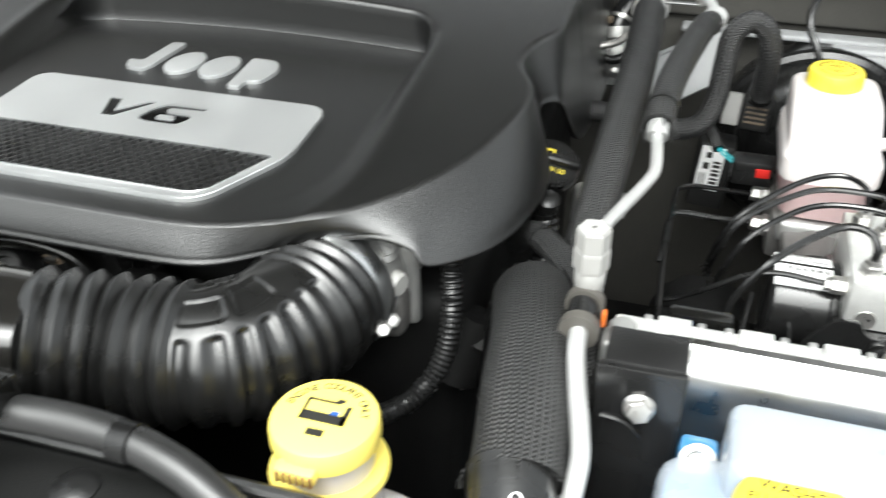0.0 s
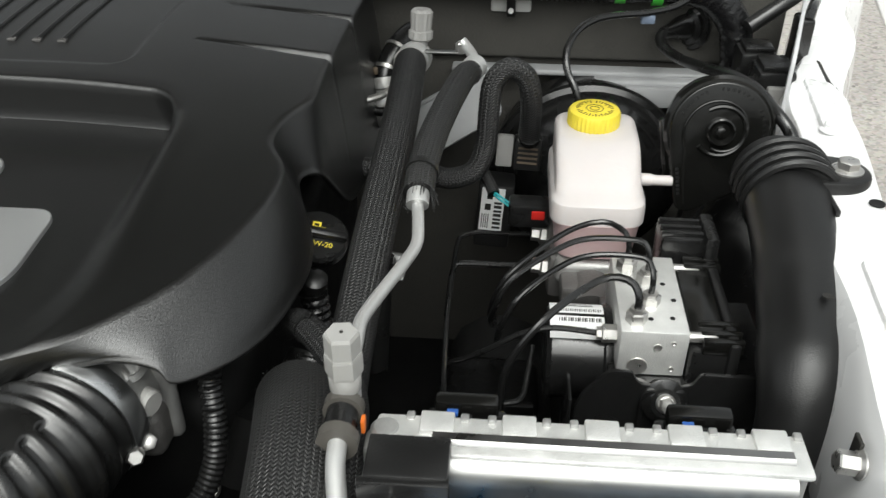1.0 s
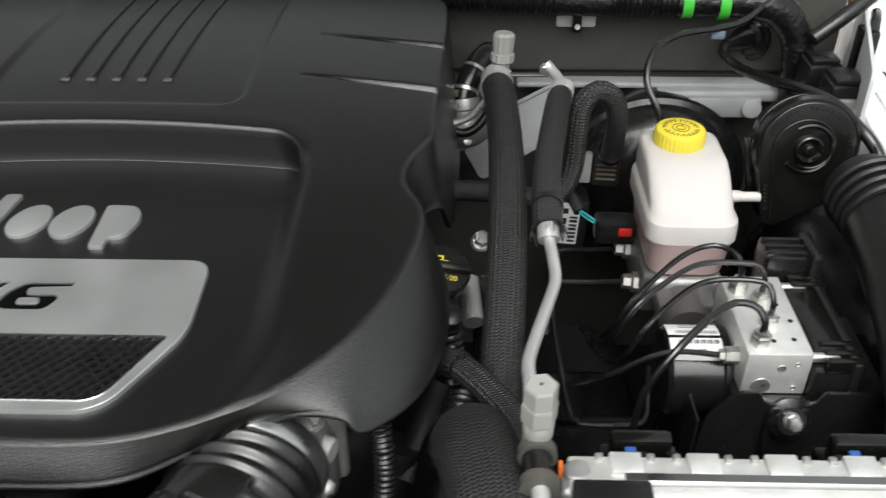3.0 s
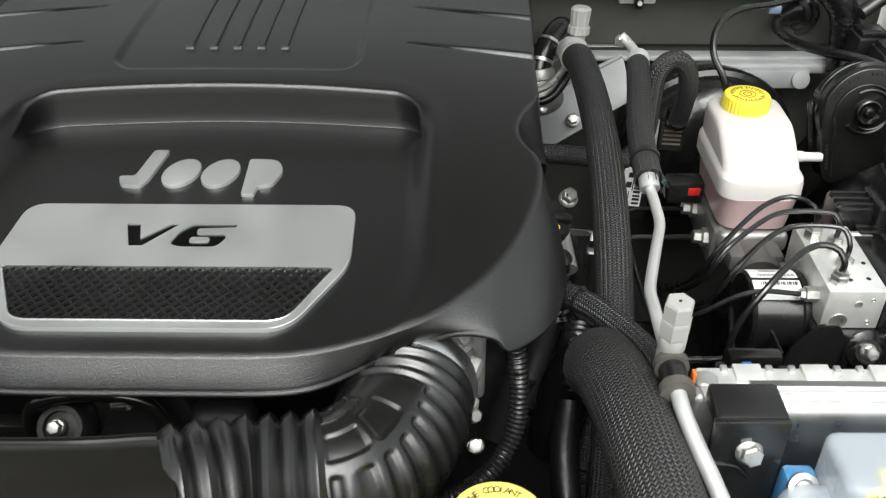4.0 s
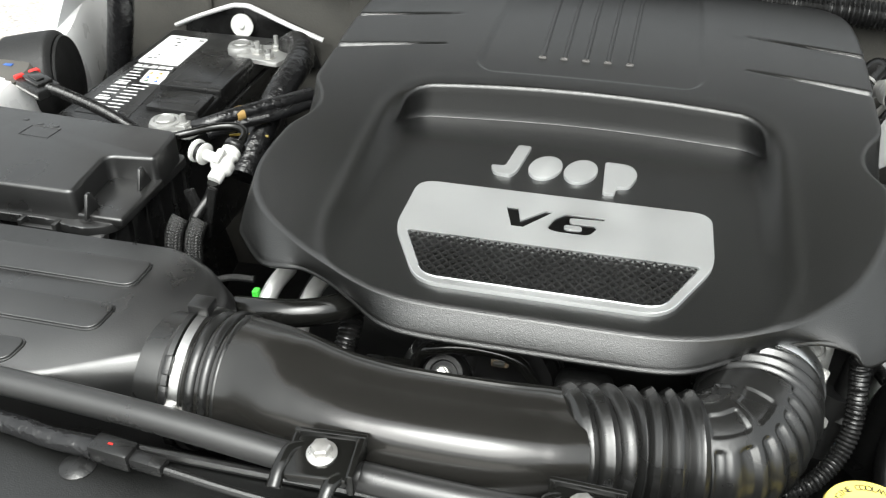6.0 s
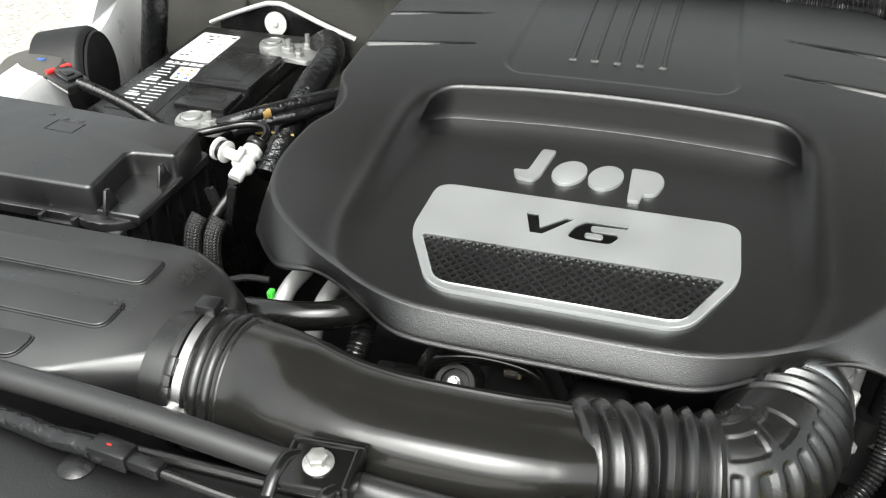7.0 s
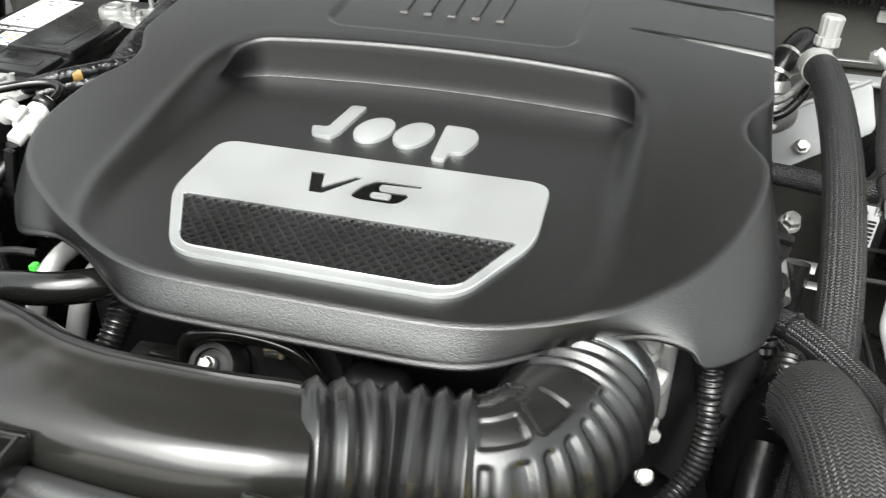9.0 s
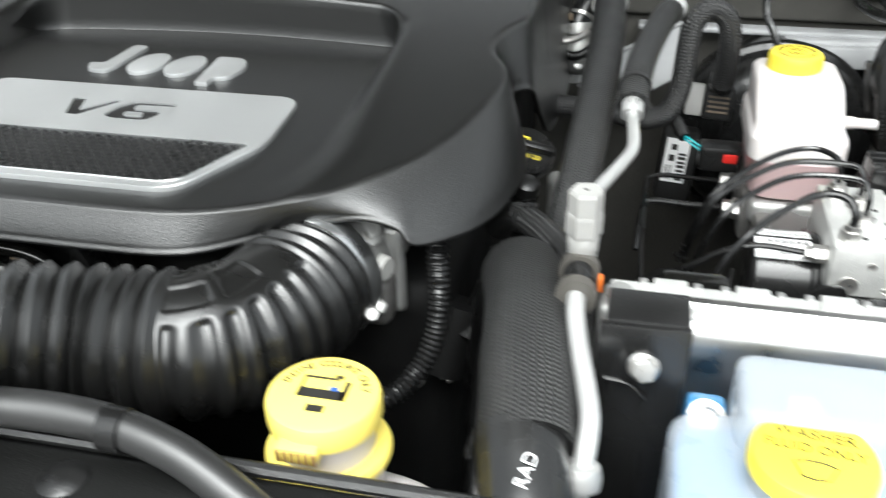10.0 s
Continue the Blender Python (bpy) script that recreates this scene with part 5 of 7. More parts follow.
def coolant_bottle():
    ob = thing("coolant_bottle", (0.24, -0.19, 0.95), "cream plastic coolant bottle with yellow pressure cap", "coolant bottle")
    c = Vector((0.242, -0.188, -0.003))
    part("neck", lathe([(0.030, 0.99), (0.030, 1.040), (0.0265, 1.044), (0.0265, 1.078)], 48, Matrix.Translation(c)), MILKY, ob)
    part("collar", lathe([(0.030, 1.048), (0.0350, 1.050), (0.0355, 1.053), (0.034, 1.056), (0.027, 1.057)], 64, Matrix.Translation(c)), YELLOWP, ob, "yellow collar ring")
    cap = part("cap", lathe([(0.029, 1.0755), (0.0310, 1.0762), (0.0315, 1.079), (0.0315, 1.088), (0.0303, 1.0912), (0.0275, 1.0925)], 72, Matrix.Translation(c)), YELLOWP, ob, "yellow pressure cap")
    grip = block((-0.016, -0.037, 1.0735), (0.008, -0.026, 1.0835), 0.003, m=Matrix.Translation(c))
    g = part("grip_tab", grip, YELLOWP, cap)
    bm = None
    for i in range(6):
        bm = block((-0.014 + i * 0.0038, -0.0378, 1.0752), (-0.0118 + i * 0.0038, -0.0362, 1.0825), 0.0003, m=Matrix.Translation(c), bm=bm)
    part("grip_ribs", bm, COPPER, g, "brown grip ribs", smooth=False)
    top = 1.0927
    text = "ENGINE COOLANT ONLY"
    for i, ch in enumerate(text):
        if ch == " ":
            continue
        a = radians(168 - 156 * i / (len(text) - 1))
        mm = Matrix.Translation(c + Vector((0.0228 * math.cos(a), 0.0228 * math.sin(a), top))) @ Matrix.Rotation(a - math.pi / 2, 4, 'Z')
        part("lettering", words(ch, 0.0066, 0.0001, mm), INK, cap, smooth=False)
    w = Matrix.Translation(c + Vector((0, 0, top)))
    bm = block((-0.0135, -0.006, 0), (0.0135, 0.001, 0.0003), 0, m=w)
    bm = block((-0.0135, -0.006, 0), (-0.0120, 0.011, 0.0003), 0, m=w, bm=bm)
    bm = block((0.0105, -0.006, 0), (0.0135, 0.009, 0.0003), 0, m=w, bm=bm)
    bm = block((-0.0135, 0.0095, 0), (0.006, 0.011, 0.0003), 0, m=w, bm=bm)
    bm = block((0.0035, 0.011, 0), (0.0080, 0.0135, 0.0003), 0, m=w, bm=bm)
    bm = block((-0.005, -0.0165, 0), (0.005, -0.0115, 0.0003), 0, m=w, bm=bm)
    part("pictogram", bm, INK, cap, "black tank pictogram", smooth=False)
    part("pictogram_spot", block((0.003, 0.0005, 0.0002), (0.008, 0.0035, 0.0005), 0, m=w), BLUE, cap, smooth=False)
    tank = rounded([(0.21, -0.235), (0.325, -0.245), (0.325, -0.185), (0.28, -0.165), (0.21, -0.165)], 0.02, 4)
    part("tank", prism(tank, 0.92, 1.018, 0.01, seg=3), MILKY, ob, "cream plastic tank")


def ac_lines():
    big = thing("suction_hose", (0.355, 0.2, 1.0), "thick black hose in a woven sleeve", "hose")
    part("sleeve", sweep([(0.353, 0.432, 1.120), (0.355, 0.405, 1.126), (0.358, 0.32, 1.124), (0.358, 0.22, 1.112), (0.354, 0.12, 1.088), (0.349, 0.04, 1.050), (0.345, -0.02, 0.99), (0.343, -0.05, 0.93)], 0.0165, 28, 0.008), BRAIDFINE, big)
    part("ferrule", sweep([(0.3545, 0.470, 1.112), (0.354, 0.455, 1.116), (0.3535, 0.440, 1.119), (0.353, 0.425, 1.122)], lambda s: 0.0168 + 0.0012 * math.cos(s * 480), 28, 0.0015), ALU, big, "crimped aluminium ferrule")
    part("ferrule_rim", sweep([(0.3531, 0.4275, 1.1215), (0.353, 0.4262, 1.1217)], 0.0178, 28, straight=True), STEEL, big, "bright ferrule rim")
    part("pipe", sweep([(0.3545, 0.47, 1.112), (0.352, 0.495, 1.105), (0.335, 0.515, 1.09), (0.315, 0.52, 1.06), (0.312, 0.52, 1.0)], 0.011, 20), ALU, big)
    cap = thing("service_port_cap", (0.361, 0.472, 1.125), "pale grey ribbed plastic service port cap", "cap", "service port caps")
    part("stem", lathe([(0.008, 0), (0.008, 0.02)], 20, axis((0.359, 0.470, 1.118), (0.05, 0.10, 1))), ALU, cap)
    part("ribbed_cap", lathe([(0.0105, 0), (0.0125, 0.002), (0.0125, 0.010), (0.0105, 0.011), (0.0115, 0.030), (0.009, 0.033)], 60, axis((0.3595, 0.4725, 1.131), (0.05, 0.10, 1)), wobble=lambda a, z: 1 + 0.05 * math.cos(a * 12)), GREYPLASTIC, cap)

    small = thing("liquid_hose", (0.395, 0.25, 1.1), "black hose in a woven sleeve with crimped ends", "hose")
    part("sleeve", sweep([(0.417, 0.392, 1.128), (0.412, 0.365, 1.134), (0.402, 0.30, 1.136), (0.393, 0.24, 1.132), (0.389, 0.19, 1.128), (0.3885, 0.158, 1.122)], 0.0125, 24, 0.008), BRAID, small)
    part("tape_band", sweep([(0.3888, 0.186, 1.1278), (0.3887, 0.181, 1.1271)], 0.0138, 24, straight=True), RUBBER, small, "black band")
    part("crimp", sweep([(0.4165, 0.388, 1.129), (0.419, 0.402, 1.128), (0.421, 0.414, 1.126)], lambda s: 0.0115 + 0.001 * math.cos(s * 700), 20, 0.002), ALU, small, "crimped end")
    part("end_nut", sweep([(0.3885, 0.160, 1.122), (0.3885, 0.153, 1.1195), (0.3887, 0.148, 1.117)], 0.0090, 20, 0.002), ALU, small)
    fray = bmesh.new()
    rnd = random.Random(11)
    mm = axis((0.3885, 0.160, 1.1225), (0, -0.9, -0.35))
    for k in range(70):
        a = rnd.random() * 2 * math.pi
        p = Vector((0.0125 * math.cos(a), 0.0125 * math.sin(a), 0))
        q = p * (1 + rnd.uniform(-0.02, 0.35)) + Vector((0, 0, rnd.uniform(0.005, 0.014)))
        fray = sweep([mm @ p, mm @ p.lerp(q, 0.5), mm @ q], 0.0003, 3, straight=True, bm=fray, caps=False)
    part("frayed_threads", fray, BRAID, small, "frayed sleeve threads")
    part("upper_pipe", sweep([(0.421, 0.414, 1.126), (0.418, 0.432, 1.130), (0.410, 0.445, 1.136), (0.405, 0.448, 1.140)], 0.0055, 14), ALU, small)
    part("clamp_plate", block((0.362, 0.442, 1.127), (0.408, 0.450, 1.1295), 0.001), POLISH, small, "thin joining plate")
    part("clamp_bolt", lathe([(0.006, 0), (0.006, 0.010), (0.004, 0.012)], 6, axis((0.405, 0.447, 1.128), (0, 0, 1))), STEEL, small)

    pipe = thing("aluminium_pipe", (0.37, 0.0, 1.1), "bent aluminium refrigerant pipe with a service port", "pipe")
    part("tube", sweep([(0.3887, 0.150, 1.118), (0.3915, 0.125, 1.110), (0.3915, 0.108, 1.106), (0.384, 0.080, 1.106), (0.3715, 0.035, 1.109), (0.3655, 0.010, 1.110), (0.3655, -0.01, 1.109), (0.366, -0.05, 1.106)], 0.0047, 18, 0.005), ALU, pipe)
    part("lower_tube", sweep([(0.367, -0.062, 1.106), (0.3675, -0.095, 1.102), (0.3690, -0.110, 1.099), (0.3745, -0.135, 1.092), (0.3795, -0.155, 1.087), (0.383, -0.172, 1.082), (0.383, -0.187, 1.074), (0.381, -0.198, 1.052), (0.380, -0.202, 1.01)], 0.0057, 18, 0.005), ALU, pipe)
    part("port_stem", lathe([(0.009, 0), (0.009, 0.020)], 20, axis((0.367, -0.058, 1.100), (0, 0, 1))), ALU, pipe)
    part("rubber_sleeve", sweep([(0.3665, -0.066, 1.1055), (0.367, -0.080, 1.104), (0.3675, -0.092, 1.102)], 0.0095, 20, 0.003), BLACK, pipe)
    for y, z in ((-0.068, 1.1053), (-0.0905, 1.1022)):
        part("clip_ring", sweep([(0.367, y + 0.004, z), (0.367, y - 0.0035, z)], 0.0122, 24, straight=True), base_clip, pipe, "grey-brown retaining clip")
    part("clip_indicator", block((0.379, -0.082, 1.100), (0.3815, -0.076, 1.110), 0.0006), ORANGE, pipe, "orange indicator")
    cap2 = thing("service_port_cap", (0.367, -0.060, 1.112), "pale grey hexagonal plastic service port cap", "cap", "service port caps")
    m = axis((0.3672, -0.0595, 1.116), (0.0, -0.02, 1), 8) @ Matrix.Diagonal((0.70, 0.70, 1, 1))
    part("skirt", lathe([(0.0105, -0.004), (0.0135, 0.0), (0.0140, 0.010), (0.0125, 0.012)], 32, m), GREYPLASTIC, cap2)
    part("hex_top", lathe([(0.0155, 0.011), (0.0160, 0.013), (0.0160, 0.024), (0.0155, 0.026), (0.0150, 0.026), (0.0150, 0.039), (0.0135, 0.041)], 6, m), GREYPLASTIC, cap2, smooth=False)
    part("hole", lathe([(0.0016, 0.041), (0.0016, 0.0414)], 12, m), INK, cap2)
    end = thing("pipe_nut", (0.378, -0.19, 1.05), "pale aluminium pipe fitting at the radiator", "fitting")
    part("nut", lathe([(0.010, 0), (0.0105, 0.006), (0.009, 0.012), (0.007, 0.013)], 24, axis((0.3822, -0.1955, 1.056), (0, 0.3, 1))), ALU, end)


base_clip = base_mat("grey_brown_clip", (0.075, 0.07, 0.062), 0.45)


def radiator_hose():
    ob = thing("radiator_hose", (0.335, -0.13, 1.0), "wide black radiator hose in a coarse woven sleeve", "hose")
    part("sleeve", sweep([(0.327, -0.022, 1.064), (0.331, -0.042, 1.073), (0.337, -0.074, 1.078), (0.341, -0.102, 1.079), (0.345, -0.135, 1.077), (0.349, -0.160, 1.073), (0.352, -0.186, 1.067)], lambda s: 0.0275 + 0.0015 * math.exp(-s * 90), 40, 0.006), BRAID, ob)
    part("inner_hose", sweep([(0.331, -0.040, 1.071), (0.325, -0.014, 1.058), (0.316, 0.002, 1.035), (0.308, 0.008, 1.000), (0.302, 0.008, 0.94)], 0.0225, 28, 0.006), DEEP, ob, "bare black hose above the sleeve")
    part("bare_end", sweep([(0.3475, -0.180, 1.0705), (0.3535, -0.205, 1.062), (0.359, -0.235, 1.048), (0.362, -0.27, 1.01)], 0.0250, 32, 0.006), RUBBER, ob, "bare rubber hose end")
    tm = frame3((0.3560, -0.2182, 1.0846), (-0.2, -0.9, -0.38), (0.08, -0.37, 0.93))
    part("lettering", words("RAD", 0.0095, 0.0002, tm @ Matrix.Rotation(radians(180), 4, 'Z')), PAPER, ob, "white lettering RAD", smooth=False)
    rnd = random.Random(8)
    for c, w, r in (((0.349, -0.185, 1.0685), (0.16, -0.9, -0.3), 0.0276), ((0.328, -0.024, 1.0645), (-0.22, 0.88, -0.38), 0.0285)):
        mm = axis(c, w)
        bm = bmesh.new()
        for k in range(60):
            a = rnd.random() * 2 * math.pi
            p = Vector((r * math.cos(a), r * math.sin(a), 0))
            q = p * (1 + rnd.uniform(-0.03, 0.12)) + Vector((0, 0, rnd.uniform(0.003, 0.008)))
            bm = sweep([mm @ p, mm @ p.lerp(q, 0.5), mm @ q], 0.00022, 3, straight=True, bm=bm, caps=False)
        part("frayed_threads", bm, BRAIDFINE, ob, "frayed sleeve threads")
    low = thing("lower_hose", (0.30, -0.02, 0.95), "dull black hose below the radiator hose", "hose")
    part("sleeve", sweep([(0.318, 0.03, 1.035), (0.312, 0.0, 1.02), (0.306, -0.03, 0.98), (0.308, -0.08, 0.94), (0.312, -0.15, 0.89)], 0.012, 24, 0.008), DEEP, low)
    part("corrugated_collar", sweep([(0.322, 0.045, 1.04), (0.318, 0.028, 1.034), (0.313, 0.005, 1.024)], 0.0145, 28, 0.0012, prof=lambda s, a: 1 + 0.05 * math.cos(s * 2 * math.pi / 0.005)), RUBBER, low)


def corrugated(name, pts, r, label, category="conduit", pitch=0.0042, material=None, parent=None):
    bm = sweep(pts, r, 20, pitch / 5, prof=lambda s, a: 1 + 0.09 * math.cos(2 * math.pi * s / pitch))
    ob = part(name, bm, material or BLACK, parent, label if parent else "")
    return ob if parent else tagged(ob, label, category)


def braided_bits():
    corrugated("wire_conduit", [(0.262, 0.0, 1.085), (0.264, -0.01, 1.065), (0.267, -0.022, 1.035), (0.265, -0.034, 1.01), (0.255, -0.048, 0.99), (0.235, -0.065, 0.975), (0.20, -0.08, 0.965)], 0.0078, "black corrugated wiring conduit under the cover")
    line_thing("sleeved_harness", [(0.292, 0.085, 1.040), (0.300, 0.070, 1.056), (0.312, 0.055, 1.069), (0.330, 0.032, 1.074), (0.348, 0.006, 1.075), (0.360, -0.018, 1.077), (0.367, -0.045, 1.079), (0.369, -0.075, 1.078), (0.371, -0.11, 1.06)], 0.0105, BRAIDFINE, "flat woven black wiring sleeve", "harness", 20)
    t = thing("cable_tie", (0.32, 0.045, 1.07), "pale cable tie round the woven sleeve", "cable tie")
    part("band", sweep([(0.3190, 0.0465, 1.0715), (0.3205, 0.0445, 1.0718)], 0.0113, 20, straight=True), BLACK, t)
    part("head", block((0.318, 0.043, 1.0815), (0.323, 0.049, 1.0850), 0.001), BLACK, t)
    hoop = thing("vacuum_hose", (0.455, 0.40, 1.0), "looped black vacuum hose in a woven sleeve", "hose")
    part("sleeve", sweep([(0.285, 0.368, 1.030), (0.330, 0.370, 1.028), (0.375, 0.372, 1.022), (0.400, 0.372, 1.018), (0.424, 0.376, 1.026), (0.435, 0.385, 1.050), (0.4375, 0.391, 1.090), (0.441, 0.396, 1.117), (0.456, 0.400, 1.131), (0.473, 0.402, 1.122), (0.480, 0.405, 1.098), (0.481, 0.415, 1.066), (0.481, 0.428, 1.040)], 0.0112, 24, 0.006), BRAIDCOARSE, hoop)
    part("end_band", sweep([(0.481, 0.426, 1.044), (0.481, 0.429, 1.038)], 0.0122, 20, straight=True), RUBBER, hoop, "black end band")
    plug = thing("wiring_connector", (0.483, 0.44, 1.0), "black wiring connector with a printed face", "connector")
    pm = frame3((0.481, 0.440, 1.014), (1, -0.02, -0.05), (0, -1, 0.2))
    part("body", block((-0.0155, -0.019, -0.02), (0.0155, 0.019, 0.0), 0.003, m=pm), MATT, plug)
    part("cable_boot", lathe([(0.012, 0), (0.012, 0.012), (0.0105, 0.020)], 20, axis((0.481, 0.446, 1.028), (0, 0, 1))), BLACK, plug)
    bm = None
    for i in range(4):
        bm = block((-0.011, -0.011 + 0.0055 * i, 0), (0.011, -0.0085 + 0.0055 * i, 0.0003), 0, m=pm, bm=bm)
    part("printing", bm, DIMBROWN, plug, "brown printed bars", smooth=False)
    part("white_clip", block((-0.035, -0.017, -0.012), (-0.0165, 0.019, -0.002), 0.002, m=pm), GREYPLASTIC, plug, "pale clip")
    sw = thing("level_switch_plug", (0.492, 0.36, 0.98), "black sensor plug with a red locking tab", "connector")
    part("body", block((0.462, 0.352, 0.972), (0.505, 0.378, 1.0), 0.004), BLACK, sw)
    part("red_lock", block((0.486, 0.3505, 0.984), (0.500, 0.356, 0.994), 0.001), RED, sw, "red locking tab")
    for i in range(2):
        part("wire", sweep([(0.463, 0.366, 0.990 + 0.004 * i), (0.450, 0.375, 0.995 + 0.004 * i), (0.440, 0.385, 1.0)], 0.0012, 6), TEAL, sw, "teal wire")
    line_thing("plug_cable", [(0.446, 0.378, 0.998), (0.440, 0.390, 1.005), (0.432, 0.40, 1.012), (0.42, 0.41, 1.01)], 0.0065, BRAIDFINE, "short black taped cable", "cable", 14)
    line_thing("black_hose", [(0.345, 0.235, 1.01), (0.343, 0.222, 0.97), (0.34, 0.20, 0.90)], 0.012, RUBBER, "upright black rubber hose", "hose", 18)


def strut_and_junk():
    # shock tower hump and small bits between engine and fender
    st = thing("white_body_flange", (0.385, 0.53, 0.98), "white painted body flange with a bolt", "body flange")
    m = frame3((0.388, 0.566, 1.000), (0.78, 0.10, 0.52), (-0.10, -0.75, 0.62))
    sheet = rounded([(-0.075, -0.030), (0.055, -0.034), (0.075, 0.024), (-0.030, 0.034), (-0.075, 0.020)], 0.010, 4)
    part("sheet", prism(sheet, -0.004, 0.0, 0.0015, m=m), LEDGE, st)
    part("folded_edge", sweep([m @ Vector(p) for p in ((-0.074, 0.020, 0.0), (-0.030, 0.033, 0.002), (0.074, 0.024, 0.001))], 0.003, 8, 0.01), LEDGE, st)
    bolt("flange_bolt", (0.374, 0.549, 0.979), (-0.1, -0.75, 0.62), 0.006, 0.010, 1.6, "dull steel bolt on the body flange")
    ex = thing("expansion_valve", (0.335, 0.51, 1.05), "cast aluminium valve and pipe clamp at the firewall", "valve")
    part("body", lathe([(0.0165, 0), (0.0175, 0.003), (0.0175, 0.012), (0.0145, 0.014), (0.0145, 0.030), (0.011, 0.034)], 28, axis((0.318, 0.482, 1.083), (0.12, -0.35, -0.9))), CAST, ex)
    part("casting", lathe([(0.012, -0.022), (0.021, -0.018), (0.025, -0.008), (0.025, 0.002), (0.021, 0.012), (0.013, 0.019), (0.006, 0.021)], 32, axis((0.324, 0.474, 1.052), (0.25, -0.75, 0.6)), wobble=lambda a, z: 1 + 0.05 * math.cos(3 * a + 1)), CAST, ex, "rounded rough casting")
    part("cross_pipe", sweep([(0.303, 0.452, 1.060), (0.316, 0.448, 1.056), (0.332, 0.450, 1.062), (0.346, 0.458, 1.078), (0.352, 0.468, 1.09)], 0.0052, 12), BLACK, ex, "thin black pipe across")
    part("small_screw", lathe([(0.005, 0), (0.005, 0.005), (0.003, 0.006)], 6, axis((0.322, 0.455, 1.042), (0.2, -0.8, 0.5))), STEEL, ex)
    part("orange_tab", block((0.302, 0.470, 1.090), (0.312, 0.474, 1.098), 0.001), DIMBROWN, ex, "rusty brown tab")
    part("black_elbow", sweep([(0.354, 0.540, 1.108), (0.345, 0.530, 1.117), (0.335, 0.515, 1.112), (0.325, 0.500, 1.100), (0.318, 0.486, 1.084), (0.318, 0.482, 1.078)], 0.0135, 24), BLACK, ex, "black pipe elbow")
    for p, q in (((0.3305, 0.5085, 1.107), (0.3290, 0.506, 1.105)), ((0.3205, 0.4915, 1.0905), (0.3195, 0.489, 1.0875))):
        part("clamp_ring", sweep([p, q], 0.0150, 28, straight=True), STEEL, ex, "thin steel clamp ring")
    part("stay", sweep([(0.300, 0.420, 1.08), (0.325, 0.432, 1.085), (0.345, 0.450, 1.10)], 0.004, 10), STEEL, ex)
    oc = thing("oil_filler_cap", (0.30, 0.165, 1.06), "black oil filler cap printed in yellow", "cap")
    n = Vector((0.25, -0.35, 0.9))
    m = frame3((0.301, 0.176, 1.066), (1, 0.1, -0.25), n) @ Matrix.Diagonal((0.82, 0.82, 1, 1))
    part("disc", lathe([(0.030, -0.012), (0.032, -0.008), (0.032, 0.0), (0.029, 0.003), (0.010, 0.0035)], 40, m), BLACK, oc)
    part("grip", block((-0.030, -0.005, 0.003), (0.030, 0.005, 0.010), 0.003, m=m), BLACK, oc)
    bm = block((-0.008, 0.007, 0.0036), (0.006, 0.009, 0.0042), 0, m=m)
    bm = block((-0.008, 0.007, 0.0036), (-0.006, 0.014, 0.0042), 0, m=m, bm=bm)
    bm = block((-0.001, 0.007, 0.0036), (0.001, 0.014, 0.0042), 0, m=m, bm=bm)
    bm = block((-0.008, 0.0125, 0.0036), (0.001, 0.0145, 0.0042), 0, m=m, bm=bm)
    part("pictogram", bm, YELLOW, oc, "yellow oil can pictogram", smooth=False)
    part("lettering", words("5W-20", 0.0085, 0.0002, m @ Matrix.Translation((0.004, -0.012, 0.0038))), YELLOW, oc, "yellow lettering", smooth=False)
    inj = thing("fuel_connector", (0.30, 0.11, 1.03), "small black wiring plug beside the cover", "connector")
    part("plug", lathe([(0.010, 0), (0.010, 0.016), (0.007, 0.018)], 20, axis((0.308, 0.118, 1.052), (0.2, -0.3, 1))), BLACK, inj)
    part("boot", sweep([(0.308, 0.116, 1.052), (0.310, 0.112, 1.03), (0.312, 0.105, 1.0)], lambda s: 0.011 + 0.001 * math.cos(s * 900), 18, 0.002), BLACK, inj)
    # the two lower castings are coloured black for the shade under the cover
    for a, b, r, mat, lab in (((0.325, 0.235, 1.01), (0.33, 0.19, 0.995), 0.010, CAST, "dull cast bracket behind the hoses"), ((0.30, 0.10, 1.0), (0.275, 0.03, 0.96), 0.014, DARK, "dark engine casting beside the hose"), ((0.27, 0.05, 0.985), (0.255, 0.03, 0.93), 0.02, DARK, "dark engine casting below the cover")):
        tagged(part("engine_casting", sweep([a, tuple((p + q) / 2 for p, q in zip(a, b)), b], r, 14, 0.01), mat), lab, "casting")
    bolt("engine_bolt", (0.337, 0.282, 1.022), (0.1, -0.5, 0.85), 0.0075, 0.01, 1.4, "silver bolt head behind the thick hose", group="engine bolts")
    bolt("engine_bolt", (0.256, 0.043, 0.916), (0.0, -0.7, 0.7), 0.007, 0.01, 1.4, "silver bolt head low on the engine", group="engine bolts")
    bolt("engine_bolt", (0.235, 0.02, 0.925), (0.0, -0.7, 0.7), 0.006, 0.008, 1.4, "silver bolt head low on the engine", group="engine bolts")
    gc = thing("green_clip", (0.2906, 0.074, 0.94), "small bright green wiring clip", "clip")
    part("body", block((-0.008, -0.003, -0.003), (0.008, 0.003, 0.003), 0.0012, m=frame3((0.2906, 0.074, 0.9476), (0.9, 0.1, 0.4), (0, -0.5, 0.8))), GREEN, gc)
    line_thing("grey_pipe", [(0.296, 0.138, 0.980), (0.308, 0.140, 0.988), (0.319, 0.132, 0.986), (0.324, 0.116, 0.972), (0.321, 0.100, 0.945), (0.314, 0.085, 0.905)], 0.0058, ALU, "pale bent metal pipe below the cover", "pipe", 14)
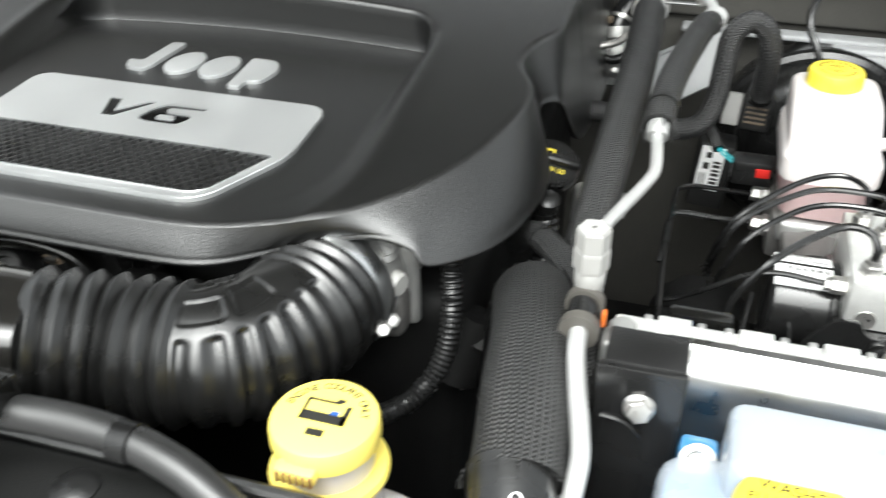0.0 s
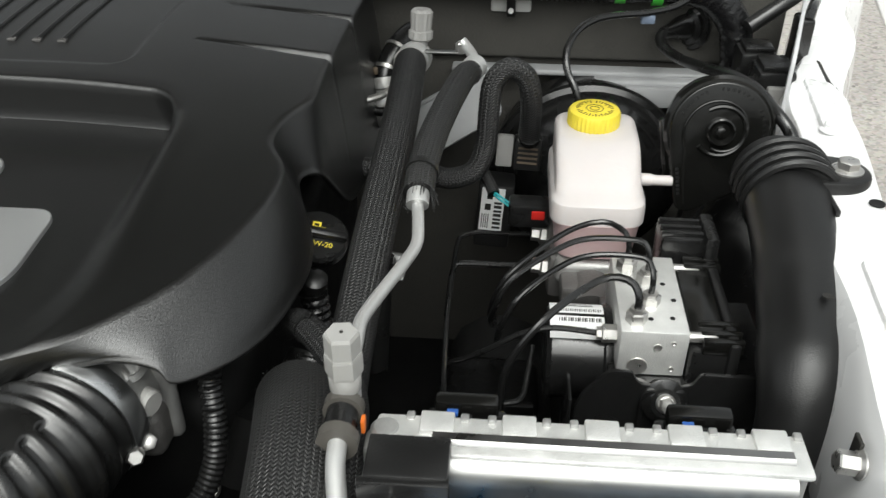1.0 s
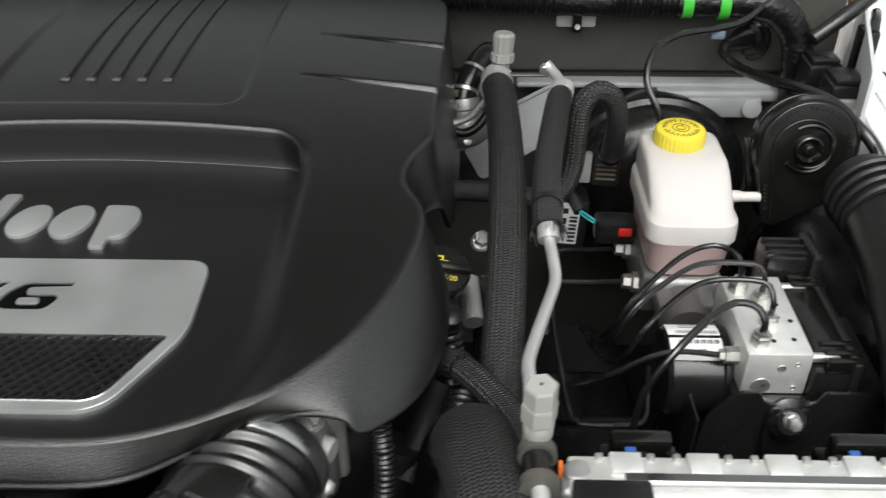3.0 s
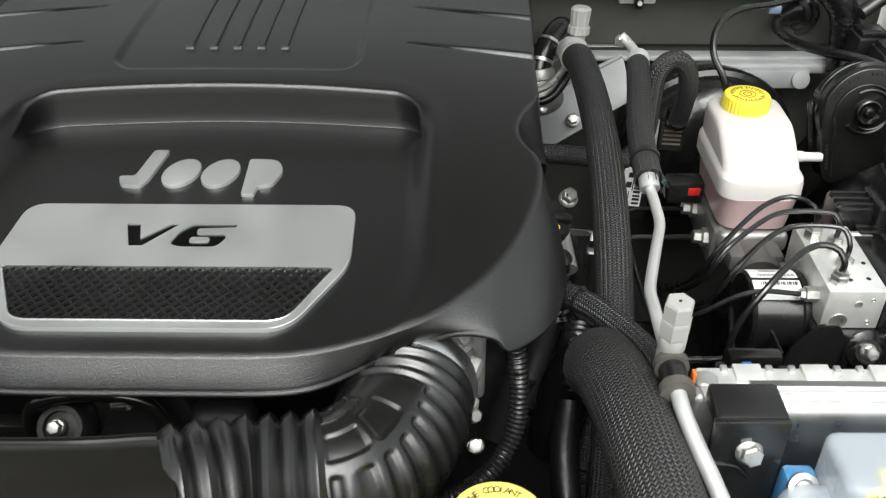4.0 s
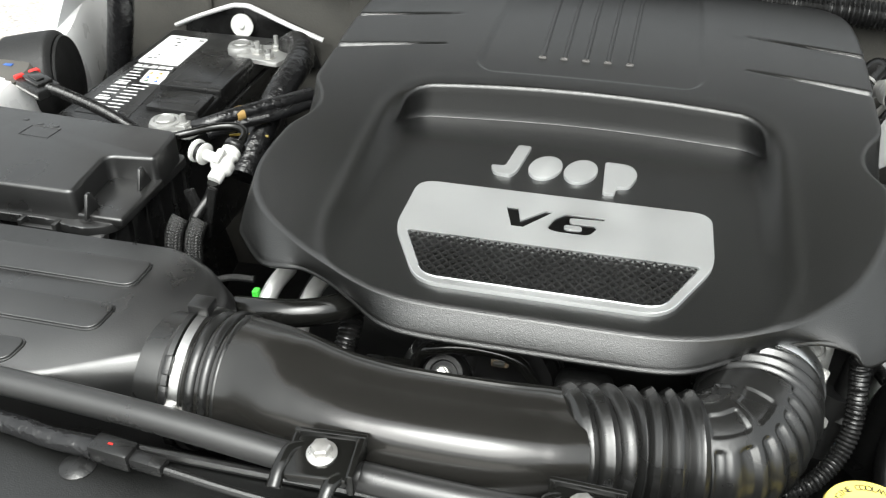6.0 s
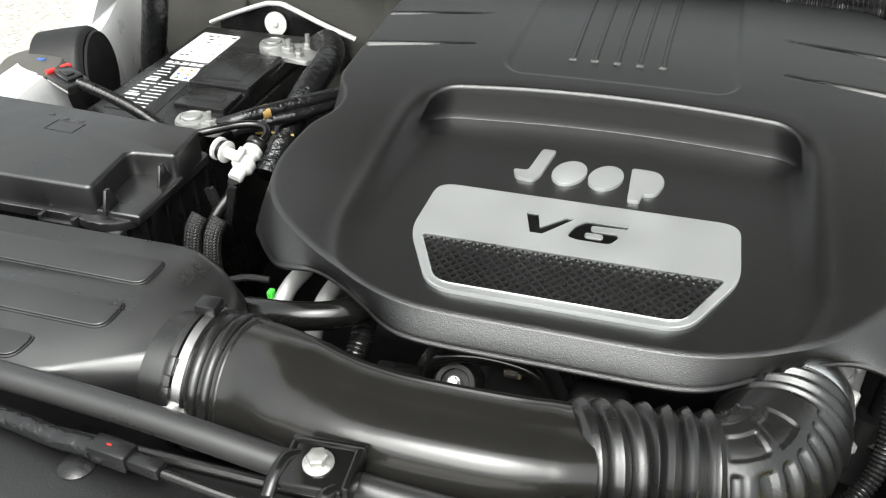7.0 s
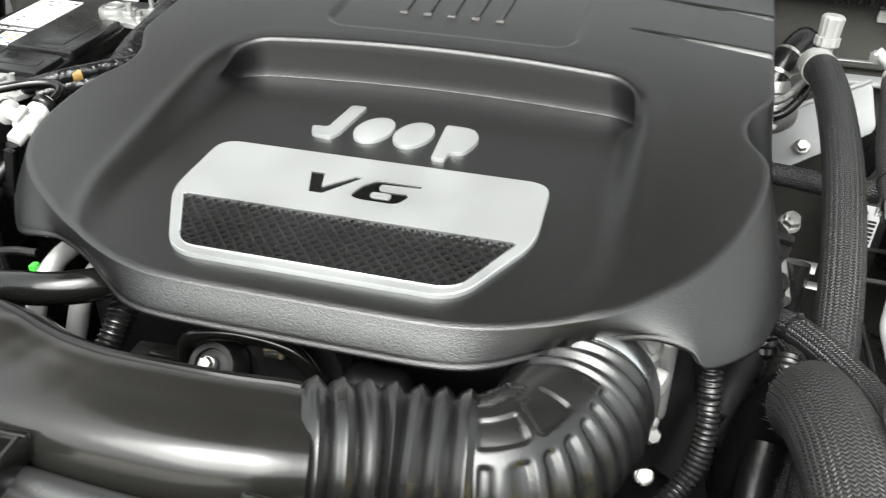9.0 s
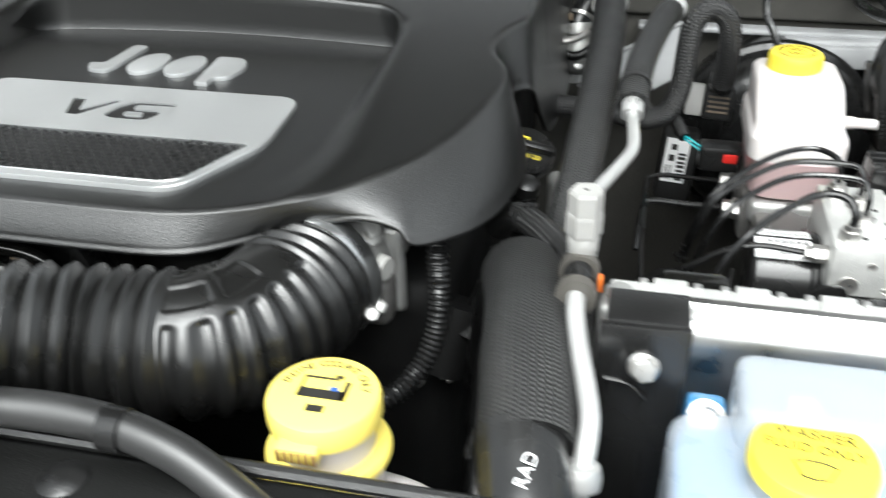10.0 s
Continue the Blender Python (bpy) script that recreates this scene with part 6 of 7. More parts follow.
    tab = thing("heat_shield_tab", (0.35, 0.245, 0.98), "shiny bent metal tab between the hoses", "metal tab")
    part("upper_leaf", block((-0.014, -0.006, -0.001), (0.014, 0.006, 0.001), 0.0006, m=frame3((0.350, 0.246, 1.000), (0.9, -0.3, 0.1), (-0.1, -0.6, 0.8))), POLISH, tab)
    part("lower_leaf", block((-0.012, -0.004, -0.001), (0.012, 0.004, 0.001), 0.0006, m=frame3((0.356, 0.228, 0.992), (0.9, -0.35, 0.15), (-0.1, -0.5, 0.85))), POLISH, tab)
    part("stem", block((0.340, 0.236, 0.93), (0.348, 0.246, 0.998), 0.001), DULLCAST, tab)
    for k, (z, r) in enumerate(((1.0, 0.0070), (0.985, 0.0060), (0.965, 0.0065))):
        line_thing("wiring_run", [(0.300 + 0.006 * k, 0.140, z), (0.322, 0.120 - 0.014 * k, z + 0.012), (0.340, 0.080 - 0.016 * k, z + 0.004), (0.336, 0.02, z - 0.02), (0.322, -0.03, z - 0.05)], r, BRAIDFINE, "black woven wiring run beside the engine", "wiring", 14, group="engine wiring runs")
    # dark mass below: engine side, frame rail, steering; deep shade is in the colour
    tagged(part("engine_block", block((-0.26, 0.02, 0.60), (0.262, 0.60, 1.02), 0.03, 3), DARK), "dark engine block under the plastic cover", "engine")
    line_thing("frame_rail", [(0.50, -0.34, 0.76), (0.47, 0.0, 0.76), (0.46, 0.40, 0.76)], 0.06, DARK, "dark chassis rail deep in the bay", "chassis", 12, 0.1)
    bx = thing("dark_cover_box", (0.45, 0.18, 0.85), "crinkled black plastic cover deep in the bay", "cover")
    part("body", block((0.40, 0.12, 0.76), (0.50, 0.28, 0.86), 0.012, 3), DEEP, bx)
    part("ridge", block((0.405, 0.19, 0.855), (0.495, 0.20, 0.87), 0.003), DEEP, bx)


def firewall_items():
    h = thing("engine_harness", (0.5, 0.6, 1.14), "thick black corrugated wiring harness along the firewall", "harness")
    corrugated("conduit", [(-0.45, 0.604, 1.165), (0.0, 0.604, 1.170), (0.25, 0.602, 1.165), (0.40, 0.600, 1.158), (0.52, 0.598, 1.156), (0.575, 0.597, 1.156)], 0.0175, "corrugated conduit", parent=h, pitch=0.006)
    part("taped_run", sweep([(0.570, 0.597, 1.156), (0.64, 0.595, 1.158), (0.685, 0.592, 1.150), (0.715, 0.590, 1.120), (0.724, 0.585, 1.085), (0.728, 0.58, 1.04)], 0.019, 24, 0.006), TAPE, h, "tape-wrapped run")
    part("taped_band", sweep([(0.425, 0.600, 1.157), (0.455, 0.599, 1.157), (0.490, 0.599, 1.156)], 0.0190, 24, 0.006), TAPE, h, "taped band")
    for x, r in ((0.575, 0.0202), (0.618, 0.0216)):
        part("green_tape", sweep([(x, 0.597, 1.157), (x + 0.012, 0.5965, 1.1575)], r, 24, straight=True), GREEN, h, "bright green tape")
    cl = thing("harness_clip", (0.455, 0.615, 1.12), "white plate with a black harness clip", "clip")
    part("plate", block((0.431, 0.6205, 1.114), (0.480, 0.6275, 1.129), 0.003), WHITEPLASTIC, cl)
    part("strap", block((0.450, 0.606, 1.1125), (0.461, 0.621, 1.145), 0.002), BLACK, cl)
    part("stud", lathe([(0.0035, 0), (0.003, 0.004)], 14, axis((0.4555, 0.606, 1.121), (0, -1, 0.1))), WHITEPLASTIC, cl)
    gr = thing("firewall_grommet", (0.664, 0.62, 1.1), "round rubber grommet in the firewall", "grommet")
    part("cone", lathe([(0.029, 0), (0.030, 0.002), (0.029, 0.005), (0.024, 0.006), (0.022, 0.010), (0.016, 0.012), (0.014, 0.022), (0.0085, 0.040), (0.007, 0.052)], 40, axis((0.677, 0.634, 1.100), (-0.75, -0.65, 0.02))), RUBBER, gr)
    line_thing("wiper_cable", [(0.641, 0.602, 1.100), (0.635, 0.596, 1.099), (0.636, 0.586, 1.092), (0.652, 0.560, 1.086), (0.668, 0.50, 1.099), (0.684, 0.45, 1.112), (0.700, 0.40, 1.118), (0.714, 0.36, 1.110), (0.724, 0.345, 1.100), (0.727, 0.33, 1.090), (0.728, 0.31, 1.06)], 0.0062, RUBBER, "black cable from the firewall grommet", "cable", 12)
    line_thing("bulkhead_cable", [(0.725, 0.560, 1.125), (0.760, 0.575, 1.145), (0.80, 0.60, 1.165)], 0.009, RUBBER, "thick black cable at the fender corner", "cable", 12)
    line_thing("thin_tube", [(0.690, 0.60, 1.185), (0.672, 0.585, 1.162), (0.643, 0.560, 1.148), (0.608, 0.540, 1.145), (0.573, 0.520, 1.148), (0.546, 0.500, 1.149), (0.526, 0.480, 1.142), (0.516, 0.460, 1.128), (0.517, 0.445, 1.113), (0.527, 0.430, 1.095), (0.538, 0.425, 1.06), (0.54, 0.425, 1.02)], 0.0040, RUBBER, "thin looped black vacuum tube", "tube", 10)
    tc = thing("tube_clip", (0.62, 0.54, 1.12), "small blue-grey clip on the thin tube", "clip")
    part("body", block((0.601, 0.538, 1.132), (0.617, 0.546, 1.142), 0.002), GREYBLUE, tc)
    for i, (lo, hi) in enumerate((((0.720, 0.46, 1.00), (0.760, 0.505, 1.110)), ((0.714, 0.52, 1.02), (0.754, 0.56, 1.108)))):
        b = thing("relay_box", lo, "black plastic relay box at the fender corner", "relay box", "relay boxes")
        part("case", block(lo, hi, 0.004), BLACK, b)
        part("lid", block((lo[0] + 0.004, lo[1] + 0.004, hi[2] - 0.001), (hi[0] - 0.004, hi[1] - 0.004, hi[2] + 0.006), 0.002), BLACK, b)
        if i == 0:
            part("latch", block((0.730, 0.452, 1.070), (0.750, 0.462, 1.096), 0.002), GREYPLASTIC, b, "grey latch")
    # grey panel beside the relay boxes and the hinge at the corner
    side = thing("fender_brace", (0.79, 0.55, 1.0), "grey painted upright panel at the fender corner", "panel")
    m = frame3((0.772, 0.520, 1.050), (0.30, 0.95, 0), (-0.95, 0.30, 0))
    part("sheet", prism(rounded([(-0.12, -0.10), (0.14, -0.10), (0.14, 0.095), (0.02, 0.085), (-0.04, 0.05), (-0.12, 0.045)], 0.012, 3), 0, 0.004, 0.001, m=m), PRIMER, side)
    hc = thing("cowl_corner_panel", (0.86, 0.72, 1.0), "grey-white folded body panel at the cowl corner", "panel")
    part("sheet", prism(rounded([(0.838, 1.24), (0.846, 1.092), (0.868, 1.070), (0.876, 1.074), (0.882, 1.24)], 0.006, 3), 0, 0.004, 0.001, m=Matrix.Translation((0, 0.722, 0)) @ Matrix.Rotation(radians(90), 4, 'X')), PRIMER, hc)
    part("flange", block((0.872, 0.716, 1.080), (0.886, 0.724, 1.24), 0.002), PAINT, hc, "white outer flange")
    hg = thing("hood_hinge", (0.80, 0.57, 1.14), "black stamped hood hinge at the fender corner", "hinge")
    part("leaf", block((0.772, 0.530, 1.085), (0.790, 0.560, 1.145), 0.004), PAINTBLACK, hg)
    part("arm", sweep([(0.782, 0.535, 1.142), (0.79, 0.555, 1.15), (0.800, 0.580, 1.150)], 0.006, 10), PAINTBLACK, hg)
    part("pin", lathe([(0.007, 0), (0.007, 0.012), (0.005, 0.014)], 16, axis((0.788, 0.60, 1.155), (-1, 0, 0.2))), COPPER, hg, "rusty pin")


brake_reservoir()
master_cylinder()
brake_booster()
abs_unit()
brake_lines()
horn()
fender_duct()
abs_bracket()
control_module()
washer_bottle()
coolant_bottle()
ac_lines()
radiator_hose()
braided_bits()
strut_and_junk()
firewall_items()


# ---- battery side ----
def battery():
    ob = thing("battery", (-0.57, 0.39, 0.89), "black car battery with white and coloured labels", "battery")
    x0, x1, y0, y1 = -0.649, -0.476, 0.216, 0.556
    part("case", block((x0, y0, 0.885), (x1, y1, 1.055), 0.006, 3), BLACK, ob)
    part("lid", block((x0 - 0.002, y0 - 0.002, 1.050), (x1 + 0.002, y1 + 0.002, 1.072), 0.005, 3), BLACK, ob)
    part("raised_cover", prism(rounded([(-0.562, 0.347), (-0.472, 0.347), (-0.476, 0.460), (-0.562, 0.455)], 0.006, 3), 1.070, 1.0800, 0.003, seg=2), BLACK, ob, "raised black vent cover")
    part("front_cover", prism(rounded([(-0.546, 0.284), (-0.474, 0.284), (-0.476, 0.338), (-0.520, 0.341), (-0.528, 0.334), (-0.546, 0.332)], 0.004, 3), 1.070, 1.0785, 0.0025, seg=2), BLACK, ob, "raised black front cover")
    part("panel_line", prism(rounded([(-0.548, 0.362), (-0.494, 0.362), (-0.496, 0.440), (-0.506, 0.447), (-0.548, 0.445)], 0.006, 3), 1.0795, 1.0808, 0.0005), BLACK, ob)
    part("handle_recess", prism(rounded([(-0.540, 0.300), (-0.486, 0.300), (-0.486, 0.318), (-0.540, 0.318)], 0.004, 3), 1.0780, 1.0793, 0.0005), BLACK, ob)
    s = part("label_sheet", prism(rounded([(-0.637, 0.427), (-0.574, 0.424), (-0.577, 0.527), (-0.639, 0.530)], 0.004, 3), 1.0720, 1.0730, 0.0002), PAPER, ob, "white printed label")
    rnd = random.Random(3)
    bm = None
    for i in range(7):
        y = 0.515 - i * 0.0125
        x = -0.630
        while x < -0.586:
            w = rnd.uniform(0.002, 0.008)
            if rnd.random() < 0.55:
                bm = block((x, y, 1.0730), (x + w, y + rnd.choice((0.0012, 0.0016, 0.0040)), 1.0732), 0, bm=bm)
            x += w + 0.002
    part("printing", bm, INK, s, smooth=False)
    g = part("label_sheet", prism(rounded([(-0.634, 0.262), (-0.556, 0.256), (-0.572, 0.418), (-0.635, 0.423)], 0.004, 3), 1.0720, 1.0728, 0.0002), base_mat("dark_printed_label", (0.018, 0.018, 0.018), 0.3), ob, "dark label with white printing")
    bm = None
    for i in range(15):
        y = 0.272 + i * 0.0098
        for x0, x1 in ((-0.628, -0.606), (-0.603, -0.576)):
            if y > 0.355 and x0 > -0.61:
                continue
            h = 0.0065 if i in (3, 8) and x0 < -0.61 else 0.0022
            bm = block((x0, y, 1.0728), (x1 - rnd.uniform(0.0, 0.008), y + h, 1.0730), 0, bm=bm)
    for i in range(5):
        bm = block((-0.632 + 0.012 * i, 0.4085, 1.0728), (-0.632 + 0.012 * i + rnd.uniform(0.005, 0.010), 0.4165, 1.0730), 0, bm=bm)
    part("printing", bm, PAPER, g, "white printed bars", smooth=False)
    c = part("warning_label", prism(rounded([(-0.598, 0.362), (-0.565, 0.360), (-0.574, 0.402), (-0.604, 0.401)], 0.002, 2), 1.0727, 1.0734, 0.0001), PAPER, ob, "warning label with coloured signs")
    for (x, y), mat in (((-0.596, 0.392), DULLYELLOW), ((-0.582, 0.393), DULLYELLOW), ((-0.594, 0.379), BLUE), ((-0.580, 0.379), DULLYELLOW), ((-0.590, 0.368), DULLGREEN), ((-0.576, 0.368), BLUE)):
        part("sign", prism([(x - 0.004, y - 0.004), (x + 0.004, y - 0.004), (x, y + 0.004)], 1.0734, 1.0736, 0), mat, c, smooth=False)

    def stud(t, x, y, z, h=0.016, r=0.0068):
        part("washer", lathe([(r * 1.25, 0), (r * 1.25, 0.0015), (r * 0.9, 0.0018)], 20, axis((x, y, z), (0, 0, 1))), STEEL, t)
        part("nut", lathe([(r, 0.0015), (r * 1.02, 0.003), (r * 1.02, 0.006), (r * 0.9, 0.0072), (0.0040, 0.0074)], 6, axis((x, y, z), (0, 0, 1))), CAST, t)
        part("stud", sweep([(x, y, z + 0.004), (x, y, z + h)], 0.0035, 14, 0.0005, straight=True, prof=lambda q, a: 1 + 0.06 * math.cos(q * 5000)), CAST, t)

    def clamp(t, x, y, plate, studs):
        top = Matrix.Translation((x, y, 0))
        part("collar", lathe([(0.0195, 1.071), (0.0205, 1.073), (0.0205, 1.081), (0.0190, 1.0845), (0.0145, 1.0855), (0.0130, 1.0840)], 32, top, wobble=lambda a, z: 1 + 0.025 * math.sin(3 * a + 1) + 0.015 * math.sin(7 * a)), CAST, t)
        part("post", lathe([(0.0125, 1.075), (0.0120, 1.0868), (0.0108, 1.0880), (0.0102, 1.0868), (0.003, 1.0866)], 28, top), CAST, t, "worn lead post")
        part("plate", prism(rounded(plate, 0.005, 3), 1.0705, 1.0770, 0.002, seg=2), CAST, t)
        part("ear", block((x + 0.014, y - 0.010, 1.0725), (x + 0.030, y - 0.003, 1.0835), 0.0025, 2), CAST, t)
        part("ear", block((x + 0.014, y + 0.002, 1.0725), (x + 0.029, y + 0.010, 1.0835), 0.0025, 2), CAST, t)
        for sx, sy, h in studs:
            stud(t, sx, sy, 1.0765, h)

    t = thing("battery_terminal", (-0.49, 0.24, 1.07), "grey lead battery clamp with one stud", "battery terminal", "battery terminals")
    clamp(t, -0.494, 0.243, [(-0.500, 0.226), (-0.456, 0.226), (-0.450, 0.244), (-0.454, 0.262), (-0.500, 0.262)], ((-0.471, 0.245, 0.017),))
    part("lug", block((-0.460, 0.237, 1.076), (-0.446, 0.253, 1.084), 0.003, 2, m=None), WHITEPLASTIC, t, "pale bent cable lug")
    t = thing("battery_terminal", (-0.50, 0.49, 1.07), "grey lead battery clamp with three corroded studs", "battery terminal", "battery terminals")
    clamp(t, -0.507, 0.493, [(-0.512, 0.474), (-0.478, 0.462), (-0.440, 0.456), (-0.432, 0.478), (-0.440, 0.516), (-0.470, 0.520), (-0.512, 0.512)], ((-0.479, 0.485, 0.018), (-0.457, 0.473, 0.014), (-0.459, 0.506, 0.020), (-0.441, 0.510, 0.014)))
    part("hold_down", block((-0.484, 0.27, 1.03), (-0.470, 0.50, 1.05), 0.003), BLACK, ob, "black hold-down rail")


def fuse_box():
    ob = thing("fuse_box", (-0.54, 0.08, 1.0), "black plastic fuse box with a stepped lid", "fuse box")
    out = rounded([(-0.72, 0.000), (-0.462, 0.000), (-0.470, 0.074), (-0.418, 0.080), (-0.424, 0.142), (-0.72, 0.158)], [0.005, 0.008, 0.010, 0.006, 0.010, 0.005], 4)
    lid = part("lid", prism(out, 1.086, 1.1195, 0.004, seg=3), SATINBLACK, ob)
    part("step", block((-0.472, 0.002, 1.082), (-0.416, 0.086, 1.093), 0.003, 3), SATINBLACK, lid)
    for x, y in ((-0.452, 0.012), (-0.428, 0.070)):
        part("fin", block((x - 0.0018, y - 0.016, 1.090), (x + 0.0018, y + 0.010, 1.114), 0.001, taper=(1, 0.25)), SATINBLACK, lid)
    rim = rounded([(-0.72, -0.005), (-0.488, -0.005), (-0.470, -0.011), (-0.441, -0.011), (-0.422, 0.004), (-0.421, 0.150), (-0.72, 0.162)], [0.004, 0.010, 0.008, 0.012, 0.014, 0.012, 0.004], 5)
    part("skirt", prism(rim, 1.0775, 1.0870, 0.002, seg=2), SATINBLACK, ob)
    part("base", block((-0.72, 0.004, 0.94), (-0.428, 0.150, 1.080), 0.005), BLACK, ob)
    for y in (0.030, 0.058, 0.086, 0.114, 0.140):
        part("side_rib", block((-0.430, y - 0.0015, 0.97), (-0.4235, y + 0.0015, 1.079), 0.0008), BLACK, ob)
    part("corner_lug", block((-0.450, -0.012, 1.066), (-0.432, 0.002, 1.0785), 0.003), SATINBLACK, ob)
    for x in (-0.500, -0.62):
        c = part("clip", block((x - 0.017, -0.008, 1.056), (x + 0.017, -0.003, 1.079), 0.001), BLACK, ob, "latching clip")
        for d in (-0.020, 0.018):
            part("clip_post", block((x + d - 0.002, -0.015, 1.052), (x + d + 0.003, -0.003, 1.088), 0.0012), SATINBLACK, c)
        part("clip_bar", block((x - 0.018, -0.0155, 1.079), (x + 0.018, -0.010, 1.083), 0.001), SATINBLACK, c)
        part("clip_tongue", block((x - 0.013, -0.0150, 1.067), (x + 0.013, -0.009, 1.0715), 0.001), SATINBLACK, c)
        part("clip_bar", block((x - 0.011, -0.0120, 1.0555), (x + 0.009, -0.008, 1.0585), 0.0008), GREYPLASTIC, c, "pale clip end")
        for d in (-0.006, 0.006):
            part("clip_web", block((x + d - 0.0012, -0.0145, 1.068), (x + d + 0.0012, -0.011, 1.081), 0.0005), SATINBLACK, c)
    arch = [(-0.449 + 0.017 * math.cos(radians(a)), -0.0025, 1.047 + 0.013 * math.sin(radians(a))) for a in range(0, 181, 15)]
    part("loop", sweep(arch + [(-0.466, -0.0025, 1.045), (-0.432, -0.0025, 1.045), (-0.432, -0.0025, 1.047)], 0.0022, 8, straight=True), SATINBLACK, ob)
    part("loop_web", block((-0.464, 0.000, 1.046), (-0.434, 0.006, 1.060), 0.002), BLACK, ob)
    bm = sweep([(-0.585, 0.118, 1.1196), (-0.549, 0.116, 1.1196), (-0.551, 0.094, 1.1196), (-0.587, 0.096, 1.1196), (-0.585, 0.118, 1.1196)], 0.0006, 6, straight=True)
    part("pictogram", bm, SATINBLACK, lid, "moulded battery pictogram")
    for x, y in ((-0.578, 0.122), (-0.558, 0.121), (-0.60, 0.128)):
        part("pictogram", block((x - 0.003, y - 0.002, 1.1193), (x + 0.003, y + 0.002, 1.1201), 0.0003), SATINBLACK, lid)
    ob.matrix_basis = Matrix.Translation((0, 0.010, 0.003)) @ ob.matrix_basis


def air_box():
    ob = thing("air_filter_box", (-0.42, -0.10, 0.95), "black plastic air filter box with raised pads", "air filter box")
    def fall(y):
        return 1.1125 + 0.115 * (y + 0.045)

    bm = bmesh.new()
    rad = [0.01, 0.016, 0.016, 0.012, 0.008, 0.012, 0.01]
    top = rounded([(-0.69, -0.043), (-0.328, -0.043), (-0.284, -0.064), (-0.280, -0.100), (-0.282, -0.155), (-0.372, -0.199), (-0.69, -0.201)], rad, 5)
    brow = rounded([(-0.69, -0.039), (-0.325, -0.039), (-0.277, -0.062), (-0.270, -0.100), (-0.272, -0.159), (-0.371, -0.2035), (-0.69, -0.2055)], rad, 5)
    mid = rounded([(-0.69, -0.035), (-0.318, -0.035), (-0.259, -0.069), (-0.252, -0.094), (-0.262, -0.165), (-0.370, -0.208), (-0.69, -0.209)], rad, 5)
    low = rounded([(-0.69, -0.034), (-0.318, -0.034), (-0.259, -0.069), (-0.252, -0.094), (-0.261, -0.167), (-0.370, -0.209), (-0.69, -0.209)], rad, 5)
    levels = []
    for ring, zf in ((top, fall), (brow, lambda y: fall(y) - 0.0035), (mid, lambda y: fall(y) - 0.020), (low, lambda y: 0.96)):
        levels.append([bm.verts.new((x, y, zf(y))) for x, y in ring])
    n = len(top)
    for a, b in zip(levels, levels[1:]):
        for k in range(n):
            bm.faces.new((a[k], a[(k + 1) % n], b[(k + 1) % n], b[k]))
    bm.faces.new(levels[0])
    bm.faces.new(levels[-1][::-1])
    lid = part("lid", bm, SATINBLACK, ob, angle=50)
    tilt = Matrix.Translation((0, -0.045, 1.1125)) @ Matrix.Rotation(math.atan(0.115), 4, 'X') @ Matrix.Translation((0, 0.045, 0))
    for y0, y1, x1 in ((-0.098, -0.066, -0.336), (-0.151, -0.121, -0.341), (-0.197, -0.172, -0.392)):
        pad = rounded([(-0.67, y0), (x1 - 0.004, y0), (x1, y1), (-0.67, y1)], [0.004, 0.011, 0.008, 0.004], 6)
        base = rounded([(-0.672, y0 - 0.0016), (x1 - 0.0026, y0 - 0.0016), (x1 + 0.0016, y1 + 0.0014), (-0.672, y1 + 0.0014)], [0.004, 0.012, 0.009, 0.004], 6)
        step = part("raised_pad", prism(base, -0.003, 0.0012, 0.0005, m=tilt, seg=2), SATINBLACK, lid)
        part("pad_top", prism(pad, 0.0008, 0.0030, 0.0008, m=tilt, seg=3), SATINBLACK, step)
    part("outlet", sweep([(-0.285, -0.149, 1.070), (-0.272, -0.150, 1.070), (-0.262, -0.150, 1.070)], 0.0490, 48, straight=True), RUBBER, ob, "round outlet spigot")


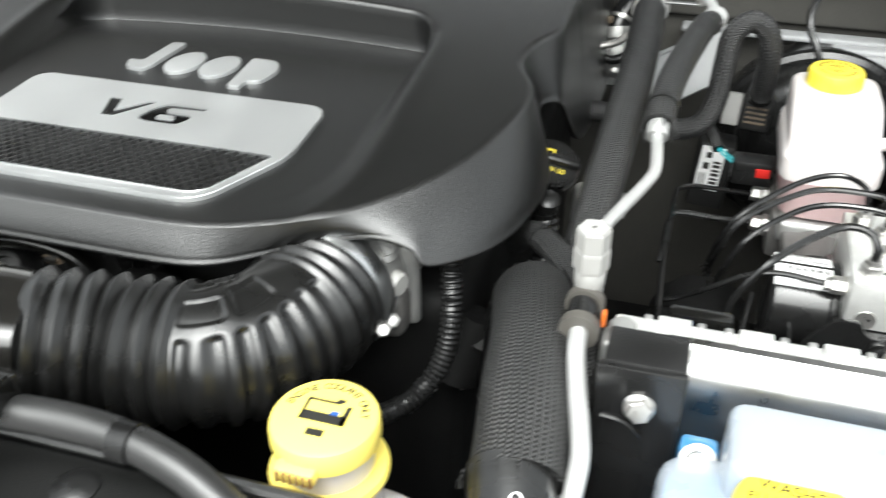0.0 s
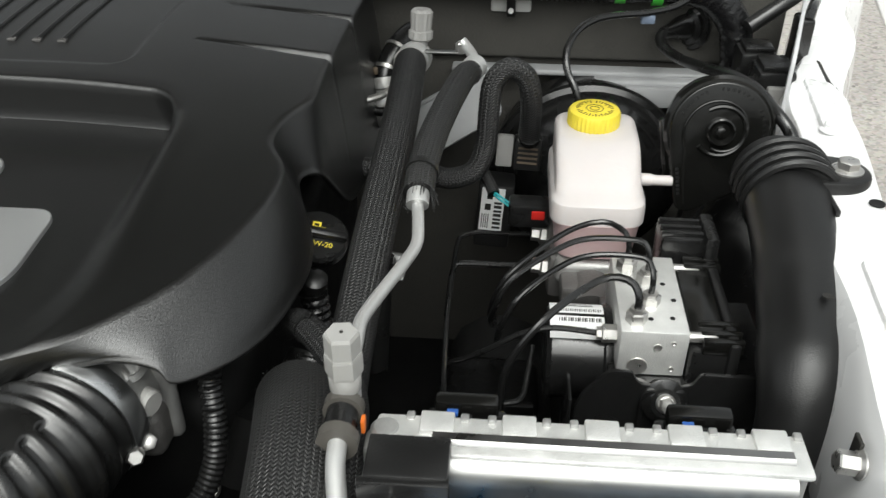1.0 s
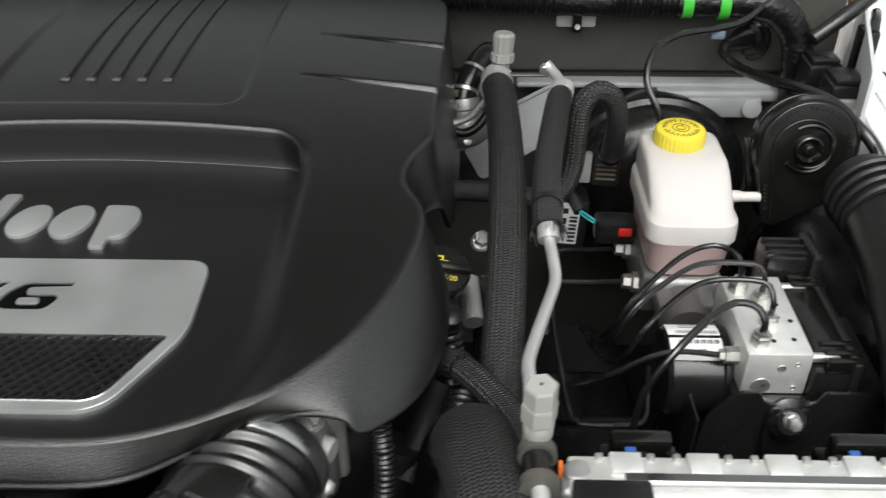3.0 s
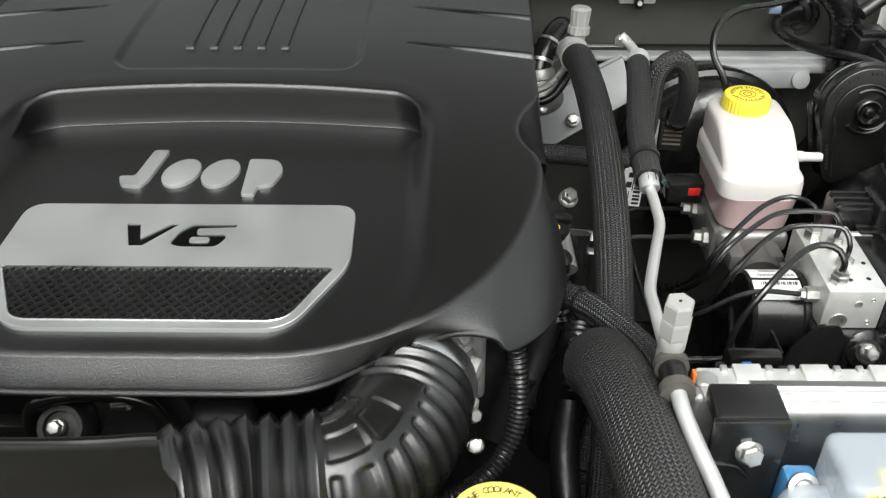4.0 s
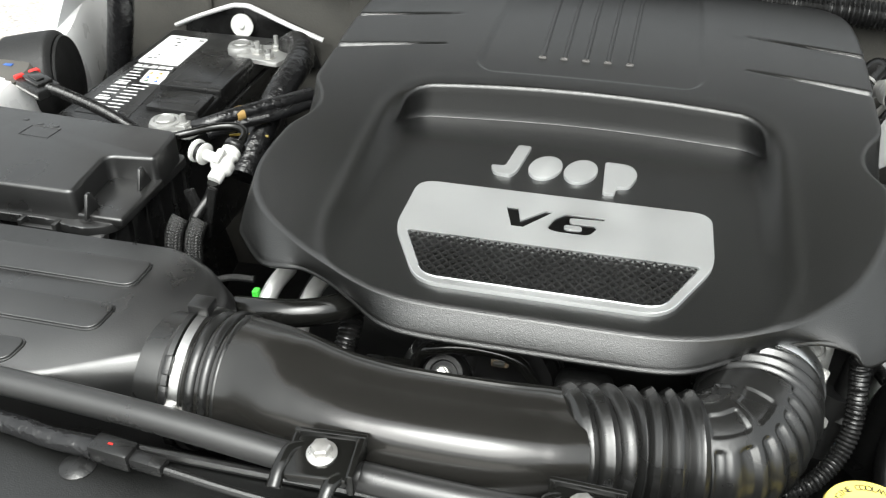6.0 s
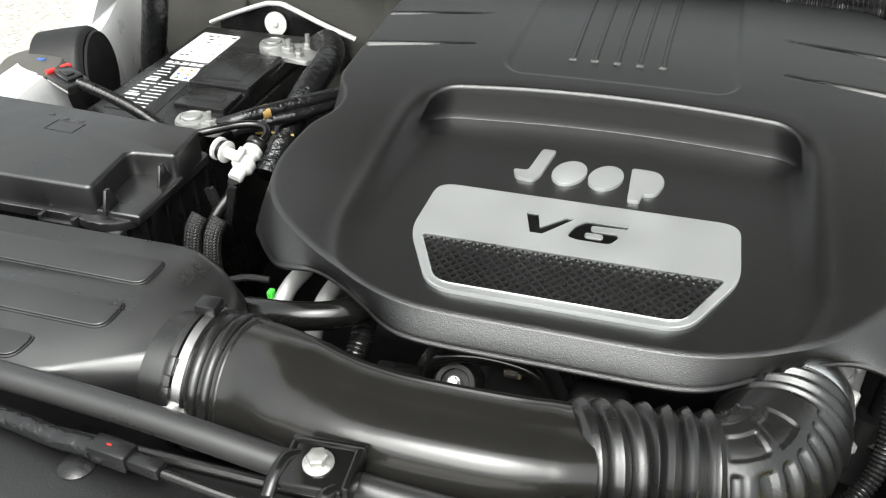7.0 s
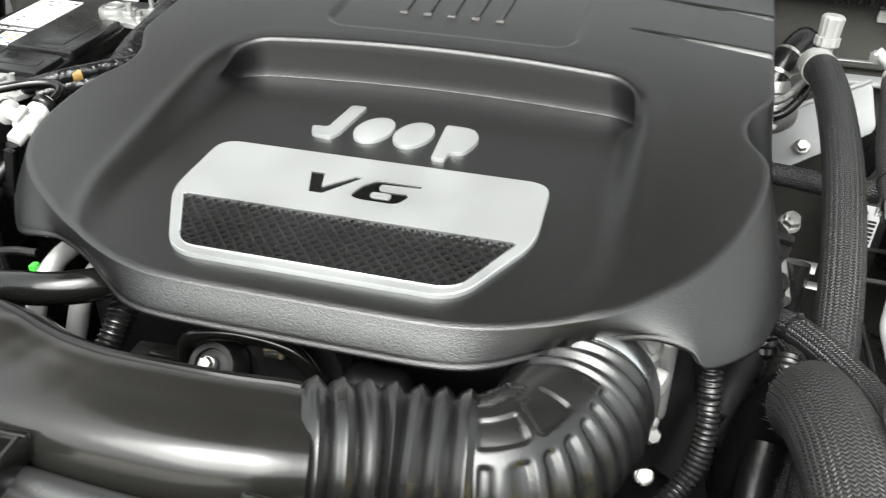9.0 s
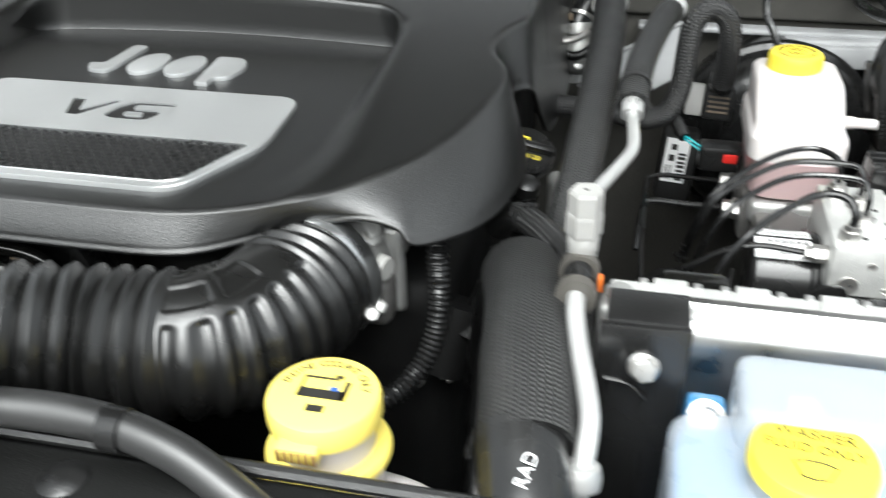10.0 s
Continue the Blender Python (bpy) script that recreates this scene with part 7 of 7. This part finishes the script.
def left_wiring():
    line_thing("battery_cable", [(-0.450, 0.520, 1.073), (-0.425, 0.500, 1.090), (-0.400, 0.455, 1.098), (-0.385, 0.400, 1.100), (-0.388, 0.350, 1.088), (-0.395, 0.30, 1.060), (-0.40, 0.24, 1.02)], 0.018, TAPE, "thick shiny tape-wrapped battery cable", "cable", 20)
    line_thing("battery_cable", [(-0.456, 0.243, 1.080), (-0.438, 0.245, 1.086), (-0.420, 0.258, 1.090), (-0.388, 0.290, 1.092), (-0.366, 0.314, 1.092), (-0.345, 0.345, 1.090)], 0.0085, TAPE, "black taped cable to the front terminal", "cable", 14)
    line_thing("battery_cable", [(-0.440, 0.240, 1.074), (-0.420, 0.255, 1.078), (-0.400, 0.272, 1.080), (-0.378, 0.290, 1.081), (-0.360, 0.314, 1.081), (-0.343, 0.345, 1.080)], 0.008, TAPE, "black taped cable to the front terminal", "cable", 14)
    t = thing("tape_mark", (-0.407, 0.317, 1.09), "tan tape band round the battery cable", "tape")
    part("band", sweep([(-0.4125, 0.2655, 1.0895), (-0.4055, 0.2725, 1.0902)], 0.0094, 16, straight=True), base_mat("tan_tape", (0.30, 0.19, 0.06), 0.4), t)
    for i, mat in enumerate((DULLYELLOW, DULLYELLOW, DULLGREEN)):
        line_thing("thin_wire", [(-0.425, 0.268 - 0.004 * i, 1.060 - 0.008 * i), (-0.405, 0.272 - 0.004 * i, 1.062 - 0.008 * i), (-0.38, 0.28, 1.058 - 0.008 * i)], 0.0016, mat, "thin yellow wire beside the battery" if i < 2 else "thin green wire beside the battery", "wire", 8)
    v = thing("purge_valve", (-0.37, 0.12, 1.06), "white plastic quick-connect valve with ribbed rings", "valve")
    m = axis((-0.361, 0.150, 1.108), (-0.10, -0.70, -0.30))
    part("barrel", lathe([(0.0059, -0.012), (0.0059, 0.0), (0.0105, 0.001), (0.0109, 0.003), (0.0109, 0.008), (0.0088, 0.010), (0.0088, 0.017), (0.0118, 0.018), (0.0122, 0.020), (0.0122, 0.027), (0.0105, 0.029), (0.0080, 0.031), (0.0080, 0.041), (0.0067, 0.043)], 28, m), WHITEPLASTIC, v)
    part("clip_ring", lathe([(0.0110, -0.009), (0.0115, -0.008), (0.0115, -0.003), (0.0110, -0.002)], 28, m), BLACK, v, "black clip ring")
    part("latch", block((-0.004, 0.012, 0.012), (0.004, 0.0175, 0.030), 0.0015, m=m), WHITEPLASTIC, v)
    arm = axis((-0.397, 0.140, 1.108), (0.90, -0.25, -0.12))
    part("side_arm", lathe([(0.0062, 0.004), (0.0062, 0.034)], 24, arm), WHITEPLASTIC, v)
    part("side_cap", lathe([(0.010, -0.003), (0.0128, -0.002), (0.0128, 0.001), (0.0095, 0.002), (0.0090, 0.008), (0.0122, 0.009), (0.0122, 0.011), (0.007, 0.012)], 28, arm), WHITEPLASTIC, v)
    part("side_clip", lathe([(0.0092, 0.0025), (0.0108, 0.0030), (0.0108, 0.0070), (0.0092, 0.0075)], 28, arm), BLACK, v, "black seal ring")
    line_thing("vapour_tube", [(-0.475, 0.150, 1.100), (-0.427, 0.158, 1.114), (-0.395, 0.180, 1.117), (-0.374, 0.187, 1.117), (-0.360, 0.181, 1.116), (-0.356, 0.168, 1.113), (-0.360, 0.152, 1.109)], 0.0045, GLOSS, "glossy black bent vapour tube", "tube", 12)
    line_thing("vapour_tube", [(-0.3670, 0.109, 1.090), (-0.372, 0.108, 1.074), (-0.385, 0.085, 1.05), (-0.39, 0.06, 1.0)], 0.006, BLACK, "black tube below the white valve", "tube", 12)
    c = thing("tube_bracket", (-0.375, 0.09, 1.03), "black plastic bracket with long tongues", "bracket")
    part("tongue", block((-0.005, -0.003, -0.045), (0.005, 0.003, 0.020), 0.002, m=Matrix.Translation((-0.368, 0.100, 1.070)) @ Matrix.Rotation(radians(14), 4, 'Y')), BLACK, c)
    part("tongue", block((-0.006, -0.003, -0.03), (0.006, 0.003, 0.018), 0.002, m=Matrix.Translation((-0.385, 0.098, 1.068)) @ Matrix.Rotation(radians(-18), 4, 'Y')), BLACK, c)
    for x in (-0.397, -0.374):
        line_thing("sleeved_wire", [(x + 0.004, 0.078, 1.062), (x, 0.068, 1.050), (x - 0.001, 0.060, 1.025), (x + 0.001, 0.056, 0.98), (x + 0.01, 0.05, 0.92)], 0.0095, BRAID, "woven black wiring sleeve beside the fuse box", "harness", 18)
    for x in (-0.262, -0.222):
        line_thing("coolant_pipe", [(x + 0.006, 0.035, 1.05), (x, 0.010, 1.045), (x - 0.004, -0.012, 1.030), (x - 0.006, -0.03, 1.0)], 0.0085, ALU, "pale aluminium pipe below the cover", "pipe", 18)
    line_thing("breather_hose", [(-0.265, -0.062, 1.07), (-0.236, -0.069, 1.078), (-0.206, -0.069, 1.082), (-0.18, -0.058, 1.082), (-0.161, -0.036, 1.08), (-0.141, -0.001, 1.082)], 0.0125, GLOSS, "glossy black breather hose under the cover", "hose", 20)
    corrugated("wire_conduit", [(-0.170, -0.02, 1.06), (-0.168, -0.045, 1.045), (-0.172, -0.07, 1.02), (-0.18, -0.08, 0.98)], 0.010, "black corrugated conduit below the cover", material=RUBBER)
    gc = thing("green_clip", (-0.275, 0.005, 1.03), "small bright green wiring clip", "clip")
    part("body", block((-0.280, -0.004, 1.025), (-0.274, 0.004, 1.045), 0.001), GREEN, gc)
    line_thing("thin_wire", [(-0.34, 0.0, 1.04), (-0.31, 0.012, 1.045), (-0.285, 0.015, 1.045)], 0.0035, BRAIDFINE, "thin speckled wiring sleeve", "wire", 8)


def under_cover():
    """Front of the engine below the cover: pulley cover, bracket, bolt."""
    ob = thing("pulley_cover", (-0.03, -0.07, 0.98), "glossy black timing cover with a bolt and slot", "timing cover")
    m = frame3((-0.045, -0.064, 1.015), (1, 0, 0), (0, -0.90, 0.42))
    part("housing", lathe([(0.075, -0.04), (0.074, -0.004), (0.068, 0.004), (0.040, 0.006), (0.036, 0.002), (0.012, 0.003)], 56, m), PAINTBLACK, ob)
    part("rim", lathe([(0.052, 0.004), (0.050, 0.009), (0.046, 0.009), (0.044, 0.003)], 56, m), PAINTBLACK, ob)
    part("slot_cup", block((-0.033, -0.077, 1.064), (-0.018, -0.064, 1.072), 0.002), DIMBROWN, ob, "copper-coloured metal slot")
    part("slot_tongue", block((-0.031, -0.0795, 1.067), (-0.021, -0.074, 1.071), 0.0015), POLISH, ob)
    part("casting", block((0.02, -0.080, 0.98), (0.070, -0.050, 1.060), 0.012, 3), DARK, ob, "dark casting")
    bs = axis((-0.072, -0.080, 1.050), (0, -0.75, 0.66))
    part("bolt_boss", lathe([(0.020, -0.02), (0.019, -0.002), (0.0165, 0.002), (0.0125, 0.002), (0.0115, -0.001), (0.004, 0.001)], 36, bs), MATT, ob, "black boss round the bolt")
    part("curved_rib", sweep([(-0.100, -0.070, 1.035), (-0.092, -0.075, 1.064), (-0.072, -0.076, 1.076), (-0.045, -0.074, 1.078), (-0.012, -0.072, 1.070), (0.006, -0.072, 1.045)], 0.0055, 14, 0.004), GLOSS, ob)
    part("arm", block((-0.130, -0.075, 1.025), (-0.095, -0.060, 1.045), 0.004, m=None), GLOSS, ob)
    bolt("timing_bolt", (-0.072, -0.083, 1.054), (0, -0.75, 0.66), 0.0046, 0.006, 1.4, "silver bolt on the timing cover")
    tagged(part("fan_shroud", block((-0.30, -0.235, 0.62), (0.36, -0.215, 1.045), 0.008), MATT), "matt black radiator fan shroud", "fan shroud")
    s = thing("wire_plug", (-0.13, -0.06, 1.02), "black wiring plug with red marks", "connector")
    part("body", block((-0.150, -0.070, 1.018), (-0.115, -0.050, 1.034), 0.003), BLACK, s)
    for x in (-0.145, -0.122):
        part("red_mark", block((x, -0.0715, 1.028), (x + 0.004, -0.069, 1.032), 0.0006), RED, s)


def left_fender_items():
    side = thing("fender_brace", (-0.76, 0.47, 1.0), "grey painted inner fender brace with an oval hole", "panel")
    m = frame3((-0.776, 0.467, 1.035), (-0.25, 0.97, 0), (0.97, 0.25, 0))
    outer = rounded([(-0.07, -0.12), (0.20, -0.12), (0.20, 0.10), (0.02, 0.10), (-0.05, 0.06)], 0.02, 5)
    part("sheet", prism(outer, 0, 0.005, 0.001, m=m), PRIMER, side)
    hole = [(0.045 + 0.018 * math.cos(t), 0.030 + 0.026 * math.sin(t)) for t in [2 * math.pi * k / 28 for k in range(28)]]
    part("hole_rim", sweep([m @ Vector((x, y, 0.005)) for x, y in hole + hole[:2]], 0.0028, 8, straight=True), PRIMER, side)
    part("hole", prism(hole, 0.004, 0.0056, 0, m=m), MATT, side, "dark oval hole")
    va = thing("vapour_canister", (-0.73, 0.33, 1.0), "black rounded plastic canister by the fender", "canister")
    part("shell", sweep([(-0.782, 0.356, 1.052), (-0.748, 0.368, 1.057), (-0.716, 0.378, 1.061)], lambda s: 0.066 - 0.008 * min(1.0, max(0.0, (s - 0.060) / 0.010)) ** 2, 48, 0.003), MATT, va)
    part("end_disc", lathe([(0.058, 0), (0.056, 0.003), (0.020, 0.005), (0.002, 0.005)], 48, axis((-0.716, 0.378, 1.061), (0.95, 0.30, 0.07))), MATT, va)
    se = thing("pressure_sensor", (-0.70, 0.27, 1.09), "dark grey round sensor with a black plug", "sensor")
    part("disc", lathe([(0.040, -0.03), (0.042, -0.01), (0.042, 0.0), (0.038, 0.004), (0.005, 0.006)], 40, axis((-0.760, 0.300, 1.098), (0.05, -0.1, 1))), base_clip, se)
    part("mark", block((-0.756, 0.305, 1.1035), (-0.744, 0.311, 1.1047), 0.0003), BLUE, se, "small blue mark")
    pm = frame3((-0.684, 0.274, 1.098), (0.88, -0.47, 0), (0.05, -0.1, 1))
    plug = part("plug", block((-0.032, -0.016, -0.010), (0.028, 0.016, 0.004), 0.003, m=pm), BLACK, se)
    part("lever", block((-0.022, -0.010, 0.003), (0.020, 0.012, 0.010), 0.003, 2, m=pm), GLOSS, plug)
    part("lever_slot", block((-0.010, -0.006, 0.0095), (0.014, 0.004, 0.0125), 0.001, m=pm), GLOSS, plug)
    part("edge", block((-0.030, -0.0168, -0.006), (0.026, -0.0158, -0.003), 0.0003, 1, m=pm), GREYPLASTIC, plug)
    part("lock", block((-0.030, 0.004, 0.003), (-0.020, 0.016, 0.009), 0.001, m=pm), RED, se, "red lock")
    part("lock", block((-0.036, -0.014, 0.001), (-0.028, -0.002, 0.007), 0.001, m=pm), RED, se, "red lock")
    corrugated("wire_conduit", [(-0.662, 0.266, 1.098), (-0.640, 0.258, 1.098), (-0.590, 0.239, 1.096), (-0.550, 0.222, 1.093), (-0.509, 0.202, 1.088), (-0.480, 0.190, 1.080)], 0.0068, "black corrugated sensor wiring conduit", pitch=0.004)
    line_thing("upright_conduit", [(-0.684, 0.500, 1.28), (-0.690, 0.500, 1.15), (-0.716, 0.502, 1.04), (-0.735, 0.505, 0.95)], 0.019, TAPE, "black taped upright conduit beside the fender brace", "conduit", 24)
    br = thing("corner_brace", (-0.55, 0.63, 1.02), "white painted V-shaped brace on a black plate", "brace")
    part("left_bar", sweep([(-0.676, 0.614, 1.056), (-0.635, 0.611, 1.074), (-0.578, 0.610, 1.095), (-0.562, 0.610, 1.098)], 0.0065, 12, flat=0.6), PAINT, br)
    part("right_bar", sweep([(-0.570, 0.610, 1.0975), (-0.548, 0.610, 1.098), (-0.530, 0.610, 1.092), (-0.479, 0.611, 1.071), (-0.430, 0.614, 1.052)], 0.0065, 12, flat=0.6), PAINT, br)
    part("plate", prism([(-0.67, 1.00), (-0.44, 1.00), (-0.46, 1.062), (-0.550, 1.096), (-0.575, 1.094), (-0.665, 1.055)], 0, 0.004, 0.001, m=Matrix.Translation((0, 0.626, 0)) @ Matrix.Rotation(radians(90), 4, 'X')), PAINTBLACK, br, "black plate")
    part("washer", lathe([(0.0185, 0), (0.0185, 0.0025), (0.006, 0.003), (0.005, 0.006), (0.003, 0.007)], 36, axis((-0.563, 0.615, 1.064), (0, -1, 0.15))), WHITEPLASTIC, br, "round pale washer")


battery()
fuse_box()
air_box()
left_wiring()
under_cover()
left_fender_items()
